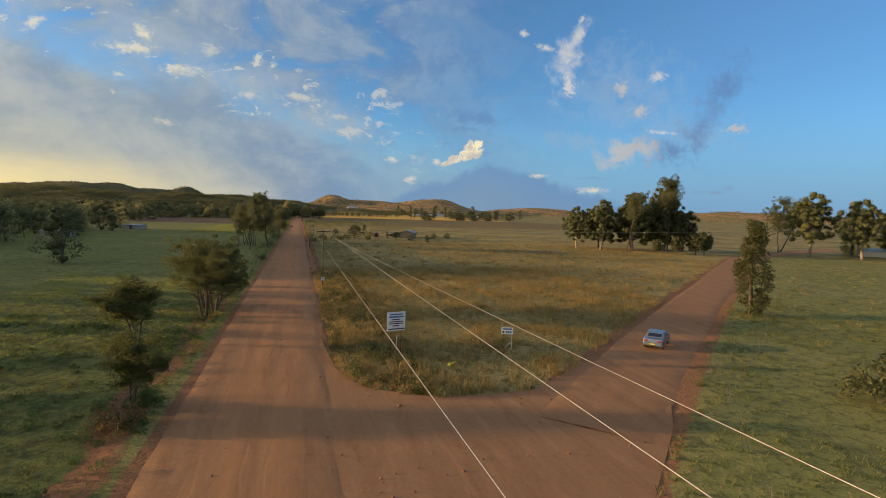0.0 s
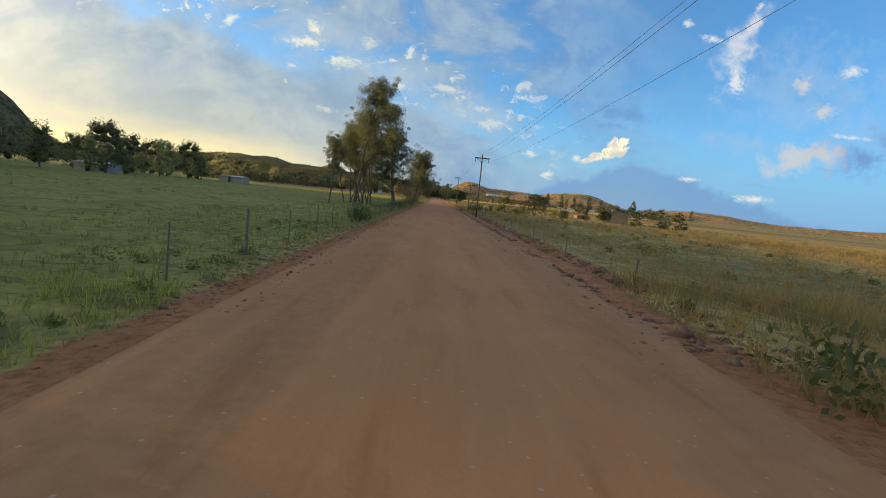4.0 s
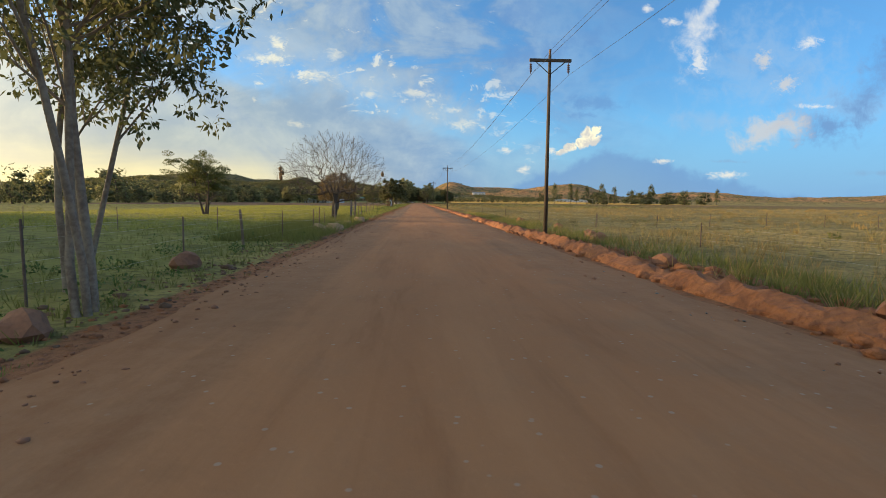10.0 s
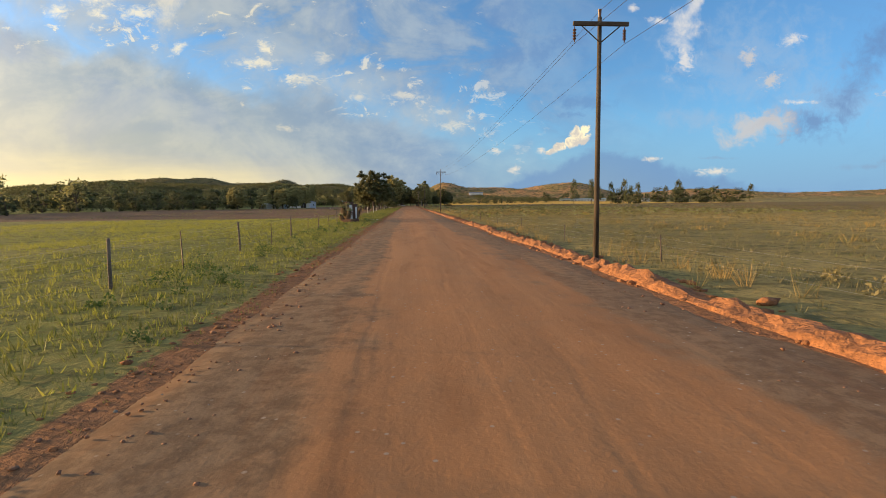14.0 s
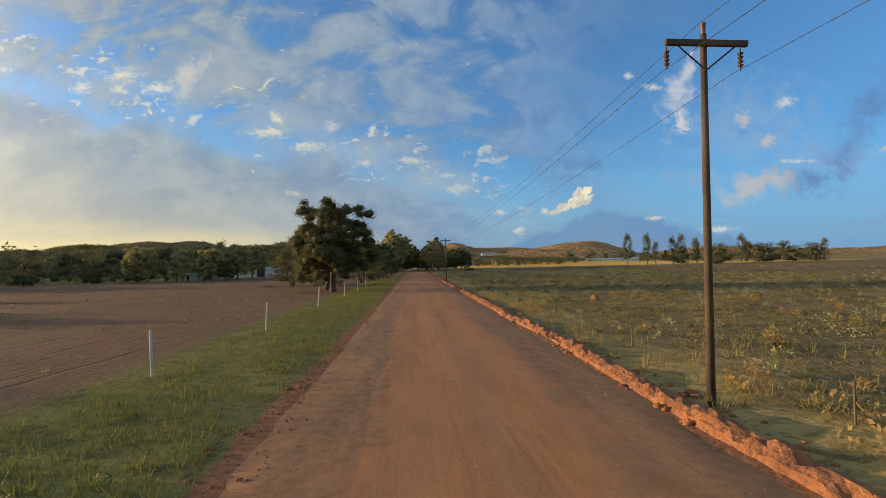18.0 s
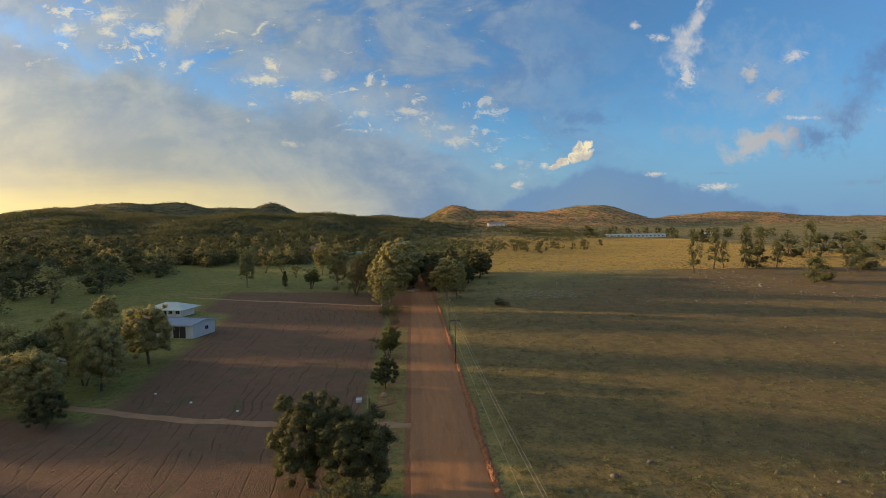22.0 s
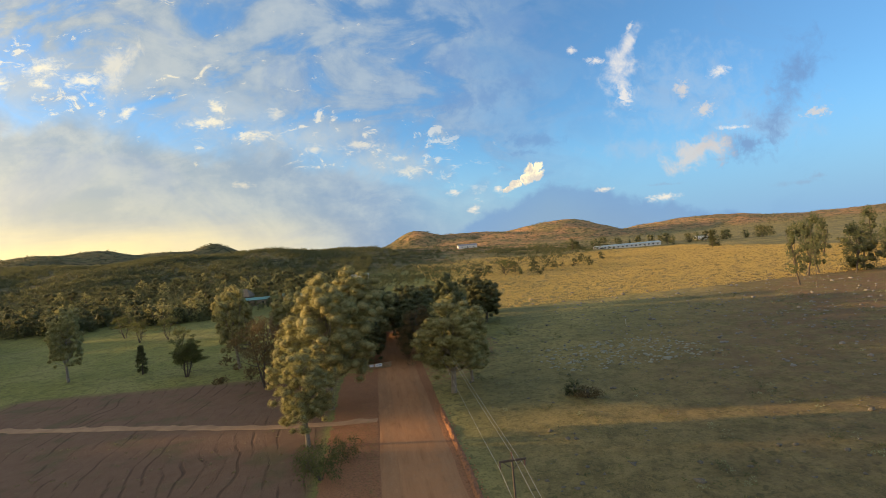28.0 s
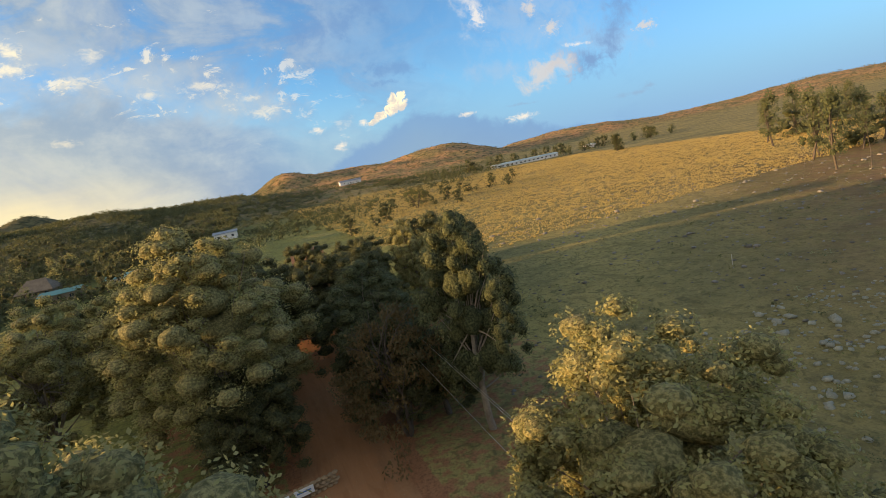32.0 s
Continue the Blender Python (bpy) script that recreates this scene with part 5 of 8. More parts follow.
def woodland(name, rows, label):
    """Far woods, joined into one mesh."""
    mats, co, loops, starts, slots, nv, nl = [], [], [], [], [], 0, 0
    for key, x, y, h, wide in rows:
        k = h / HEIGHT[key]
        at = np.array(pose(x, y, float(land(x, y)) - 0.02, 0, 0, (x * 57.3 + y * 31.7) % 360) @ Matrix.Diagonal((k * wide, k * wide, k, 1)))
        for me in WOOD[key]:
            m = me.materials[0]
            if m not in mats:
                mats.append(m)
            v = np.empty(len(me.vertices) * 3, np.float32)
            me.vertices.foreach_get("co", v)
            q = np.empty(len(me.loops), np.int32)
            me.loops.foreach_get("vertex_index", q)
            w = np.empty(len(me.polygons), np.int32)
            me.polygons.foreach_get("loop_start", w)
            co.append(v.reshape(-1, 3) @ at[:3, :3].T + at[:3, 3])
            loops.append(q + nv)
            starts.append(w + nl)
            slots.append(np.full(len(w), mats.index(m), np.int32))
            nv += len(me.vertices)
            nl += len(q)
    me = bpy.data.meshes.new(name)
    me.vertices.add(nv)
    me.vertices.foreach_set("co", np.concatenate(co).astype(np.float32).ravel())
    me.loops.add(nl)
    me.loops.foreach_set("vertex_index", np.concatenate(loops))
    starts = np.concatenate(starts)
    me.polygons.add(len(starts))
    me.polygons.foreach_set("loop_start", starts)
    for m in mats:
        me.materials.append(m)
    me.polygons.foreach_set("material_index", np.concatenate(slots))
    me.update(calc_edges=True)
    tagged(put(name, me), label, "wood", kind="stuff")


GUM = "tall gum tree with pale trunk and thin hanging grey-green leaves"
# by the junction
plant("sapling", -6.6, 86.0, 6.3, "small bushy green tree on the grass verge", wide=0.85)
plant("sapling", -10.9, 102.5, 7.4, "slender young tree with loose olive leaves", wide=1.15)
plant("bush_rust", -6.6, 83.5, 1.5, "low rusty bush beside the washed-out ditch", name="bush", category="bush")
plant("bush_green", -6.0, 86.5, 1.3, "low green bush beside the washed-out ditch", name="bush", category="bush")
for x, y, h, w, k in ((-7.2, 113.6, 9.0, 0.86, "thorn_a"), (-6.6, 116.6, 8.6, 0.84, "thorn_b"), (-7.8, 118.5, 9.2, 0.84, "thorn_a")):
    plant(k, x, y, h, "many-stemmed thorn tree with thin olive foliage beside the road", wide=w, group="thorn trees by the road")
for x, y, h in ((-6.4, 127.5, 1.6), (-6.0, 131, 1.4), (-7.0, 136, 1.7), (-6.6, 146, 1.2)):
    plant("bush_dark", x, y, h, "dark low shrub on the road verge", name="bush", category="bush", group="verge shrubs")
plant("far_b", -42, 169, 12.2, "single leafy tree standing in the green paddock")
# out-of-view trees, placed to cast shade over the junction grass
for x, y, h in ((-62, 66, 10), (-66, 74, 12), (-60, 80, 9), (-70, 88, 12), (-64, 101, 11), (-72, 112, 9), (-58, 119, 8)):
    plant("far_b", x, y, h, "unseen leafy tree beyond the paddock, added to shade the junction", group="paddock trees")
# gums along the left of the road
for k, x, y, h, w, t in (("gum_a", -14.0, 208.4, 10.2, 0.80, 20), ("gum_d", -11.0, 209.5, 16.8, 0.9, 140), ("gum_b", -13.0, 231, 13.5, 0.9, 250), ("gum_c", -14.6, 226, 14.5, 1.0, 60), ("gum_c", -11.0, 224.5, 14.0, 1.0, 200), ("gum_d", -6.6, 220.2, 16.5, 0.95, 300),
                         ("gum_e", -6.8, 232, 13.8, 1.35, 10), ("gum_e", -5.4, 252.5, 13.5, 1.1, 170)):
    plant(k, x, y, h, GUM, t, w, group="gums along the road")
plant("gum_thin", -5.9, 240.5, 7.6, "slender half-bare gum sapling by the fence")
for x, y, h, t in ((-5.2, 279.6, 12.4, 30), (-6.6, 281.3, 10.6, 130)):
    plant("gum_stems", x, y, h, "slim gum tree with several pale stems by the road", t, 1.0, group="slim gum pair")
plant("bush_thin", -5.9, 259.6, 2.9, "loose thorny shrub on the road verge", name="bush", category="bush")
plant("thorn_a", -24.5, 331.8, 7.4, "leafy thorn tree standing in the paddock", wide=1.0)
nest_tree = plant("bare", -7.5, 316.8, 7.9, "leafless spreading tree with a dome of fine twigs and hanging nests", 0, wide=1.0)
for i, (x, y, z) in enumerate(((-4.5, 0.6, 3.9), (-4.1, -0.9, 3.5), (-4.4, 0.1, 4.3), (-3.9, -1.2, 3.9), (4.0, 1.2, 4.0))):
    part("nest", blob(0.17, (x, y, z), (0.85, 0.85, 1.25), 0.3, 2, None, i), dead_straw, nest_tree, "hanging woven bird nest of dry straw")
plant("round", -14.5, 365.0, 6.8, "round-crowned tree with thin rusty leaves in the paddock", 0, 0.96)
plant("bush_green", -5.6, 178.4, 1.3, "dense green bush by the stone culvert", name="bush", category="bush")
plant("bush_dark", -6.4, 215.8, 1.1, "dark bush at the fence line", wide=0.6, name="bush", category="bush")
plant("bush_dark", -6.0, 226, 0.9, "dark bush at the fence line", name="bush", category="bush")
# right of the road
for k, x, y, h, w in (("bush_wide", 7.9, 243.2, 2.0, 1.0), ("bush_wide", 8.0, 248.5, 2.2, 0.8), ("bush", 11.2, 273, 2.1, 0.9), ("bush_green", 16.3, 272, 1.7, 1.0), ("bush", 12.7, 265, 1.2, 1.0), ("bush_wide", 22, 268, 2.6, 1.1),
                      ("bush_dark", 19, 262, 1.6, 1.3), ("bush_wide", 34, 285, 3.0, 1.0), ("bush_green", 30, 262, 1.8, 1.0)):
    plant(k, x, y, h, "scrubby olive bush in the dry grass by the smallholding", None, w, "bush", "bush", "smallholding bushes")
plant("far_b", 17.4, 268.2, 4.4, "small dark tree beside the road bank", wide=1.0)
plant("dark_a", 25.8, 274, 6.3, "dense dark tree near the little house", wide=0.9)
plant("far_b", 31.5, 287, 6.4, "pointed leafy tree near the little house", wide=0.5)
plant("green_round", 43.6, 272, 3.2, "small round trimmed tree before the house wall", wide=1.3)
plant("cypress_dark", 40.6, 278, 3.4, "narrow reddish conifer beside the house", wide=0.9)
for x, y, h in ((48, 262, 2.6), (56, 266, 2.4), (61, 275, 3.0), (70, 284, 2.8), (52, 250, 1.6)):
    plant("far_a", x, y, h, "round bush near the little house", name="bush", category="bush", group="house bushes", wide=1.2)
# gum clump and trees along the side road
for k, x, y, h, w in (("heavy_c", 118, 246, 17, 1.1), ("heavy_c", 126, 240, 20, 1.0), ("gum_d", 133, 232, 24, 1.0), ("heavy_c", 139, 236, 23, 1.0), ("heavy_dark", 144, 244, 19, 1.1), ("gum_d", 153, 232, 31, 0.85), ("heavy_c", 156, 238, 29, 0.8),
                      ("heavy_dark", 150, 236, 18, 1.0), ("heavy_dark", 160, 232, 17, 1.0), ("heavy_dark", 131, 250, 18, 1.1)):
    plant(k, x * 0.88, 64 + (y - 64) * 0.88, h * 0.9, "tall gum in a dense clump with pale trunk", None, w, group="gum clump in the field")
for x, y, h in ((146, 218, 6), (152, 215, 7), (158, 217, 8), (140, 222, 5)):
    plant("green_round", x * 0.88, 64 + (y - 64) * 0.88, h, "rounded green shrub at the foot of the gums", None, 0.9, "bush", "bush", "shrubs under the gums")
plant("cypress_dark", 59.5, 105.0, 12.2, "ragged olive cypress at the side road's edge", wide=1.25)
for k, x, y, h, w in (("heavy_c", 176, 190, 22, 1.1), ("gum_b", 190, 214, 22, 1.0), ("heavy_c", 190, 182, 20, 1.1), ("heavy_dark", 215, 185, 17, 1.3), ("heavy_dark", 232, 178, 18, 1.3), ("cypress", 205, 196, 20, 1.2),
                      ("heavy_dark", 250, 170, 18, 1.3), ("heavy_dark", 268, 160, 17, 1.4), ("cypress_dark", 244, 185, 21, 1.4), ("heavy_dark", 282, 150, 16, 1.4), ("far_a", 300, 140, 14, 1.3)):
    plant(k, x, y, h, "large dark tree in the belt beyond the side road", None, w, group="trees beyond the side road")
for x, y, h, w in ((41.0, 77.3, 3.0, 1.0), (43.8, 76.2, 3.8, 1.0), (47.0, 77.6, 3.4, 1.1)):
    plant("bush_dark", x, y, h, "large dark bush in the field by the side road", None, w, "bush", "bush", "dark field bushes")
# tilled field and homestead
for k, x, y, h, w in (("heavy_dark", -12.2, 533, 13.2, 1.22), ("heavy_dark", -14.5, 540, 10.5, 1.1), ("dark_b", -17.0, 556, 8.6, 0.9), ("dark_b", -24.5, 561, 8.2, 0.9), ("dark_a", -12.0, 570, 9.4, 0.95), ("dark_b", -10.2, 582, 8.0, 0.95), ("heavy_dark", -15.2, 595, 10.6, 1.15), ("heavy_dark", -9.8, 592.5, 9.6, 1.15)):
    plant(k, x, y, h, "broad dark evergreen thorn tree at the field's edge", None, w, group="dark trees by the road")
plant("green_round", -8.4, 627.5, 5.6, "dense dark green round tree beside the track", wide=0.95)
plant("thorn_b", -8.9, 646, 6.2, "small yellow-green thorn tree on the verge", wide=0.9)
plant("thorn_b", -7.8, 660, 4.2, "small yellow-green thorn tree on the verge", wide=0.9)
for x, y, h in ((-9.5, 672, 2.0), (-8.6, 681, 2.6), (-10.5, 693.5, 4.6), (-8.0, 698, 3.2), (-12.5, 697, 3.0)):
    plant("bush_wide", x, y, h, "grey-brown bush along the verge", None, 0.9, "bush", "bush", "verge bushes")
for k, x, y, h, w in (("pepper", -59.0, 648.0, 12.2, 1.0), ("pepper", -58.5, 630.5, 11.6, 0.85), ("gum_gold", -63.5, 634, 13.0, 0.9), ("far_b", -68, 628, 12.2, 0.9), ("far_b", -80.5, 629, 12, 1.0), ("far_a", -92, 634, 11, 1.1), ("pepper", -63, 621, 10, 1.1), ("pepper", -71, 641, 12.5, 1.0), ("green_round", -56.5, 614, 6, 1.1), ("far_gold", -79, 637, 11, 1.1), ("pepper", -86, 623, 11, 1.1), ("far_b", -67, 648, 10, 1.1),
                      ("far_b", -104, 642, 12, 1.1), ("far_a", -118, 650, 11, 1.2), ("far_b", -132, 662, 12, 1.2), ("far_a", -98, 620, 9, 1.2), ("far_a", -112, 612, 9, 1.2), ("far_gold", -74, 622, 9, 1.0), ("pepper", -92, 690, 8.4, 1.0),
                      ("far_a", -146, 640, 10, 1.3), ("far_b", -128, 630, 10, 1.2), ("far_gold", -86, 646, 10, 1.0)):
    plant(k, x, y, h, "leafy garden tree sheltering the farm buildings", None, w, group="trees round the homestead")
plant("heavy_b", -76, 767, 18.0, "tall sunlit gum beside the lawn", wide=0.82)
plant("heavy_b", -35.5, 760, 19.4, "tall sunlit gum at the corner of the tilled field", 75, 0.82)
plant("cypress_dark", -59.6, 767, 7.0, "small dark conifer on the lawn", wide=1.3)
plant("thorn_b", -46.5, 758.0, 9.0, "thorn tree at the edge of the tilled field", wide=0.95)
plant("umbrella_rust", -25.5, 739, 14.0, "spreading brown-olive thorn tree at the field corner", wide=0.85)
plant("umbrella_rust", 6.4, 747, 12.0, "brown-leaved tree leaning over the road", wide=0.75)
plant("heavy_b", -50.8, 811, 17.2, "rounded sunlit gum beyond the lawn", wide=1.0)
for x, y, h in ((-74.5, 823, 8.0), (-83.5, 822, 8.0), (-62, 800, 6.5), (-95, 838, 9)):
    plant("umbrella", x, y, h, "flat-topped dark thorn tree on the lawn", None, 0.8, group="lawn thorn trees")
# the wood that the road runs into
plant("heavy_a", -11.3, 719, 20.6, "huge domed gum with dense olive-gold tufts of leaves", 40, 1.18, group="gums over the road")
plant("heavy_b", -13.2, 704, 13.2, "low leafy gum below the great tree", 10, 1.12, group="gums over the road")
plant("heavy_b", 8.9, 719.5, 16.0, "large gum with pale limbs and golden tufts of leaves", 200, 1.36, group="gums over the road")
plant("heavy_b", 13.2, 725, 13.0, "large gum with pale limbs and golden tufts of leaves", 80, 1.05, group="gums over the road")
plant("heavy_a", -7.4, 753, 20.5, "huge domed gum with dense olive-gold tufts of leaves", 150, 1.28, group="gums over the road")
plant("heavy_b", -15.5, 770, 17.0, "large gum with pale limbs and golden tufts of leaves", 20, 1.1, group="gums over the road")
plant("heavy_b", -23.5, 764, 17.5, "large gum with pale limbs and golden tufts of leaves", 130, 1.15, group="gums over the road")
plant("heavy_c", 12.6, 743, 18.2, "tall grey-green gum with pale limbs beside the wood", 240, 0.78, group="gums over the road")
plant("heavy_c", 6.6, 757, 14.0, "low leafy gum over the road", 70, 1.3, group="gums over the road")
plant("heavy_b", 20.5, 781, 15.0, "large gum with pale limbs and golden tufts of leaves", 290, 0.85, group="gums over the road")
for x, y, h in ((10, 768, 10.5), (12, 783, 12.5), (2, 786, 12), (27, 795, 14.0), (30, 787, 12.8), (34.5, 808, 11.5), (16, 800, 12), (-4, 800, 12), (-14, 790, 13), (15, 752, 7.0), (22, 768, 8.0), (-20, 800, 12), (8, 815, 12), (-5.6, 764, 14), (8.2, 772, 14.5), (-4.4, 780, 15), (-22, 782, 14), (10.6, 748, 9), (6.3, 750, 10.5), (-6.0, 748, 10), (-5.6, 770, 13)):
    plant("heavy_dark", x, y, h, "dark evergreen tree crowding the road", None, 1.15, group="dark trees over the road")
rng = np.random.default_rng(78)
rows = []
while len(rows) < 560:
    x, k = -340 + 315 * rng.random(), rng.random()
    y = 862 - min(75, max(0, -140 - x)) + 6 * math.sin(x * 0.21) + 210 * k ** 1.5
    if min(math.hypot(x - hx, y - hy - 4) for hx, hy in ((-47, 926), (-64, 915), (-32, 956), (-78, 940))) < 15 or (x > -70 and y < 905):
        continue
    rows.append((("far_a", "far_b", "far_a", "far_a", "far_gold")[len(rows) % 5], x, y, rng.uniform(5.0, 10.5), 1.15))
woodland("hill_foot_wood", rows, "thick dark wood spread below the hills")
# groups in the right-hand field
for k, x, y, h, w in (("far_slim", 142.5, 792, 22, 0.8), ("gum_thin", 140.5, 783, 19, 0.8), ("far_slim", 165, 812, 23, 0.9), ("far_slim", 181, 807, 20, 0.9), ("far_slim", 173, 815, 17, 0.9), ("far_a", 190, 812, 14, 1.0), ("far_slim", 202, 812, 17, 1.0), ("far_b", 172, 749, 12.5, 1.0),
                      ("far_a", 180, 755, 10, 1.1), ("far_slim", 221, 786, 15.5, 1.0), ("far_b", 232, 790, 14, 1.0), ("far_a", 243, 800, 12, 1.2), ("far_slim", 217, 861, 25, 0.9), ("far_slim", 240, 880, 22, 1.0), ("far_a", 262, 880, 17, 1.2), ("far_slim", 297, 905, 26, 1.0), ("far_b", 285, 880, 18, 1.1),
                      ("far_a", 320, 900, 17, 1.3), ("far_b", 345, 915, 19, 1.2), ("far_a", 375, 920, 17, 1.3), ("far_slim", 402, 935, 22, 1.0), ("far_a", 265, 800, 12, 1.2), ("far_a", 290, 810, 13, 1.2)):
    plant(k, x, y, h, "sunlit gum in a row across the golden field", None, w, group="gum row in the field")
for k, x, y, h, w in (("umbrella", 84, 962, 10.8, 1.0), ("dark_b", 94, 975, 8.0, 1.0), ("far_a", 128, 990, 6, 1.1), ("cypress_dark", 305, 1060, 14, 1.3), ("far_a", 312, 1064, 10, 0.9), ("far_a", 26, 710, 2.6, 1.2), ("bush_rust", 27.5, 708, 1.8, 1.3)):
    plant(k, x, y, h, "lone dark tree in the pasture", None, w, group="pasture trees")
rng = np.random.default_rng(77)
# long tree belts to the left, whose shade falls across road and veld
for i in range(46):
    y = 128 + i * 4.6 + rng.normal() * 1.5
    plant(("far_b", "far_gold", "far_b", "far_c")[i % 4], -86 + 10 * math.sin(i * 0.7) + rng.normal() * 4, y, rng.uniform(8, 13), "leafy tree in the long belt behind the paddock", None, 1.0, group="tree belt")
woodland("paddock_wood", [(("far_b", "far_a", "far_a")[i % 3], -128 + 14 * math.sin(i * 0.37) + rng.normal() * 5, 70 + i * 4.8 + rng.normal() * 3, rng.uniform(9, 14) * (0.55 if i > 54 else 1.0), 1.0) for i in range(110)], "long belt of dark trees behind the paddock")
woodland("field_wood", [(("far_b", "far_gold", "far_b", "far_a")[i % 4], -150 + rng.normal() * 14, 470 + i * 9, rng.uniform(11, 17), 1.5) for i in range(42)], "long belt of tall trees behind the tilled field")
rows = []
for i in range(60):
    x = -230 + i * 7.0
    if not -16 < x < 30:
        rows.append((("far_a", "far_b", "far_a")[i % 3], x, 905 + 26 * math.sin(i * 0.9) + 40 * (x > 40) + rng.normal() * 8 + max(0, x - 60) * 0.6, rng.uniform(4.5, 8.5), 1.1))
rows += [(("far_a", "far_a", "far_b")[i % 3], 225 + i * 9 + rng.normal() * 4, 1185 + rng.normal() * 14, rng.uniform(9, 15), 1.0) for i in range(30)]
woodland("valley_wood", rows, "scattered dark trees along the foot of the hills")


# ---------------------------------------------------------------- power line
def insulator(x, z, parent):
    bm = bmesh.new()
    for i in range(4):
        rod((x, 0, z - 0.12 - i * 0.10), (x, 0, z - 0.17 - i * 0.10), 0.075, 0.05, 8, bm)
    rod((x, 0, z), (x, 0, z - 0.56), 0.02, 0.02, 6, bm)
    part("insulator", bm, glaze, parent, "brown porcelain insulator string")


def power_pole(x, y, h, rz=0.0, sign=False, lean=0.0):
    root = thing("power_pole", "weathered wooden power pole with a crossarm beside the road", "power pole", (x, y, float(land(x, y))), rz, "roadside power poles")
    root.rotation_euler[1] = radians(lean)
    part("pole", rod((0, 0, -0.5), (0, 0, h), 0.110, 0.075, 12), wood_grey, root, smooth=True)
    part("crossarm", box((2.1, 0.11, 0.15), (0, -0.13, h - 0.28), 0.015), wood_grey, root)
    for s in (-1, 1):
        part("brace", rod((s * 0.75, -0.13, h - 0.34), (0, -0.10, h - 0.95), 0.022, 0.022, 6), dark_metal, root)
        insulator(s * 0.95, h - 0.34, root)
    part("insulator", rod((0, 0, h), (0, 0, h + 0.28), 0.05, 0.07, 8), glaze, root, "brown pin insulator")
    if sign:
        part("plate", box((0.5, 0.02, 0.55), (0, -0.17, 1.35), 0.004), sign_white, root, "small white sign plate with dark marks")
        part("plate_mark", box((0.30, 0.01, 0.22), (0, -0.185, 1.38)), sign_blue, root)
    return root


LINE = [(6.4, 134.0, 9.0), (5.95, 215.0, 9.0), (6.3, 297.5, 9.0), (6.3, 379.7, 9.0), (6.3, 472.0, 9.2), (6.15, 569.1, 9.0), (5.3, 642.9, 9.1), (6.2, 672.2, 8.8)]
for i, (x, y, h) in enumerate(LINE):
    power_pole(x, y, h, 8 if i == 0 else 0, i == 0, (0, 0, 0, 0, 1.0, 0, 0, 0)[i])
power_pole(16, -30, 9.0, -20)


def wires(name, spans, radius, label, metal=wire_steel):
    t = Tubes()
    for a, b, sag in spans:
        a, b = Vector(a), Vector(b)
        pts = []
        for i in range(13):
            k = i / 12
            p = a.lerp(b, k)
            p.z -= sag * 4 * k * (1 - k)
            pts.append(p)
        t.add(pts, [radius] * 13, 4)
    return tagged(put(name, t.mesh(name, metal)), label, "cable")


for dx, dz in ((-0.95, -0.9), (0.0, 0.28), (0.95, -0.9)):
    spans = [((x0 + dx, y0, h0 + dz), (x1 + dx, y1, h1 + dz), 0.9) for (x0, y0, h0), (x1, y1, h1) in zip(LINE, LINE[1:])]
    x0, y0, h0 = LINE[-1]
    spans.append(((x0 + dx, y0, h0 + dz), (9.5 + dx, 760, 8.6 + dz), 0.9))
    for span in spans:
        # spans past y 500 get paler, thicker wire, so they look sunlit
        high = span[0][1] > 500
        tagged(wires("power_cable", [span], 0.012 if high else 0.007, "thin bare conductor slung from pole to pole", wire_steel if high else dark_metal), group="power cables")
for dx, far, dz in ((-0.95, 6.1, -0.9), (0.0, 9.5, 0.28), (0.95, 15.9, -0.9)):
    tagged(wires("power_cable", [((6.4 + dx, 134.0, 9.0 + dz), (far, -30, 9.2), 0.5)], 0.011, "sunlit conductor crossing the junction"), group="power cables")
tagged(wires("power_cable", [((6.4, 134.0, 8.9), (210, 190, 11.5), 1.0)], 0.015, "sunlit conductor crossing the field"), group="power cables")


def transformer():
    root = thing("transformer_poles", "pair of wooden poles carrying fuses, with a white meter box", "transformer", (7.6, 253.6, float(land(7.6, 253.6))))
    for x, y, h in ((-0.45, -0.4, 5.7), (0.5, 0.5, 5.9)):
        part("pole", rod((x, y, -0.5), (x, y, h), 0.14, 0.11, 10), wood_post, root, smooth=True)
        part("crossarm", box((1.3, 0.1, 0.12), (x, y - 0.12, h - 0.25), 0.01), wood_grey, root)
        part("crossarm", box((0.8, 0.1, 0.12), (x, y - 0.12, h - 1.9), 0.01), wood_grey, root)
        for k in (-0.5, 0, 0.5):
            part("fuse", rod((x + k, y - 0.12, h - 0.2), (x + k * 1.1, y - 0.2, h + 0.28), 0.03, 0.05, 6), glaze, root)
    box_ob = part("meter_box", box((0.62, 0.4, 0.75), (0.45, 0.18, 1.25), 0.02), box_white, root, "white meter box")
    part("door_edge", box((0.50, 0.01, 0.62), (0.45, -0.028, 1.25), 0.004), sign_white, box_ob)
    part("stay", rod((0.45, 0.2, -0.2), (0.45, 0.2, 0.9), 0.04, 0.04, 6), wood_post, root)


transformer()


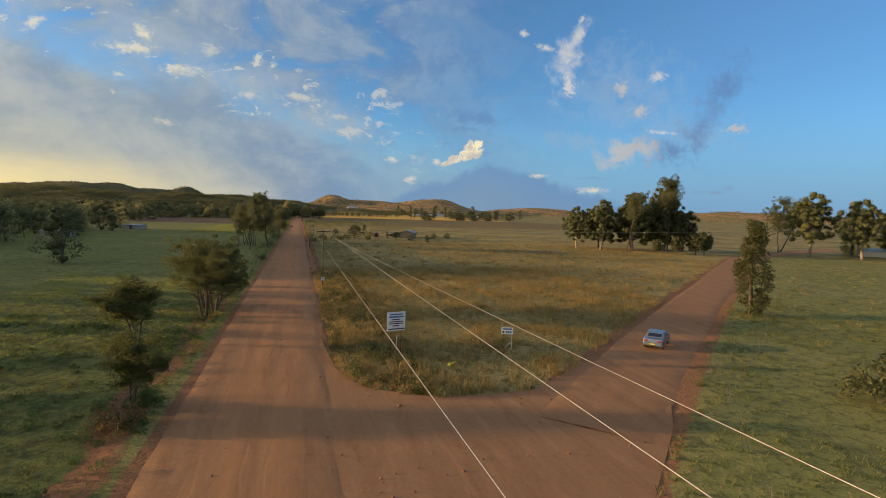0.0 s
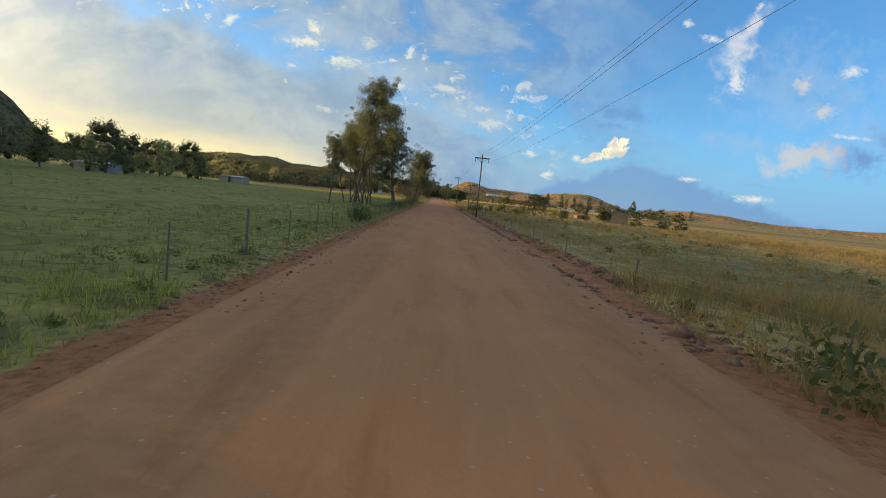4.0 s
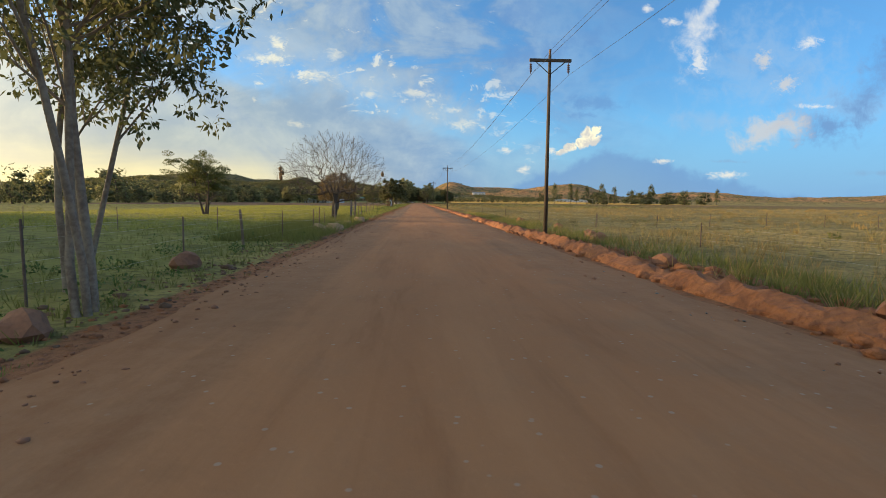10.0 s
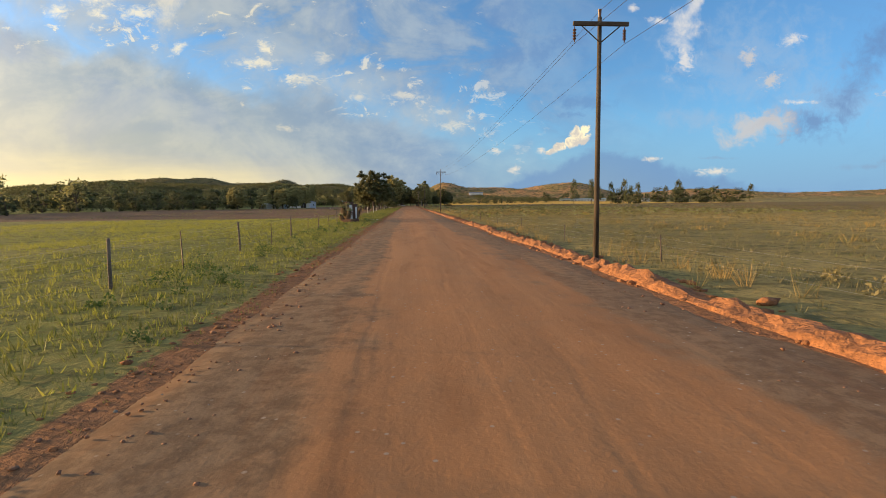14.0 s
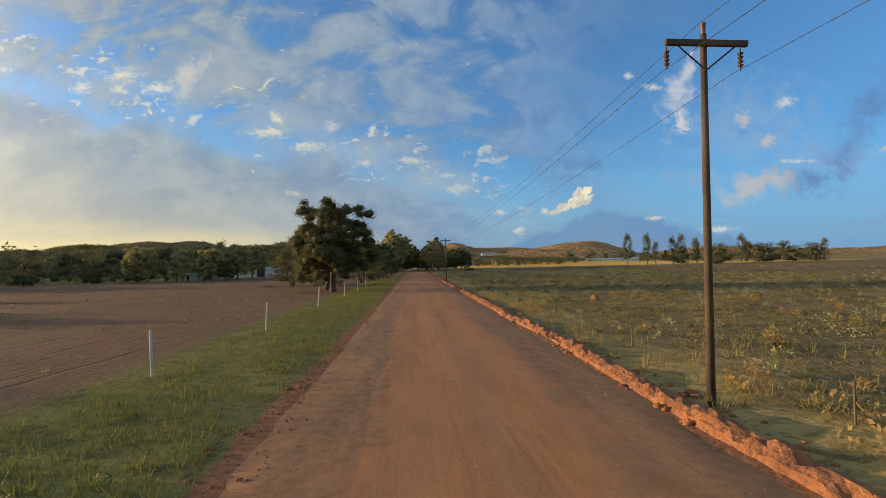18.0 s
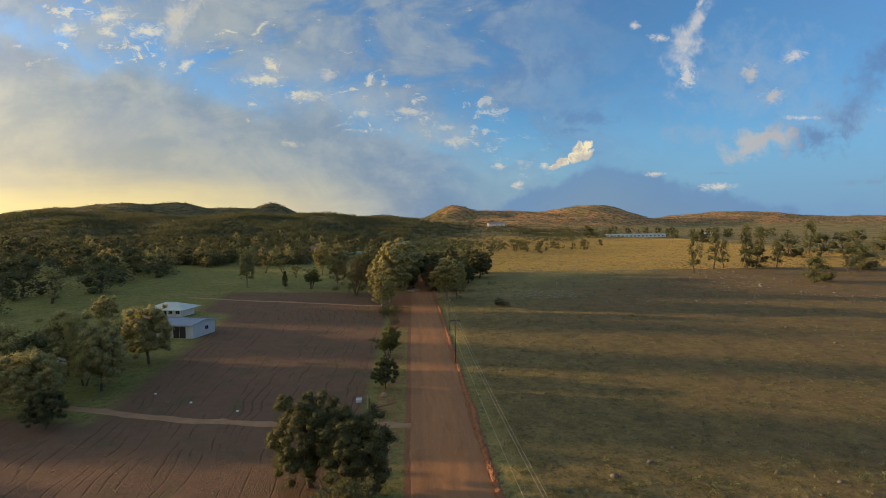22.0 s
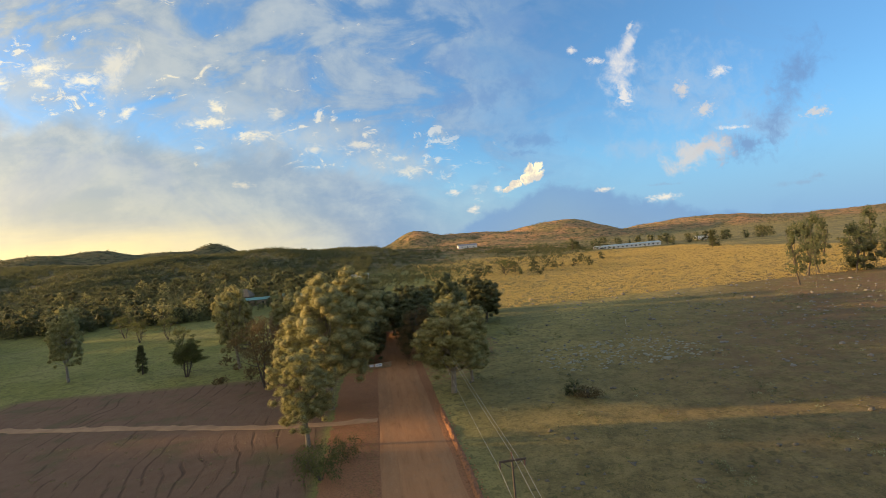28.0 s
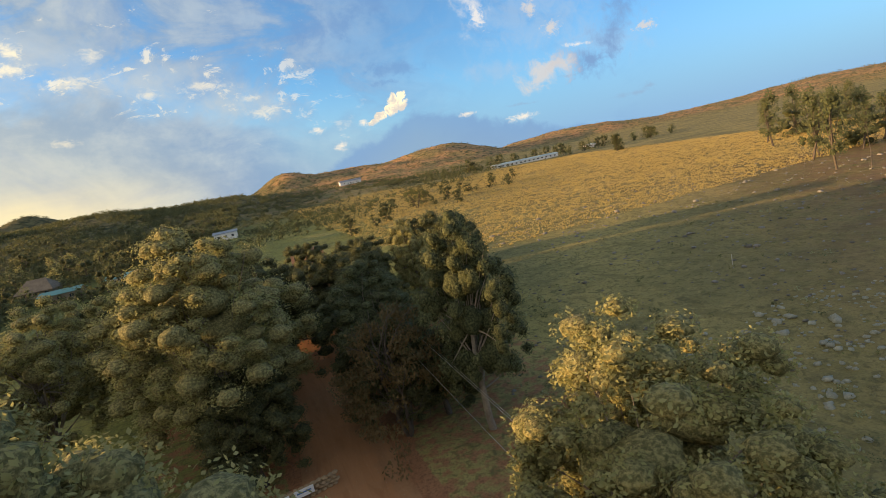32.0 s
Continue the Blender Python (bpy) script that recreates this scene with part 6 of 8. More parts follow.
# ---------------------------------------------------------------- fences
post_wood = mesh_of("post", *(lambda: (lambda t: (t.v, t.f))((lambda t: (t.add([Vector((0, 0, -0.3)), Vector((0.01, 0, 0.7)), Vector((-0.01, 0.01, 1.42)), Vector((-0.01, 0.01, 1.45))], [0.050, 0.047, 0.044, 0.005], 7), t)[1])(Tubes())))(), wood_post, True)
post_steel = mesh_of("post", *(lambda: (lambda t: (t.v, t.f))((lambda t: (t.add([Vector((0, 0, -0.3)), Vector((0, 0, 1.30)), Vector((0, 0, 1.31))], [0.024, 0.022, 0.002], 5), t)[1])(Tubes())))(), steel_post, True)
post_short = mesh_of("post", *(lambda: (lambda t: (t.v, t.f))((lambda t: (t.add([Vector((0, 0, -0.3)), Vector((0, 0, 0.95)), Vector((0, 0, 0.96))], [0.028, 0.024, 0.002], 5), t)[1])(Tubes())))(), steel_post, True)
post_white = mesh_of("post", *(lambda: (lambda t: (t.v, t.f))((lambda t: (t.add([Vector((0, 0, -0.3)), Vector((0.01, 0, 0.9)), Vector((0, 0, 1.62)), Vector((0, 0, 1.65))], [0.06, 0.055, 0.05, 0.004], 7), t)[1])(Tubes())))(), white_post, True)


def fence(line, step, kinds, label, wires_at=(0.35, 0.7, 1.05, 1.25), seed=0, scale=1.0):
    root = thing("fence", label, "fence")
    rng = np.random.default_rng(seed)
    t, last, n = Tubes(), None, 0
    for (ax, ay), (bx, by) in zip(line, line[1:]):
        k = max(1, round(math.hypot(bx - ax, by - ay) / step))
        for i in range(k):
            x = ax + (bx - ax) * i / k + rng.normal() * 0.06
            y = ay + (by - ay) * i / k + rng.normal() * 0.25
            z = float(land(x, y))
            ob = put("post", kinds[n % len(kinds)], root)
            ob.matrix_basis = pose(x, y, z, rng.normal() * 2.0, rng.normal() * 2.0, rng.uniform(0, 360)) @ Matrix.Diagonal((1, 1, scale * rng.uniform(0.92, 1.06), 1))
            n += 1
            here = Vector((x, y, z))
            if last is not None:
                for w in wires_at:
                    t.add([last + Vector((0, 0, w * scale)), (last + here) / 2 + Vector((0, 0, w * scale - 0.02)), here + Vector((0, 0, w * scale))], [0.0022] * 3, 3)
            last = here
    put("wire", t.mesh("wire", wire_steel), root, "thin fence wire strands")
    return root


FENCED = "wire stock fence with thin rusty steel posts along the verge"
fence([(-5.7, 152), (-5.8, 200), (-6.2, 247), (-6.6, 270), (-6.0, 299), (-6.3, 315)], 4.6, [post_steel, post_wood, post_steel, post_steel], FENCED, seed=1)
fence([(-6.2, 321.0), (-7.3, 347.4), (-7.65, 352.8), (-8.2, 364.8), (-8.8, 374.5), (-8.5, 421)], 5.4, [post_wood, post_steel, post_wood, post_steel], "wire stock fence with wooden and steel posts beside the green paddock", seed=2)
fence([(-8.4, 433), (-9.3, 450), (-9.6, 462)], 6.0, [post_wood], "wire fence with stout wooden posts at the tilled field", seed=3, scale=1.3)
fence([(-9.9, 478.1), (-9.4, 489.8), (-9.7, 507), (-9.2, 522), (-9.5, 580)], 14.0, [post_white], "fence of pale whitewashed posts along the tilled field", seed=4)
fence([(-8.8, 92), (-8.6, 112), (-8.2, 148)], 6.0, [post_steel], "sagging wire fence through the verge trees", seed=5)
fence([(7.0, 140), (7.0, 177), (6.9, 198), (7.3, 221)], 10.5, [post_short], "low wire fence with thin dark posts in dry grass", (0.3, 0.6, 0.85), 6)
fence([(7.7, 236), (9.1, 240), (11, 262), (10.5, 300)], 9.0, [post_short], "low wire fence with thin dark posts in dry grass", (0.3, 0.6, 0.85), 7)
fence([(12.4, 307), (10.0, 330), (8.2, 357), (8.0, 400), (8.2, 470), (8.4, 560), (8.4, 690)], 11.0, [post_short], "low wire fence with thin dark posts at the pasture edge", (0.3, 0.6, 0.85), 8)
fence([(12.4, 307), (40, 310), (90, 316)], 5.0, [post_short], "wire fence running away across the pasture", (0.3, 0.6, 0.85), 9)
fence([(22, 69), (30.4, 79.5), (48, 92.8), (70, 111), (104, 141)], 7.0, [post_steel], "rusty wire fence beside the side road", (0.4, 0.8, 1.2), 10)
fence([(-5.7, 300), (-40, 304), (-110, 312)], 5.5, [post_steel], "wire fence dividing the green paddocks", (0.3, 0.6, 0.85), 11)


def field_gate(x0, y0, x1, y1, h, label):
    """A wire-filled metal farm gate between two posts."""
    root = thing("farm_gate", label, "gate", (x0, y0, float(land(x0, y0))), math.degrees(math.atan2(y1 - y0, x1 - x0)))
    ln = math.hypot(x1 - x0, y1 - y0)
    for x in (-0.1, ln + 0.1):
        part("post", rod((x, 0, -0.4), (x, 0, h + 0.5), 0.09, 0.08, 9), wood_post, root, smooth=True)
    bm = bmesh.new()
    for z in (0.18, h):
        rod((0.05, 0, z), (ln - 0.05, 0, z), 0.025, 0.025, 7, bm)
    for x in (0.05, ln - 0.05):
        rod((x, 0, 0.18), (x, 0, h), 0.025, 0.025, 7, bm)
    part("gate_frame", bm, dark_metal, root)
    part("brace", rod((0.05, 0, 0.18), (ln / 2, 0, h), 0.018, 0.018, 6), dark_metal, root)
    part("brace", rod((ln / 2, 0, h), (ln - 0.05, 0, 0.18), 0.018, 0.018, 6), dark_metal, root)
    t = Tubes()
    for i in range(5):
        z = 0.3 + i * (h - 0.35) / 5
        t.add([Vector((0.05, 0, z)), Vector((ln / 2, 0, z - 0.01)), Vector((ln - 0.05, 0, z))], [0.006] * 3, 3)
    put("wire", t.mesh("wire", wire_steel), root)
    return root


field_gate(-5.95, 316.4, -6.1, 320.2, 1.25, "wire-filled metal farm gate hung between wooden posts")
gate = field_gate(7.6, 223.0, 9.0, 232.3, 1.0, "low double farm gate with a small white plate")
part("plate", box((0.55, 0.015, 0.22), (2.2, -0.04, 0.85), 0.004), sign_white, gate, "small white plate")


# ---------------------------------------------------------------- signs at the junction
def notice():
    root = thing("notice_board", "white painted notice board on two thin posts in tall grass", "sign", (10.5, 93.35, float(land(10.5, 93.35)) - 0.85), 12)
    for x in (-0.45, 0.45):
        part("post", rod((x, 0.05, -0.4), (x, 0.05, 4.2), 0.04, 0.04, 8), steel_post, root)
    board = part("board", box((1.60, 0.04, 1.55), (0, 0, 4.05), 0.01), sign_white, root)
    for i, (w, h, z, c) in enumerate(((1.1, 0.10, 4.62, sign_blue), (1.3, 0.13, 4.42, sign_blue), (0.7, 0.10, 4.20, sign_dark), (1.2, 0.08, 4.02, sign_dark), (1.25, 0.08, 3.86, sign_dark), (0.55, 0.09, 3.68, sign_dark), (1.45, 0.10, 3.42, sign_dark))):
        part("text_bar", box((w, 0.012, h), (-0.05 if i in (2, 5) else 0, -0.024, z), 0.003), c, board)
    post = thing("marker_post", "short pale wooden post leaning in the grass", "post", (11.0, 95.9, float(land(11.0, 95.9))))
    part("post", rod((0, 0, -0.3), (0.05, 0, 1.4), 0.05, 0.045, 8), white_post, post)


def small_sign():
    root = thing("road_sign", "small white sign with blue marks on braced pale posts", "sign", (20.9, 94.8, float(land(20.9, 94.8)) - 0.55), -20)
    part("post", rod((0.5, 0.04, -0.3), (0.42, 0.04, 2.2), 0.05, 0.045, 8), white_post, root)
    part("brace", rod((-0.9, 0.04, 0.0), (0.45, 0.04, 1.3), 0.04, 0.035, 8), white_post, root)
    part("post", rod((-0.3, 0.04, -0.3), (-0.3, 0.04, 2.2), 0.03, 0.03, 8), steel_post, root)
    board = part("board", box((1.05, 0.03, 0.62), (0.05, 0, 2.3), 0.008), sign_white, root)
    for w, h, x, z, c in ((0.85, 0.13, 0.05, 2.48, sign_blue), (0.16, 0.2, -0.3, 2.2, sign_dark), (0.14, 0.2, 0.0, 2.2, sign_blue), (0.14, 0.2, 0.18, 2.2, sign_blue), (0.14, 0.2, 0.36, 2.2, sign_blue)):
        part("text_bar", box((w, 0.012, h), (x, -0.02, z), 0.003), c, board)
    low = thing("marker_board", "low yellow marker board lying in the verge grass", "sign", (14.7, 91.1, float(land(14.7, 91.1)) + 0.12), 25)
    part("board", box((0.75, 0.25, 0.32), (0, 0, 0), 0.02, (30, 0, 0)), sign_yellow, low)


notice()
small_sign()


# ---------------------------------------------------------------- car on the side road
def car(x, y, rz):
    """A small sedan: x along its length."""
    root = thing("car", "silver-blue sedan driving away on the dusty side road", "car", (x, y, 0.10), rz)
    side = [(-2.15, 0.42), (-2.2, 0.72), (-2.08, 0.98), (-1.45, 1.02), (-0.85, 1.42), (0.45, 1.44), (1.05, 1.02), (1.95, 0.88), (2.18, 0.66), (2.15, 0.36), (-2.0, 0.30)]
    verts, faces, n = [], [], len(side)
    for yy, k in ((-0.84, 1), (-0.70, 2), (0.70, 2), (0.84, 1)):
        for px, pz in side:
            tuck = 0.13 if pz > 1.05 else 0.0
            w = yy * (1 - tuck) if k == 1 else yy * (1 - tuck * 0.6)
            verts.append((px * (0.985 if k == 1 else 1.0), w, pz - (0.03 if k == 1 and pz > 0.9 else 0)))
    for r in range(3):
        for i in range(n):
            a, b = r * n + i, r * n + (i + 1) % n
            faces.append((a, b, b + n, a + n))
    faces += [tuple(range(n))[::-1], tuple(range(3 * n, 4 * n))]
    body = put("body", mesh_of("body", verts, faces, car_paint), root)
    part("rear_window", box((0.05, 1.16, 0.42), (-1.17, 0, 1.21), 0.02, (0, 56, 0)), car_glass, body)
    part("windscreen", box((0.05, 1.16, 0.46), (0.78, 0, 1.22), 0.02, (0, -54, 0)), car_glass, body)
    for s in (-1, 1):
        part("side_window", box((0.78, 0.02, 0.27), (-0.40, s * 0.735, 1.21), 0.02, (s * -9, 0, 0)), car_glass, body)
        part("side_window", box((0.62, 0.02, 0.27), (0.36, s * 0.735, 1.21), 0.02, (s * -9, 0, 0)), car_glass, body)
        part("tail_lamp", box((0.06, 0.34, 0.14), (-2.16, s * 0.60, 0.82), 0.02), lamp_red, body)
        part("headlamp", box((0.06, 0.34, 0.14), (2.10, s * 0.58, 0.74), 0.02), sign_white, body)
        part("mirror", box((0.10, 0.16, 0.12), (0.72, s * 0.92, 1.06), 0.03), car_paint, body)
    part("rear_bumper", box((0.14, 1.66, 0.22), (-2.18, 0, 0.52), 0.05), car_paint, body)
    part("front_bumper", box((0.14, 1.66, 0.22), (2.16, 0, 0.48), 0.05), car_paint, body)
    part("plate", box((0.02, 0.5, 0.12), (-2.26, 0, 0.55), 0.004), sign_yellow, body)
    for wx in (-1.32, 1.33):
        for s in (-1, 1):
            wheel = part("wheel", rod((wx, s * 0.66, 0.31), (wx, s * 0.85, 0.31), 0.31, 0.31, 20), rubber, root)
            part("rim", rod((wx, s * 0.84, 0.31), (wx, s * 0.865, 0.31), 0.19, 0.17, 14), chrome, wheel)


car(36.0, 93.6, math.degrees(math.atan2(BR_DIR.y, BR_DIR.x)))


# ---------------------------------------------------------------- gateway with white panels
def gate_panel(x, y, rz, width, panels, h, label):
    root = thing("gate_wall", label, "gate wall", (x, y, float(land(x, y))), rz, "gateway walls")
    part("wall", box((width, 0.42, h), (0, 0, h / 2 - 0.1), 0.02), brown_brick, root)
    part("coping", box((width + 0.10, 0.50, 0.12), (0, 0, h - 0.06), 0.02), brown_brick, root)
    for px, w in panels:
        part("panel", box((w, 0.05, h * 0.70), (px, -0.215, h * 0.48), 0.008), panel_white, root, "white plastered panel")
    return root


gate_panel(-8.15, 424.6, 62, 1.25, [(0.05, 0.62)], 2.45, "dark brown brick gate wall with a white plaster panel")
gate_panel(-8.75, 430.2, 50, 1.2, [(0.0, 0.78)], 2.25, "dark brown brick gate wall with a white plaster panel")
gate_panel(-8.15, 431.2, 75, 1.0, [(0.0, 0.50)], 2.25, "dark brown brick gate wall with a white plaster panel")


def bar_gate():
    root = thing("bar_gate", "open iron bar gate standing between the gate walls", "gate", (-8.6, 426.2, float(land(-8.6, 426.2))), 84)
    bm = bmesh.new()
    for z in (0.15, 1.15):
        rod((0, 0, z), (3.2, 0, z), 0.022, 0.022, 6, bm)
    for x in (0, 3.2):
        rod((x, 0, 0.05), (x, 0, 1.75 if x else 1.45), 0.03, 0.03, 7, bm)
    part("gate_frame", bm, dark_metal, root)
    for i in range(1, 18):
        x = i * 3.2 / 18
        part("bar", rod((x, 0, 0.15), (x, 0, 1.15 + 0.45 * abs(x / 1.6 - 1) ** 2), 0.011, 0.011, 5), dark_metal, root)


bar_gate()
tagged(part("kerb", box((3.4, 0.12, 0.10), (-6.6, 430.9, 0.08), 0.01, (0, 0, 4)), panel_white, None), "low pale concrete kerb in front of the gate wall", "kerb")


def planter():
    root = thing("planter", "low dark stone planter in front of the gate wall", "planter", (-7.75, 422.3, float(land(-7.75, 422.3))), 60)
    part("front_wall", box((1.35, 0.3, 0.46), (0.2, -0.5, 0.14), 0.03), brown_brick, root)
    part("side_wall", box((0.3, 1.2, 0.42), (-0.4, 0.2, 0.14), 0.03), brown_brick, root)
    part("soil", box((1.2, 0.9, 0.2), (0.22, 0.15, 0.26), 0.03), red_bank, root)


planter()


def yucca(x, y, h, seed, heads):
    """Stout trunks with dead skirts and rosettes of spikes."""
    rng = np.random.default_rng(seed)
    root = thing("yucca", "old yucca with a shaggy dry skirt and spiky grey-green heads", "plant", (x, y, float(land(x, y))), 0, "gateway yuccas")
    tr = Tubes()
    spikes, skirt = [], []
    for k in range(heads):
        top = Vector((rng.normal() * 0.35, rng.normal() * 0.35, h * rng.uniform(0.55, 1.0)))
        tr.add([Vector((rng.normal() * 0.1, rng.normal() * 0.1, -0.2)), top * 0.5 + Vector((0.05, 0, 0)), top], [0.16, 0.13, 0.11], 7)
        for i in range(70):
            d = rng.normal(size=3)
            d[2] = abs(d[2]) * 0.8 - 0.15
            d /= np.linalg.norm(d)
            s = np.cross(d, rng.normal(size=3))
            s /= np.linalg.norm(s)
            p, ln = np.array(top), rng.uniform(0.32, 0.58)
            spikes += [p - s * 0.03, p + s * 0.03, p + d * ln + s * 0.004, p + d * ln - s * 0.004]
        for i in range(150):
            a, z = rng.uniform(0, 6.28), rng.uniform(0.12, 1.0)
            o = np.array([math.cos(a), math.sin(a), 0])
            p = np.array(top) * z + o * 0.12
            q = p + o * 0.22 + np.array([0, 0, -0.45])
            s = np.array([-o[1], o[0], 0]) * 0.03
            skirt += [p - s, p + s, q + s * 0.3, q - s * 0.3]
    put("stem", tr.mesh("stem", bark_dark), root)
    put("foliage", quads("foliage", np.array(spikes), leaf_aloe), root, "grey-green sword-shaped leaves")
    put("dry_skirt", quads("dry_skirt", np.array(skirt), dead_straw), root, "dry straw-coloured skirt of dead leaves")


yucca(-8.5, 423.2, 1.5, 1, 3)
yucca(-8.3, 423.9, 2.3, 2, 4)
yucca(-8.0, 432.4, 2.0, 4, 3)
yucca(12.9, 261, 2.0, 5, 5)


# ---------------------------------------------------------------- buildings
def ridged(w, d, h, pitch, wall, roof, root, over=0.35, thick=0.10):
    """Walls and a double-pitched roof; the ridge runs along y."""
    top = h + w / 2 * math.tan(radians(pitch))
    verts = [(-w / 2, -d / 2, -0.3), (w / 2, -d / 2, -0.3), (w / 2, -d / 2, h), (0, -d / 2, top), (-w / 2, -d / 2, h)]
    verts += [(x, d / 2, z) for x, _, z in verts]
    faces = [(0, 1, 2, 3, 4), (9, 8, 7, 6, 5), (1, 6, 7, 2), (5, 0, 4, 9), (2, 7, 8, 3), (3, 8, 9, 4)]
    put("wall", mesh_of("wall", verts, faces, wall), root)
    sl = (w / 2 + over) / math.cos(radians(pitch))
    for s in (-1, 1):
        part("roof", box((sl, d + 2 * over, thick), (s * (w / 2 + over) / 2, 0, top + 0.06 - (w / 2 + over) / 2 * math.tan(radians(pitch))), 0.01, (0, s * pitch, 0)), roof, root)
    return top


def opening(root, name, size, at, material, frame_mat=None):
    ob = part(name, box(size, at, 0.01), material, root)
    if frame_mat:
        along_x = size[0] > size[1]
        n = size[0] if along_x else size[1]
        for z in (at[2] - size[2] / 2, at[2] + size[2] / 2):
            part("frame", box((n + 0.1, size[1] + 0.04, 0.07) if along_x else (size[0] + 0.04, n + 0.1, 0.07), (at[0], at[1], z), 0.01), frame_mat, ob)
        part("frame", box((0.05, size[1] + 0.03, size[2]) if along_x else (size[0] + 0.03, 0.05, size[2]), at, 0.006), frame_mat, ob)
    return ob


HOUSE = (52.3, 288.0)


def small_house():
    root = thing("house", "small plastered house with a shallow tin roof among bushes", "house", (HOUSE[0], HOUSE[1], float(land(*HOUSE))), -19)
    ridged(6.4, 11.8, 2.45, 17, plaster_tan, roof_tin, root)
    opening(root, "door", (0.06, 0.9, 2.0), (-3.22, 0.6, 1.0), shade_in, plaster_grey)
    for y in (-3.9, -1.6, 2.6, 4.4):
        opening(root, "window", (0.06, 1.2, 1.0), (-3.22, y, 1.45), car_glass, white_post)
    part("chimney", box((0.35, 0.35, 0.8), (-1.2, 1.6, 3.5), 0.02), plaster_grey, root)
    hut = thing("outbuilding", "tiny brick outbuilding near the house", "shed", (37, 288, float(land(37, 288))))
    ridged(2.4, 2.4, 2.0, 8, stone_red, roof_tin, hut, 0.2)
    opening(hut, "door", (0.8, 0.06, 1.7), (0, -1.22, 0.85), shade_in)
    store = thing("outbuilding", "low red brick ruin at the pasture edge", "shed", (46, 300, float(land(46, 300))))
    ridged(4.0, 3.4, 1.0, 5, stone_red, roof_tin, store, 0.15)
    opening(store, "door", (0.8, 0.06, 0.9), (0, -1.72, 0.45), shade_in)


small_house()


def hip_roof(w, d, h, rise, over, material, root):
    """A hipped sheet roof with a fascia; the ridge runs along y."""
    x, y, r = w / 2 + over, d / 2 + over, max(0.2, d / 2 - w / 2)
    bm = bmesh.new()
    top = [bm.verts.new(p) for p in ((-x, -y, h), (x, -y, h), (x, y, h), (-x, y, h), (0, -r, h + rise), (0, r, h + rise))]
    low = [bm.verts.new((p.co.x, p.co.y, h - 0.16)) for p in top[:4]]
    for f in ((0, 1, 4), (1, 2, 5, 4), (2, 3, 5), (3, 0, 4, 5)):
        bm.faces.new([top[i] for i in f])
    for i in range(4):
        bm.faces.new([low[i], low[(i + 1) % 4], top[(i + 1) % 4], top[i]])
    bm.faces.new(low[::-1])
    part("roof", bm, material, root)
    part("ridge_cap", rod((0, -r, h + rise + 0.03), (0, r, h + rise + 0.03), 0.09, 0.09, 6), material, root)


def roof_ribs(w, d, h, pitch, material, root, step=1.1):
    """Raised seams of the roof sheets, from eaves to ridge."""
    top = h + w / 2 * math.tan(radians(pitch)) + 0.12
    for i in range(int(d / step) + 1):
        y = -d / 2 + i * step
        for k in (-1, 1):
            part("roof_seam", rod((0, y, top), (k * (w / 2 + 0.25), y, top - (w / 2 + 0.25) * math.tan(radians(pitch))), 0.045, 0.045, 4), material, root)


def farm_shed():
    root = thing("farm_shed", "long pale farm shed with a blue-grey roof and open bay", "shed", (-67.0, 676.5, float(land(-67.0, 676.5))), 74)
    ridged(8.6, 19.0, 3.4, 9, wall_shed, roof_blue, root, 0.3)
    roof_ribs(8.6, 19.0, 3.4, 9, roof_blue, root)
    opening(root, "bay", (0.10, 3.6, 3.0), (-4.30, -5.6, 1.5), shade_in, wall_shed)
    for y in (-2.4, 1.6, 5.6):
        opening(root, "window", (0.08, 0.9, 1.4), (-4.31, y, 1.9), car_glass, white_post)
    opening(root, "window", (1.2, 0.08, 1.0), (1.0, -9.51, 1.9), car_glass, white_post)
    part("gutter", rod((-4.66, -9.6, 3.32), (-4.66, 9.6, 3.32), 0.07, 0.07, 6), white_post, root)
    house = thing("farmhouse", "low farmhouse with a pale green hipped roof and verandah", "house", (-79.5, 703.5, float(land(-79.5, 703.5))), 80)
    part("wall", box((6.6, 11.0, 2.5), (0, 0, 1.15), 0.04), panel_white, house)
    hip_roof(6.6, 11.0, 2.4, 1.7, 1.4, roof_pale, house)
    for y in (-4.2, -1.7, 1.7, 4.2):
        opening(house, "window", (0.08, 1.2, 1.1), (-3.32, y, 1.5), car_glass, white_post)
    opening(house, "door", (0.08, 0.9, 2.0), (-3.32, 0.0, 1.0), shade_in, white_post)
    for y in (-6.4, -4.3, -2.1, 0.0, 2.1, 4.3, 6.4):
        part("verandah_post", rod((-4.55, y, -0.2), (-4.55, y, 2.35), 0.07, 0.07, 8), white_post, house)
    part("verandah_floor", box((1.4, 13.4, 0.14), (-4.02, 0, 0.10), 0.02), plaster_grey, house)
    low = thing("outbuilding", "low outbuilding with a blue-grey roof beneath the trees", "shed", (-74, 652, float(land(-74, 652))), 78)
    ridged(6.5, 12.0, 2.6, 8, wall_shed, roof_blue, low, 0.3)
    opening(low, "door", (0.08, 1.0, 2.0), (-3.27, 0, 1.0), shade_in)
    tank = thing("outbuilding", "small white store shed beside the yard", "shed", (-77, 640, float(land(-77, 640))), 70)
    ridged(3.5, 5.0, 2.2, 8, wall_shed, roof_pale, tank, 0.2)
    opening(tank, "door", (0.08, 0.9, 1.8), (-1.77, 0, 0.9), shade_in)


farm_shed()


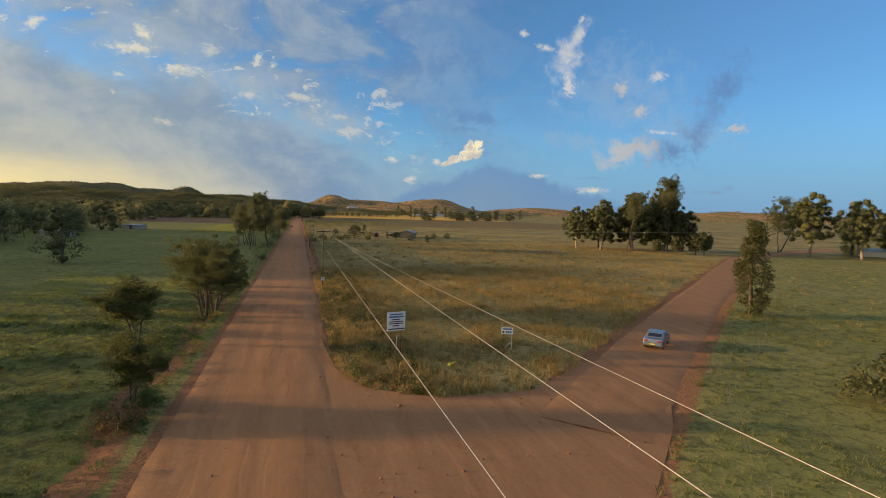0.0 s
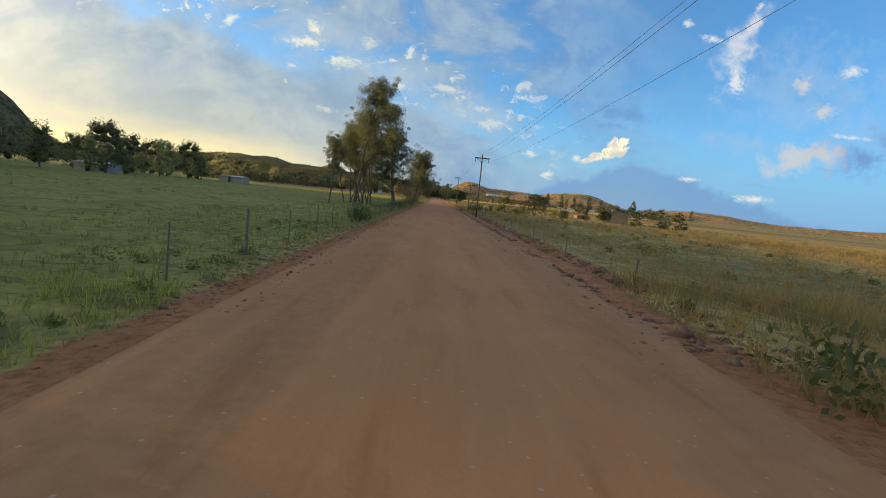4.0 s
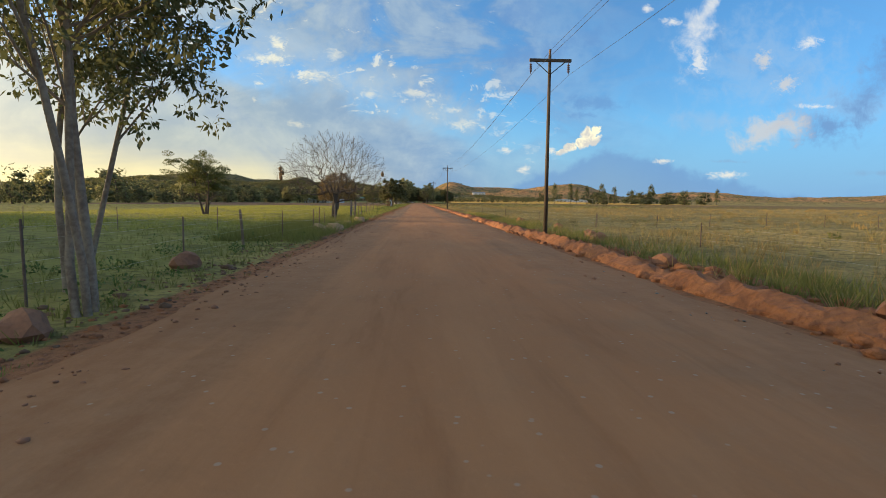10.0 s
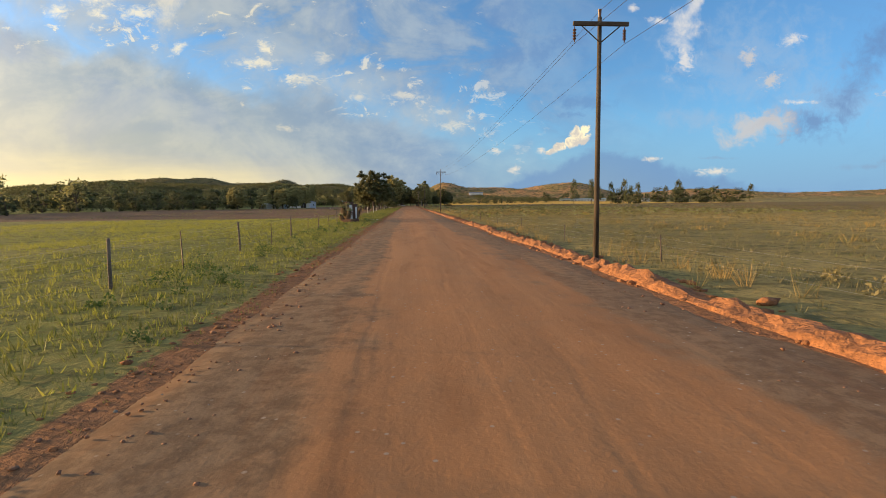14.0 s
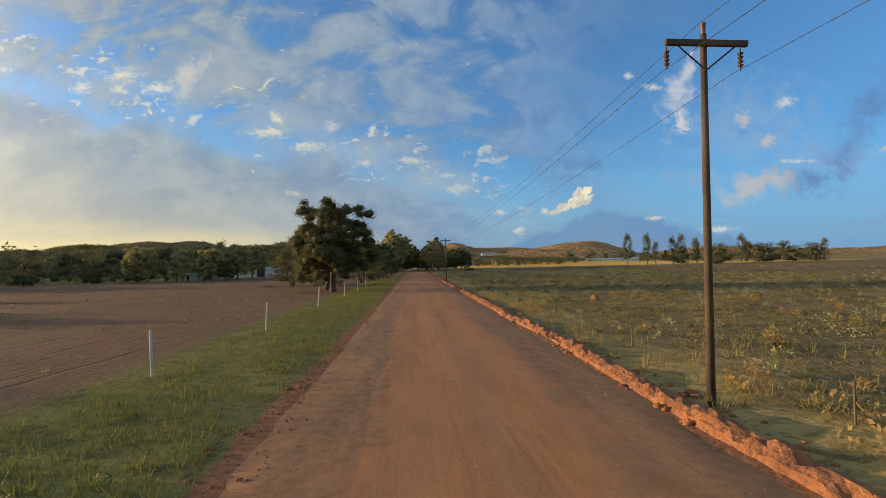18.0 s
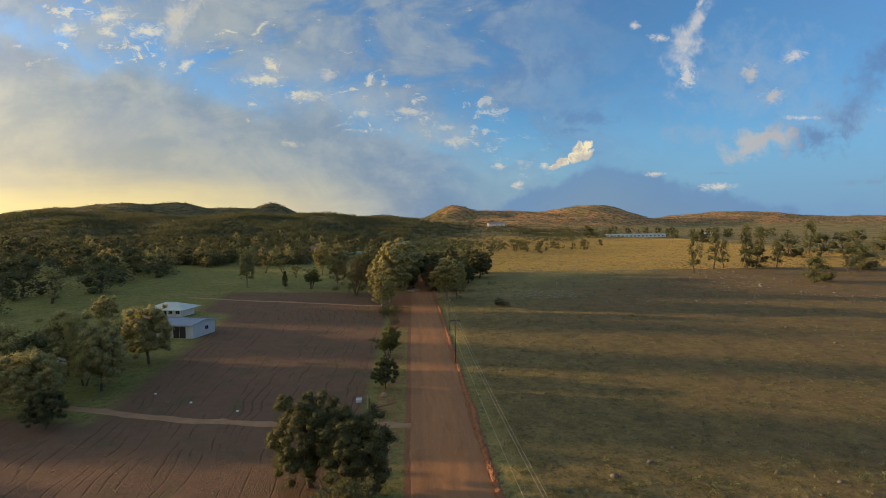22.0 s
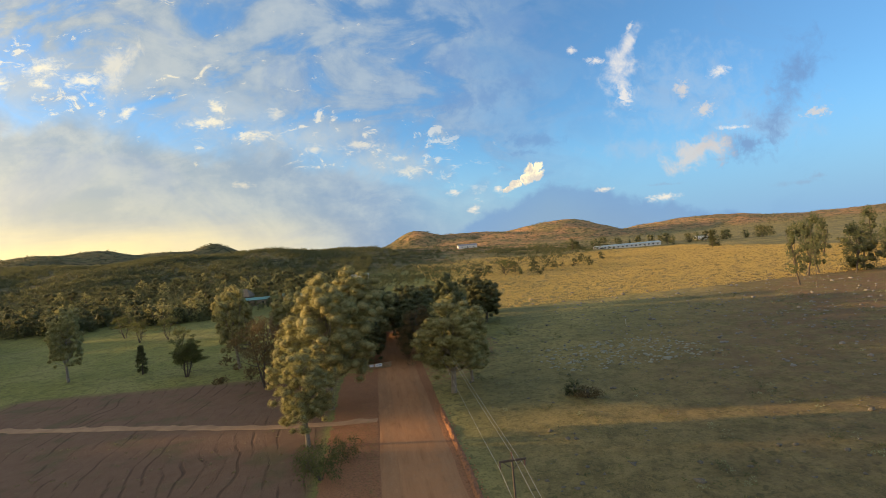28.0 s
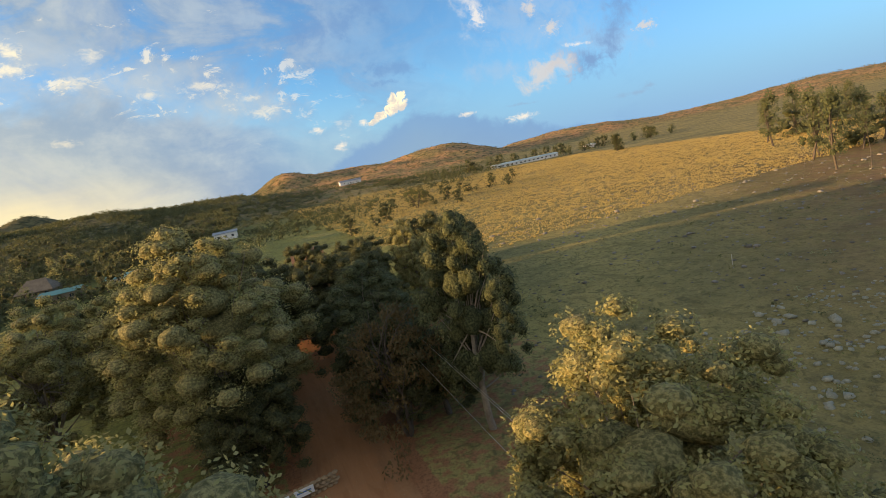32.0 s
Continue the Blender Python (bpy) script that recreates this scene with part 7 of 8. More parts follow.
def far_houses():
    for x, y, w, d, h, rz, wall, roof, label in ((-47, 926, 7, 11, 3.0, 84, panel_white, roof_teal, "small white house with a green roof among trees"), (-32, 956, 8, 10, 3.4, 80, plaster_grey, roof_teal, "grey house with a green roof among trees"),
                                                 (-12, 1014, 7, 12, 3.6, 88, panel_white, roof_tin, "pale house on the slope"), (-64, 915, 7, 12, 3.0, 86, plaster_tan, roof_teal, "tan house with a green roof below the hills"),
                                                 (-12, 870, 8, 14, 3.2, 85, plaster_grey, roof_blue, "grey house with a blue-grey roof beyond the wood"),
                                                 (130, 1330, 10, 26, 4.0, 88, panel_white, roof_tin, "long pale house on the far rise"), (420, 1240, 9, 14, 3.6, 80, panel_white, roof_pale, "white house beyond the golden field")):
        root = thing("house", label, "house", (x, y, float(land(x, y))), rz)
        ridged(w, d, h, 16, wall, roof, root, 0.5)
        for yy in (-d * 0.3, 0, d * 0.3):
            opening(root, "window", (0.08, 1.2, 1.2), (-w / 2 - 0.02, yy, 1.7), car_glass, white_post)
    root = thing("thatched_house", "thatched house with plastered walls under the hills", "house", (-78, 940, float(land(-78, 940))), 80)
    part("wall", box((7.5, 12, 3.4), (0, 0, 1.4), 0.05), plaster_tan, root)
    bm = bmesh.new()
    a = [bm.verts.new(p) for p in ((-4.6, -6.8, 2.6), (4.6, -6.8, 2.6), (4.6, 6.8, 2.6), (-4.6, 6.8, 2.6), (0, -3.2, 7.0), (0, 3.2, 7.0))]
    for f in ((0, 1, 4), (1, 2, 5, 4), (2, 3, 5), (3, 0, 4, 5), (3, 2, 1, 0)):
        bm.faces.new([a[i] for i in f])
    part("roof", bm, thatch, root)
    for yy in (-4, 0, 4):
        opening(root, "window", (0.08, 1.2, 1.2), (-3.78, yy, 1.6), car_glass, white_post)
    root = thing("long_building", "long low building with a pale green roof at the field's end", "building", (285, 1178, float(land(285, 1178))), 84)
    ridged(11, 74, 3.2, 12, panel_white, roof_pale, root, 0.5)
    for i in range(14):
        opening(root, "window", (0.08, 2.0, 1.2), (-5.52, -33 + i * 5, 1.7), car_glass)
    for x, y in ((215, 192), (236, 186), (262, 172), (284, 160)):
        r = thing("greenhouse", "low white tunnel shed under the dark trees", "shed", (x, y, float(land(x, y))), 40, "white tunnel sheds")
        ridged(6, 14, 2.0, 20, panel_white, roof_pale, r, 0.2)
    for x, y in ((-79, 262), (-74, 330)):
        r = thing("outbuilding", "low white farm building beneath the tree belt", "shed", (x, y, float(land(x, y))), 70, "belt buildings")
        ridged(4, 10, 1.9, 12, plaster_grey, roof_tin, r, 0.3)
        opening(r, "door", (0.08, 1.0, 1.9), (-2.52, 0, 0.95), shade_in)


far_houses()


# ---------------------------------------------------------------- small things beside the road
def stone_heap():
    """The walled entrance with sign plates under the gums."""
    root = thing("entrance_wall", "curved field-stone entrance wall with white sign plates under the gums", "wall", (-3.6, 744, 0.05), 6)
    rngs = np.random.default_rng(5)
    meshes = [bm_mesh for bm_mesh in (stone_mesh(i, stone_tan) for i in range(5))]
    for i in range(13):
        for j in range(4):
            x = -2.7 + i * 0.45 + (j % 2) * 0.2
            ob = put("stone", meshes[(i * 3 + j) % 5], root)
            ob.matrix_basis = pose(x, 0.10 * (i / 6 - 1) ** 2 * 2 + rngs.normal() * 0.03, 0.12 + j * 0.28, 0, 0, rngs.uniform(0, 360)) @ Matrix.Diagonal((0.27, 0.27, 0.19, 1))
    part("sign_plate", box((1.5, 0.04, 0.62), (0.3, -0.30, 0.78), 0.01), sign_white, root, "white sign plate")
    part("sign_plate", box((0.8, 0.04, 0.52), (-1.2, -0.30, 0.80), 0.01), sign_white, root, "white sign plate")
    for k, w in ((0.3, 1.1), (-1.2, 0.5)):
        part("text_bar", box((w, 0.01, 0.12), (k, -0.325, 0.82), 0.003), sign_blue, root)


def stone_mesh(seed, material):
    bm = blob(1.0, (0, 0, 0), (1.0, 0.85, 0.7), 0.35, 2, None, seed)
    me = bpy.data.meshes.new("stone")
    bm.to_mesh(me)
    bm.free()
    me.materials.append(material)
    return me


stone_heap()
ROCKS = [stone_mesh(10 + i, (stone_grey, stone_red, stone_tan)[i % 3]) for i in range(6)]
for x, y, s, k, label in ((7.9, 295.2, 0.40, 1, "red-brown boulder on the road bank"), (9.0, 304.8, 0.32, 1, "red-brown boulder on the road bank"), (8.6, 297.6, 0.32, 1, "red-brown stone on the road bank"), (-4.9, 313.2, 0.5, 2, "rough tan boulder by the farm gate"),
                          (-5.3, 314.2, 0.36, 2, "rough tan boulder by the farm gate"), (8.7, 315.4, 0.42, 4, "red-brown stone in the grass"), (5.6, 169.2, 0.22, 0, "pale grey boulder at the road's edge"), (-6.0, 183.7, 0.55, 4, "red-brown culvert stone on the verge"),
                          (-6.5, 182.6, 0.5, 1, "red-brown culvert stone on the verge"), (15.8, 506, 0.42, 1, "rounded red termite mound in the pasture"), (-8.6, 623.6, 0.65, 2, "large tan boulder beneath the round tree"),                           (6.6, 188, 0.3, 3, "grey stone on the eroded verge"), (16.5, 560, 0.5, 1, "rounded red stone in the pasture"),
                          (7.0, 278.6, 0.50, 1, "orange-red boulder of hard earth on the bank"), (7.6, 293.3, 0.42, 1, "orange-red boulder of hard earth on the bank"), (6.5, 285.2, 0.34, 1, "orange-red boulder of hard earth on the bank"), (-5.2, 278.2, 0.36, 1, "brown boulder at the foot of the slim gums"),
                          (-6.1, 284.8, 0.40, 1, "brown boulder on the grass edge"), (-5.1, 301.4, 0.50, 2, "rough tan boulder heaped at the grass edge"), (-4.95, 302.5, 0.34, 2, "rough tan boulder heaped at the grass edge"),
                          (-5.7, 300.3, 0.44, 5, "rough tan boulder heaped at the grass edge"), (-5.3, 308.8, 0.34, 2, "rough tan boulder in the tall grass"), (-5.7, 307.5, 0.30, 5, "rough tan boulder in the tall grass"), (-5.3, 276.6, 0.30, 4, "brown boulder at the foot of the slim gums")):
    ob = put("boulder", ROCKS[k])
    ob.matrix_world = pose(x, y, float(land(x, y)) + s * 0.25, 0, 0, x * 77 % 360) @ Matrix.Diagonal((s, s, s, 1))
    tagged(ob, label, "rock")


def track_gate():
    root = thing("gate_post", "dark wooden gate post with a fallen rail by the track", "post", (-10.5, 617.3, float(land(-10.5, 617.3))))
    part("post", rod((0, 0, -0.4), (0.05, 0, 2.0), 0.10, 0.09, 9), wood_grey, root)
    part("stay", rod((-0.35, 0.5, -0.3), (-0.30, 0.5, 2.2), 0.035, 0.035, 7), wire_steel, root)
    rail = thing("ramp", "reddish concrete slab crossing the ditch beside the post", "slab", (-8.2, 619.4, float(land(-8.2, 619.4)) + 0.06), 32)
    part("slab", box((4.4, 0.5, 0.16), (0, 0, 0), 0.03), stone_red, rail)
    bx = thing("cattle_trough", "small grey box trough standing in the grass", "trough", (-12.5, 621.5, float(land(-12.5, 621.5))))
    part("body", box((0.9, 1.3, 0.55), (0, 0, 0.22), 0.04), box_white, bx)
    part("lid", box((0.7, 0.5, 0.06), (0, 0.3, 0.53), 0.01), roof_blue, bx)
    fire = thing("white_marker", "small white ball marker on the lawn", "marker", (-9.6, 617.6, float(land(-9.6, 617.6))))
    part("ball", blob(0.22, (0, 0, 0.16), (1, 1, 0.8), 0.05), sign_white, fire, smooth=True)
    for x, y in ((-20, 617), (-31, 618.5), (-40, 623), (-48, 628), (-14, 606)):
        m = thing("white_marker", "small white ball marker at the edge of the tilled field", "marker", (x, y, float(land(x, y))), 0, "white field markers")
        part("ball", blob(0.24, (0, 0, 0.14), (1, 1, 0.7), 0.1), sign_white, m, smooth=True)


track_gate()
pos = thing("marker_post", "thin pale post standing alone in the pasture", "post", (60, 757.7, float(land(60, 757.7))))
part("post", rod((0, 0, -0.3), (0, 0, 1.6), 0.05, 0.05, 7), white_post, pos)


def puddle(x, y, a, b, label):
    verts = [(x, y, 0.0)]
    for i in range(28):
        w = 2 * math.pi * i / 28
        k = 1 + 0.3 * noise.noise(Vector((math.cos(w) * 1.6 + x, math.sin(w) * 1.6, y)))
        verts.append((x + a * k * math.cos(w), y + b * k * math.sin(w), 0.0))
    me = mesh_of("puddle", [(px, py, 0.090) for px, py, _ in verts], [(0, i + 1, (i + 1) % 28 + 1) for i in range(28)], water)
    tagged(put("puddle", me), label, "puddle", kind="structure")


water = plain("muddy_water", (0.10, 0.06, 0.04), (0.14, 0.085, 0.055), 3, 16, 0.16, 0.0, 0.0, 0.6)
puddle(4.55, 343.9, 0.07, 0.17, "small pool of rain water in a rut beside the bank")
puddle(4.2, 342.2, 0.06, 0.22, "small pool of rain water in a rut beside the bank")


# ---------------------------------------------------------------- grass, stones and scrub
def tufts(name, spots, heights, blades, spread_, width, material, label, seed, category="grass"):
    """Grass tufts as bent blades, in numpy."""
    rng = np.random.default_rng(seed)
    n = len(spots) * blades
    idx = np.repeat(np.arange(len(spots)), blades)
    base = np.asarray(spots)[idx]
    h = np.asarray(heights)[idx] * rng.uniform(0.55, 1.15, n)
    a = rng.uniform(0, 2 * math.pi, n)
    out = np.stack([np.cos(a), np.sin(a), np.zeros(n)], 1)
    p = base + out * (rng.random(n) * spread_ * np.asarray(heights)[idx])[:, None] + np.array([0, 0, -0.03])
    tip = p + out * (h * rng.uniform(0.15, 0.75, n))[:, None] + np.array([0, 0, 1.0]) * h[:, None]
    b = rng.uniform(0, 2 * math.pi, n)
    side = np.stack([np.cos(b), np.sin(b), np.zeros(n)], 1) * (width * rng.uniform(0.6, 1.3, n))[:, None]
    verts = np.stack([p - side, p + side, tip + side * 0.15, tip - side * 0.15], 1).reshape(-1, 3)
    return tagged(put(name, quads(name, verts, material)), label, category, kind="stuff")


def scatter(n, x0, x1, y0, y1, seed, keep=None, gap=0.5):
    rng = np.random.default_rng(seed)
    x, y = rng.uniform(x0, x1, n), rng.uniform(y0, y1, n)
    ok = road_gap(x, y) > gap
    if keep is not None:
        ok &= keep(x, y, rng)
    x, y = x[ok], y[ok]
    return np.stack([x, y, land(x, y)], 1), rng


def patchy(x, y, rng):
    return rng.random(len(x)) < 0.25 + 0.75 * smooth(waves(x * 2.1, y * 1.7), -0.2, 0.5)


def in_fork(x, y, rng):
    return patchy(x, y, rng) & (y > 61 + 0.93 * x)


def no_plough(x, y, rng):
    return ~((x < -10.3) & (y > 442) & (y < 700))


spots, r_ = scatter(26000, -16, -4.5, 62, 470, 1, lambda x, y, r: r.random(len(x)) < 0.35 + 0.65 * np.exp(-((x + 6) / 4) ** 2))
tufts("verge_grass", spots, r_.uniform(0.08, 0.30, len(spots)), 7, 0.7, 0.012, grass_green, "soft green grass tufts along the verge and paddock", 1)
spots, r_ = scatter(24000, -10.2, -4.4, 430, 720, 2, lambda x, y, r: no_plough(x, y, r) & (r.random(len(x)) < 1 - 0.8 * smooth(y, 550, 600)))
tufts("verge_grass", spots, r_.uniform(0.06, 0.18, len(spots)), 5, 1.1, 0.009, grass_green, "green grass strip between road and tilled field", 2)
spots, r_ = scatter(15000, 5.6, 17, 62, 300, 3, lambda x, y, r: patchy(x, y, r) & (r.random(len(x)) < 1 - 0.75 * smooth(y, 140, 170)))
tufts("dry_grass", spots, r_.uniform(0.25, 0.75, len(spots)), 7, 0.45, 0.012, grass_dry, "tall dry golden grass beside the road", 3)
spots, r_ = scatter(34000, 4.9, 56, 70, 160, 33, in_fork)
tufts("dry_grass", spots, r_.uniform(0.25, 0.95, len(spots)), 7, 0.5, 0.022, grass_dry, "tall dry golden grass in the fork of the roads", 33)
spots, r_ = scatter(12000, 6.8, 34, 140, 300, 30, patchy)
tufts("pasture_grass", spots, r_.uniform(0.08, 0.24, len(spots)), 8, 1.1, 0.014, grass_grey, "short grey-green grass in the shaded veld", 30)
spots, r_ = scatter(7000, 6.2, 30, 80, 480, 4, patchy)
tufts("green_grass", spots, r_.uniform(0.06, 0.20, len(spots)), 8, 1.0, 0.011, grass_green, "green grass tufts among the dry grass", 4)
spots, r_ = scatter(14000, 6.6, 24, 296, 520, 5, patchy)
tufts("tussock_grass", spots, r_.uniform(0.06, 0.20, len(spots)), 9, 1.1, 0.011, grass_grey, "grey-green tussock grass behind the red bank", 5)
spots, r_ = scatter(9000, 8, 130, 430, 800, 6, patchy)
tufts("tussock_grass", spots, r_.uniform(0.12, 0.34, len(spots)), 14, 1.3, 0.022, grass_grey, "scattered tussocks over the wide pasture", 6)
spots, r_ = scatter(9000, 20, 150, 90, 430, 7, patchy)
tufts("tussock_grass", spots, r_.uniform(0.18, 0.50, len(spots)), 10, 1.1, 0.028, grass_dry, "scattered dry tussocks over the veld", 7)
spots, r_ = scatter(5000, -90, -14, 60, 440, 8, patchy)
tufts("tussock_grass", spots, r_.uniform(0.10, 0.26, len(spots)), 10, 1.2, 0.026, grass_green, "low green tussocks in the paddock", 8)
spots, r_ = scatter(3000, -70, -11, 450, 720, 9, patchy)
tufts("weeds", spots, r_.uniform(0.10, 0.30, len(spots)), 8, 0.9, 0.04, grass_grey, "sparse weeds in the tilled field", 9)
spots, r_ = scatter(42000, 36, 330, 812, 1150, 12)
tufts("ripe_grass", spots, r_.uniform(0.30, 0.62, len(spots)), 7, 2.2, 0.11, grass_gold, "ripe golden grass over the far field", 12)
spots, r_ = scatter(11000, 12, 75, 45, 120, 10, lambda x, y, r: patchy(x, y, r) & (y < 58 + 0.93 * x))
tufts("green_grass", spots, r_.uniform(0.12, 0.34, len(spots)), 10, 1.0, 0.026, grass_green, "rank green grass beyond the side road", 10)


spots, r_ = scatter(2600, 6.5, 8.6, 272, 345, 21, patchy)
tufts("green_grass", spots, r_.uniform(0.20, 0.50, len(spots)), 12, 0.5, 0.012, grass_green, "rank green grass crowding behind the bank", 21)
spots, r_ = scatter(700, 6.2, 8.6, 270, 520, 22, patchy)
tufts("dry_grass", spots, r_.uniform(0.35, 0.80, len(spots)), 14, 0.4, 0.010, grass_dry, "feathery straw-coloured grass heads on the bank", 22)


spots, r_ = scatter(1700, -9.0, -4.7, 293, 318, 23, None, 0.1)
tufts("tall_grass", spots, r_.uniform(0.25, 0.60, len(spots)), 12, 0.5, 0.010, grass_green, "tall green grass below the leafless tree", 23)
spots, r_ = scatter(9000, -5.6, -4.2, 66, 712, 24, patchy, -0.35)
tufts("edge_grass", spots, r_.uniform(0.05, 0.16, len(spots)), 7, 0.9, 0.009, grass_green, "short grass creeping over the road's edge", 24)
spots, r_ = scatter(11000, 7, 50, 430, 640, 25, patchy)
tufts("tussock_grass", spots, r_.uniform(0.12, 0.36, len(spots)), 10, 1.0, 0.016, grass_grey, "close tussocks in the pasture beside the road", 25)


spots, r_ = scatter(34000, -48, -5, 300, 440, 26, lambda x, y, r: r.random(len(x)) < 0.4 + 0.6 * smooth(waves(x * 1.5, y * 0.9), -0.4, 0.2), 0.3)
tufts("paddock_grass", spots, r_.uniform(0.08, 0.22, len(spots)), 7, 1.3, 0.018, grass_sunlit, "short bright green sward of the sunlit paddock", 26)
spots, r_ = scatter(16000, 7, 70, 290, 440, 27, patchy)
tufts("pasture_grass", spots, r_.uniform(0.10, 0.26, len(spots)), 7, 1.2, 0.018, grass_grey, "short yellow-green sward of the open pasture", 27)
spots, r_ = scatter(14000, 36, 120, 96, 250, 28, in_fork)
tufts("dry_grass", spots, r_.uniform(0.3, 0.8, len(spots)), 8, 0.9, 0.030, grass_dry, "ripe golden grass over the open veld", 28)

spots, r_ = scatter(11000, -34, -4.8, 98, 152, 29, patchy, 0.3)
tufts("tussock_grass", spots, r_.uniform(0.10, 0.28, len(spots)), 9, 1.0, 0.020, grass_sunlit, "yellow-green tussocks lit by the low sun", 29)

spots, r_ = scatter(5200, -10.4, -4.6, 430, 600, 34, patchy, 0.2)
tufts("verge_grass", spots, r_.uniform(0.12, 0.34, len(spots)), 11, 0.8, 0.013, grass_green, "yellow-green tussocks along the tilled field", 34)
spots, r_ = scatter(9000, 7.0, 80, 440, 640, 35, patchy)
tufts("pasture_grass", spots, r_.uniform(0.12, 0.36, len(spots)), 9, 0.9, 0.020, grass_sunlit, "yellow-green tussocks over the pasture", 35)


def clumps(name, n, x0, x1, y0, y1, seed, size, count, material, label, keep=patchy):
    """Low rounded cushions of bush scattered over the veld."""
    spots, rng = scatter(n, x0, x1, y0, y1, seed, keep, 0.8)
    r = size * rng.lognormal(0, 0.35, len(spots))
    spots[:, 2] += r * 0.35
    me = leaf_mesh(name, spots, r, count, size * 0.42, size * 0.11, -0.3, rng, material, 0.75)
    tagged(put(name, me), label, "scrub", kind="stuff")


clumps("veld_scrub", 900, 6.5, 95, 74, 300, 41, 0.38, 70, leaf_olive, "low dark cushions of scrub among the dry grass")
clumps("dry_clumps", 2300, 5.2, 66, 74, 250, 42, 0.36, 56, grass_dry, "bleached orange clumps of dead grass", in_fork)
clumps("veld_scrub", 3200, 8, 140, 430, 800, 43, 0.34, 26, leaf_olive, "low dark cushions of scrub over the pasture")
clumps("veld_scrub", 1500, 8, 80, 440, 600, 53, 0.34, 60, leaf_dark, "low dark cushions of scrub over the pasture")
clumps("pale_scrub", 1000, 8, 80, 440, 600, 54, 0.34, 60, leaf_aloe, "pale grey cushions of scrub over the pasture")
clumps("dry_clumps", 260, 6.6, 30, 440, 560, 55, 0.36, 90, grass_dry, "straw-coloured tussocks behind the bank")


def clustered(x, y, rng):
    return rng.random(len(x)) < smooth(waves(x * 1.3 + 2, y * 1.1), 0.15, 0.6) * (0.3 + 0.7 * smooth(waves(x * 0.2, y * 0.22 + 1), 0.0, 0.4))


clumps("veld_scrub", 5200, 10, 150, 560, 800, 46, 0.48, 34, leaf_dark, "dark tussocky bushes clustered over the pasture", clustered)
clumps("pale_scrub", 2600, 10, 150, 560, 800, 47, 0.42, 34, leaf_aloe, "grey-green cushions clustered over the pasture", clustered)
clumps("dry_clumps", 420, 5.3, 11.5, 84, 150, 48, 0.42, 80, grass_dry, "orange dead bushes crowding the eroded verge", None)
clumps("veld_scrub", 220, 5.5, 12.0, 84, 150, 49, 0.50, 90, leaf_olive, "olive bushes along the eroded verge", None)
clumps("verge_weeds", 900, -30, -5.0, 56, 112, 50, 0.34, 70, leaf_green, "rank dark weeds over the rough ground by the junction")
clumps("veld_scrub", 420, -26, -5.2, 56, 124, 51, 0.36, 70, leaf_olive, "low olive scrub over the rough ground by the junction")
clumps("pale_scrub", 260, 5.2, 24, 80, 98, 52, 0.34, 70, grass_grey, "grey scrub along the rim of the junction", None)
clumps("verge_weeds", 900, -9, -4.7, 66, 470, 44, 0.22, 60, leaf_green, "leafy green weeds along the grass verge")
clumps("veld_scrub", 400, 7, 60, 300, 470, 45, 0.35, 70, grass_grey, "grey-green cushions of scrub behind the bank")


def pebbles(name, n, x0, x1, y0, y1, seed, size, material, label, on_road=True):
    rng = np.random.default_rng(seed)
    base = bmesh.new()
    bmesh.ops.create_icosphere(base, subdivisions=1, radius=1.0)
    bv = np.array([w.co[:] for w in base.verts])
    bf = np.array([[w.index for w in f.verts] for f in base.faces])
    base.free()
    x, y = rng.uniform(x0, x1, n), rng.uniform(y0, y1, n)
    s = size * rng.lognormal(0, 0.45, n)
    z = np.where(road_gap(x, y) < -0.3, 0.07, land(x, y)) + s * 0.1
    verts = (bv[None] * (1 + 0.25 * rng.normal(size=(n, len(bv), 1))) * (s[:, None, None] * np.array([1, 0.85, 0.55]))) + np.stack([x, y, z], 1)[:, None]
    faces = (bf[None] + (np.arange(n) * len(bv))[:, None, None]).reshape(-1, 3)
    me = bpy.data.meshes.new(name)
    me.vertices.add(n * len(bv))
    me.vertices.foreach_set("co", verts.astype(np.float32).ravel())
    me.loops.add(3 * len(faces))
    me.loops.foreach_set("vertex_index", faces.astype(np.int32).ravel())
    me.polygons.add(len(faces))
    me.polygons.foreach_set("loop_start", np.arange(0, 3 * len(faces), 3, dtype=np.int32))
    me.update(calc_edges=True)
    me.materials.append(material)
    return tagged(put(name, me), label, "stones", kind="stuff")


pebbles("gravel", 2000, -4.2, 4.7, 150, 470, 1, 0.018, stone_grey, "loose pale pebbles on the road")
pebbles("gravel", 1800, -4.4, -2.2, 150, 520, 2, 0.026, stone_red, "loose red gravel along the road's edge")
pebbles("gravel", 1800, 3.4, 5.4, 60, 520, 3, 0.026, stone_red, "loose red gravel along the road's edge")
pebbles("rubble", 5000, -4.7, -3.2, 150, 480, 15, 0.020, stone_red, "crumbled red-brown rubble along the road's grassy edge")
pebbles("rubble", 2200, -5.1, -4.2, 150, 480, 16, 0.036, red_bank, "lumps of graded earth along the grass edge")
pebbles("clods", 2600, -5.1, -4.2, 60, 700, 14, 0.026, red_bank, "crumbs of red earth along the grass edge")
pebbles("rubble", 3600, 4.7, 7.2, 150, 262, 31, 0.045, brown_earth, "crumbled brown earth along the washed-out verge")
pebbles("rubble", 420, 5.0, 7.4, 150, 262, 32, 0.13, brown_earth, "lumps of brown earth on the washed-out verge")
pebbles("rubble", 2400, -6.2, -4.3, 150, 300, 33, 0.040, brown_earth, "crumbled brown earth along the grass edge")
pebbles("clods", 2600, 5.0, 6.6, 256, 716, 4, 0.085, red_bank, "clods of red earth along the bank")
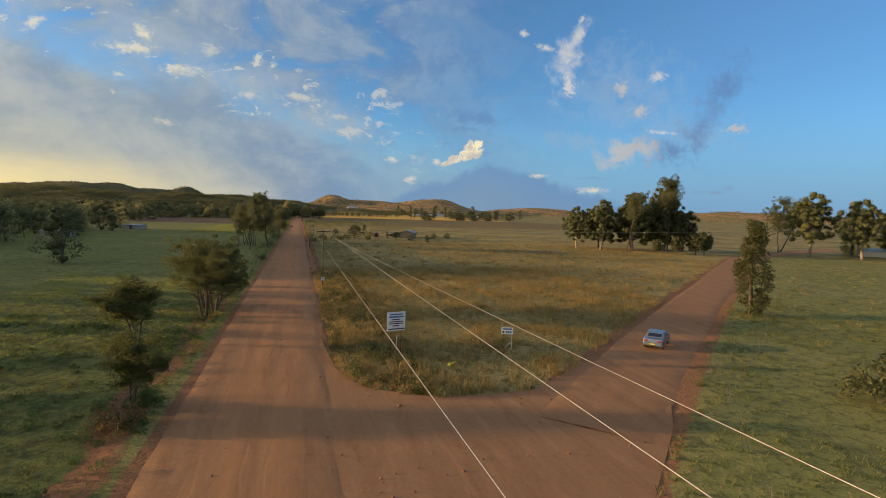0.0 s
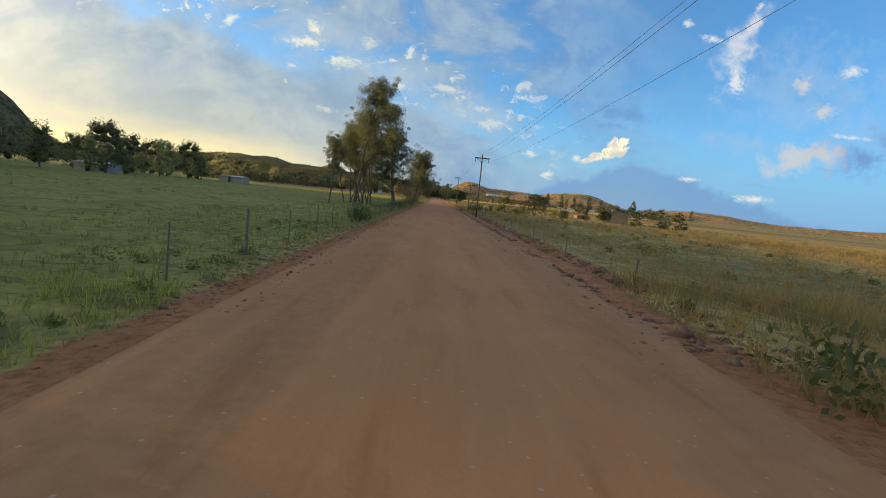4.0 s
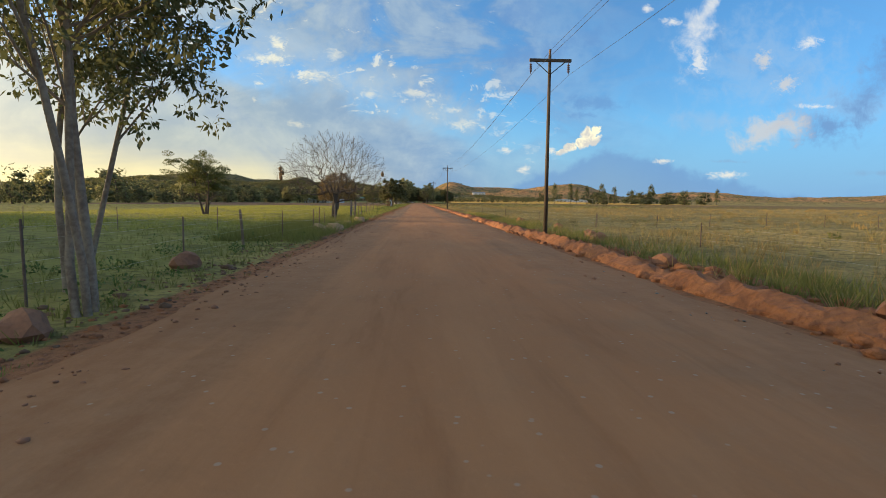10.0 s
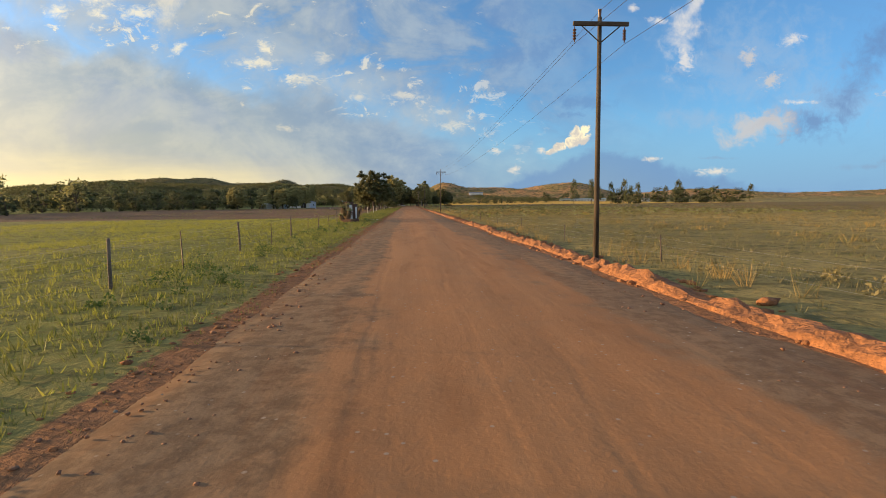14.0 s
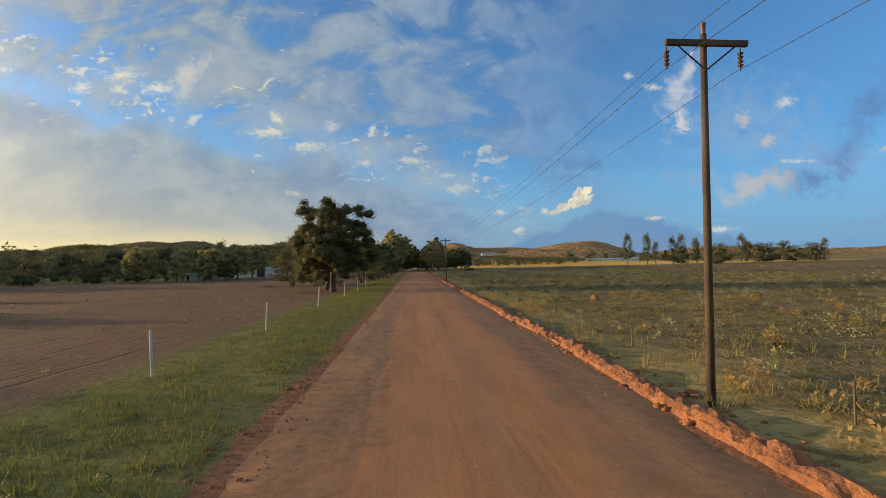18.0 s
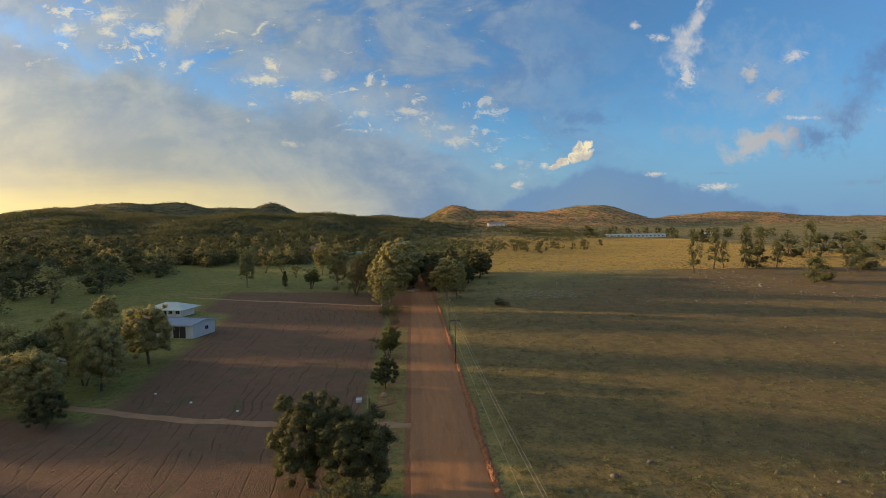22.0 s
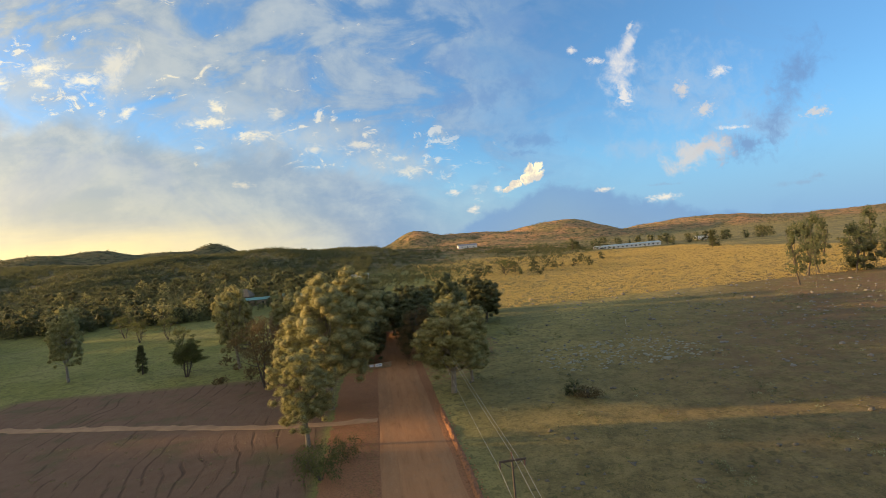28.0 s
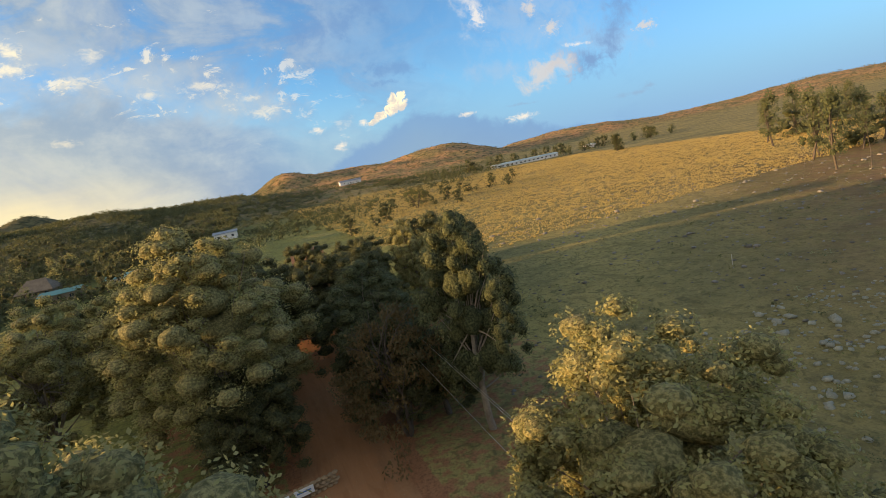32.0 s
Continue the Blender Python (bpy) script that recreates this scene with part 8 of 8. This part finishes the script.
pebbles("rubble", 700, 5.0, 7.0, 256, 302, 17, 0.11, red_bank, "broken lumps of dark red earth on the verge")
pebbles("gravel", 900, -4, 24, 62, 112, 5, 0.035, stone_red, "loose red gravel at the junction")
pebbles("stones", 2600, 12, 130, 540, 780, 6, 0.17, stone_dark, "grey stones strewn over the pasture")


pebbles("stones", 420, 28, 62, 722, 744, 8, 0.24, stone_pale, "pale flat stones strewn over the grazed slope")
pebbles("stones", 1100, 52, 170, 700, 850, 7, 0.26, stone_grey, "pale stones strewn over the bare red slope")


def hill_scrub():
    rng = np.random.default_rng(3)
    n = 60000
    x, y = rng.uniform(-1500, 1900, n), rng.uniform(880, 2250, n)
    hh = hill_height(x, y)
    dense = smooth(hh, 1.2, 7) * (0.35 + 0.65 * smooth(waves(x * 0.06, y * 0.07), -0.3, 0.5))
    dense = np.where(x > 250, dense * 0.35, dense)
    ok = rng.random(n) < dense
    x, y = x[ok][:17000], y[ok][:17000]
    spots = np.stack([x, y, land(x, y)], 1)
    r = rng.uniform(1.0, 2.6, len(x))
    spots[:, 2] += r * 0.35
    me = leaf_mesh("hill_scrub", spots, r, 12, 1.6, 0.6, 0.0, rng, scrub, 0.7)
    tagged(put("hill_scrub", me), "dense olive scrub covering the rocky hillsides", "scrub", kind="stuff")


hill_scrub()


def valley_scrub():
    rng = np.random.default_rng(4)
    n = 9000
    x, y = rng.uniform(-420, 330, n), rng.uniform(860, 1350, n)
    ok = rng.random(n) < smooth(waves(x * 0.10 + 3, y * 0.10), -0.4, 0.6) * np.where(x > 0, smooth(y - 0.9 * x, 900, 990), 1.0) * smooth(y, 860, 930)
    x, y = x[ok], y[ok]
    spots = np.stack([x, y, land(x, y)], 1)
    r = rng.uniform(1.2, 3.2, len(x))
    spots[:, 2] += r * 0.5
    me = leaf_mesh("valley_scrub", spots, r, 34, 1.1, 0.42, 0.0, rng, leaf_dark, 0.8)
    tagged(put("valley_scrub", me), "dark bush thicket in the valley below the hills", "scrub", kind="stuff")


valley_scrub()


def thicket():
    rng = np.random.default_rng(14)
    n = 15000
    x, k = rng.uniform(-620, 30, n), rng.random(n)
    y = 868 - np.clip(-140 - x, 0, 75) + 560 * k ** 1.2
    ok = (rng.random(n) < 0.35 + 0.65 * smooth(waves(x * 0.16, y * 0.15 + 2), -0.5, 0.3)) & ((x < -70) | (y > 960)) & (x < -20 + 0.06 * (y - 900))
    for hx, hy in ((-47, 926), (-64, 915), (-32, 956), (-78, 940)):
        ok &= np.hypot(x - hx, y - hy + 6) > 16
    x, y = x[ok], y[ok]
    spots = np.stack([x, y, land(x, y)], 1)
    r = rng.uniform(1.3, 3.4, len(x))
    spots[:, 2] += r * 0.6
    me = leaf_mesh("thicket", spots, r, 30, 1.2, 0.46, 0.0, rng, leaf_dark, 0.85)
    tagged(put("thicket", me), "dense dark thorn thicket at the foot of the western hills", "scrub", kind="stuff")


thicket()
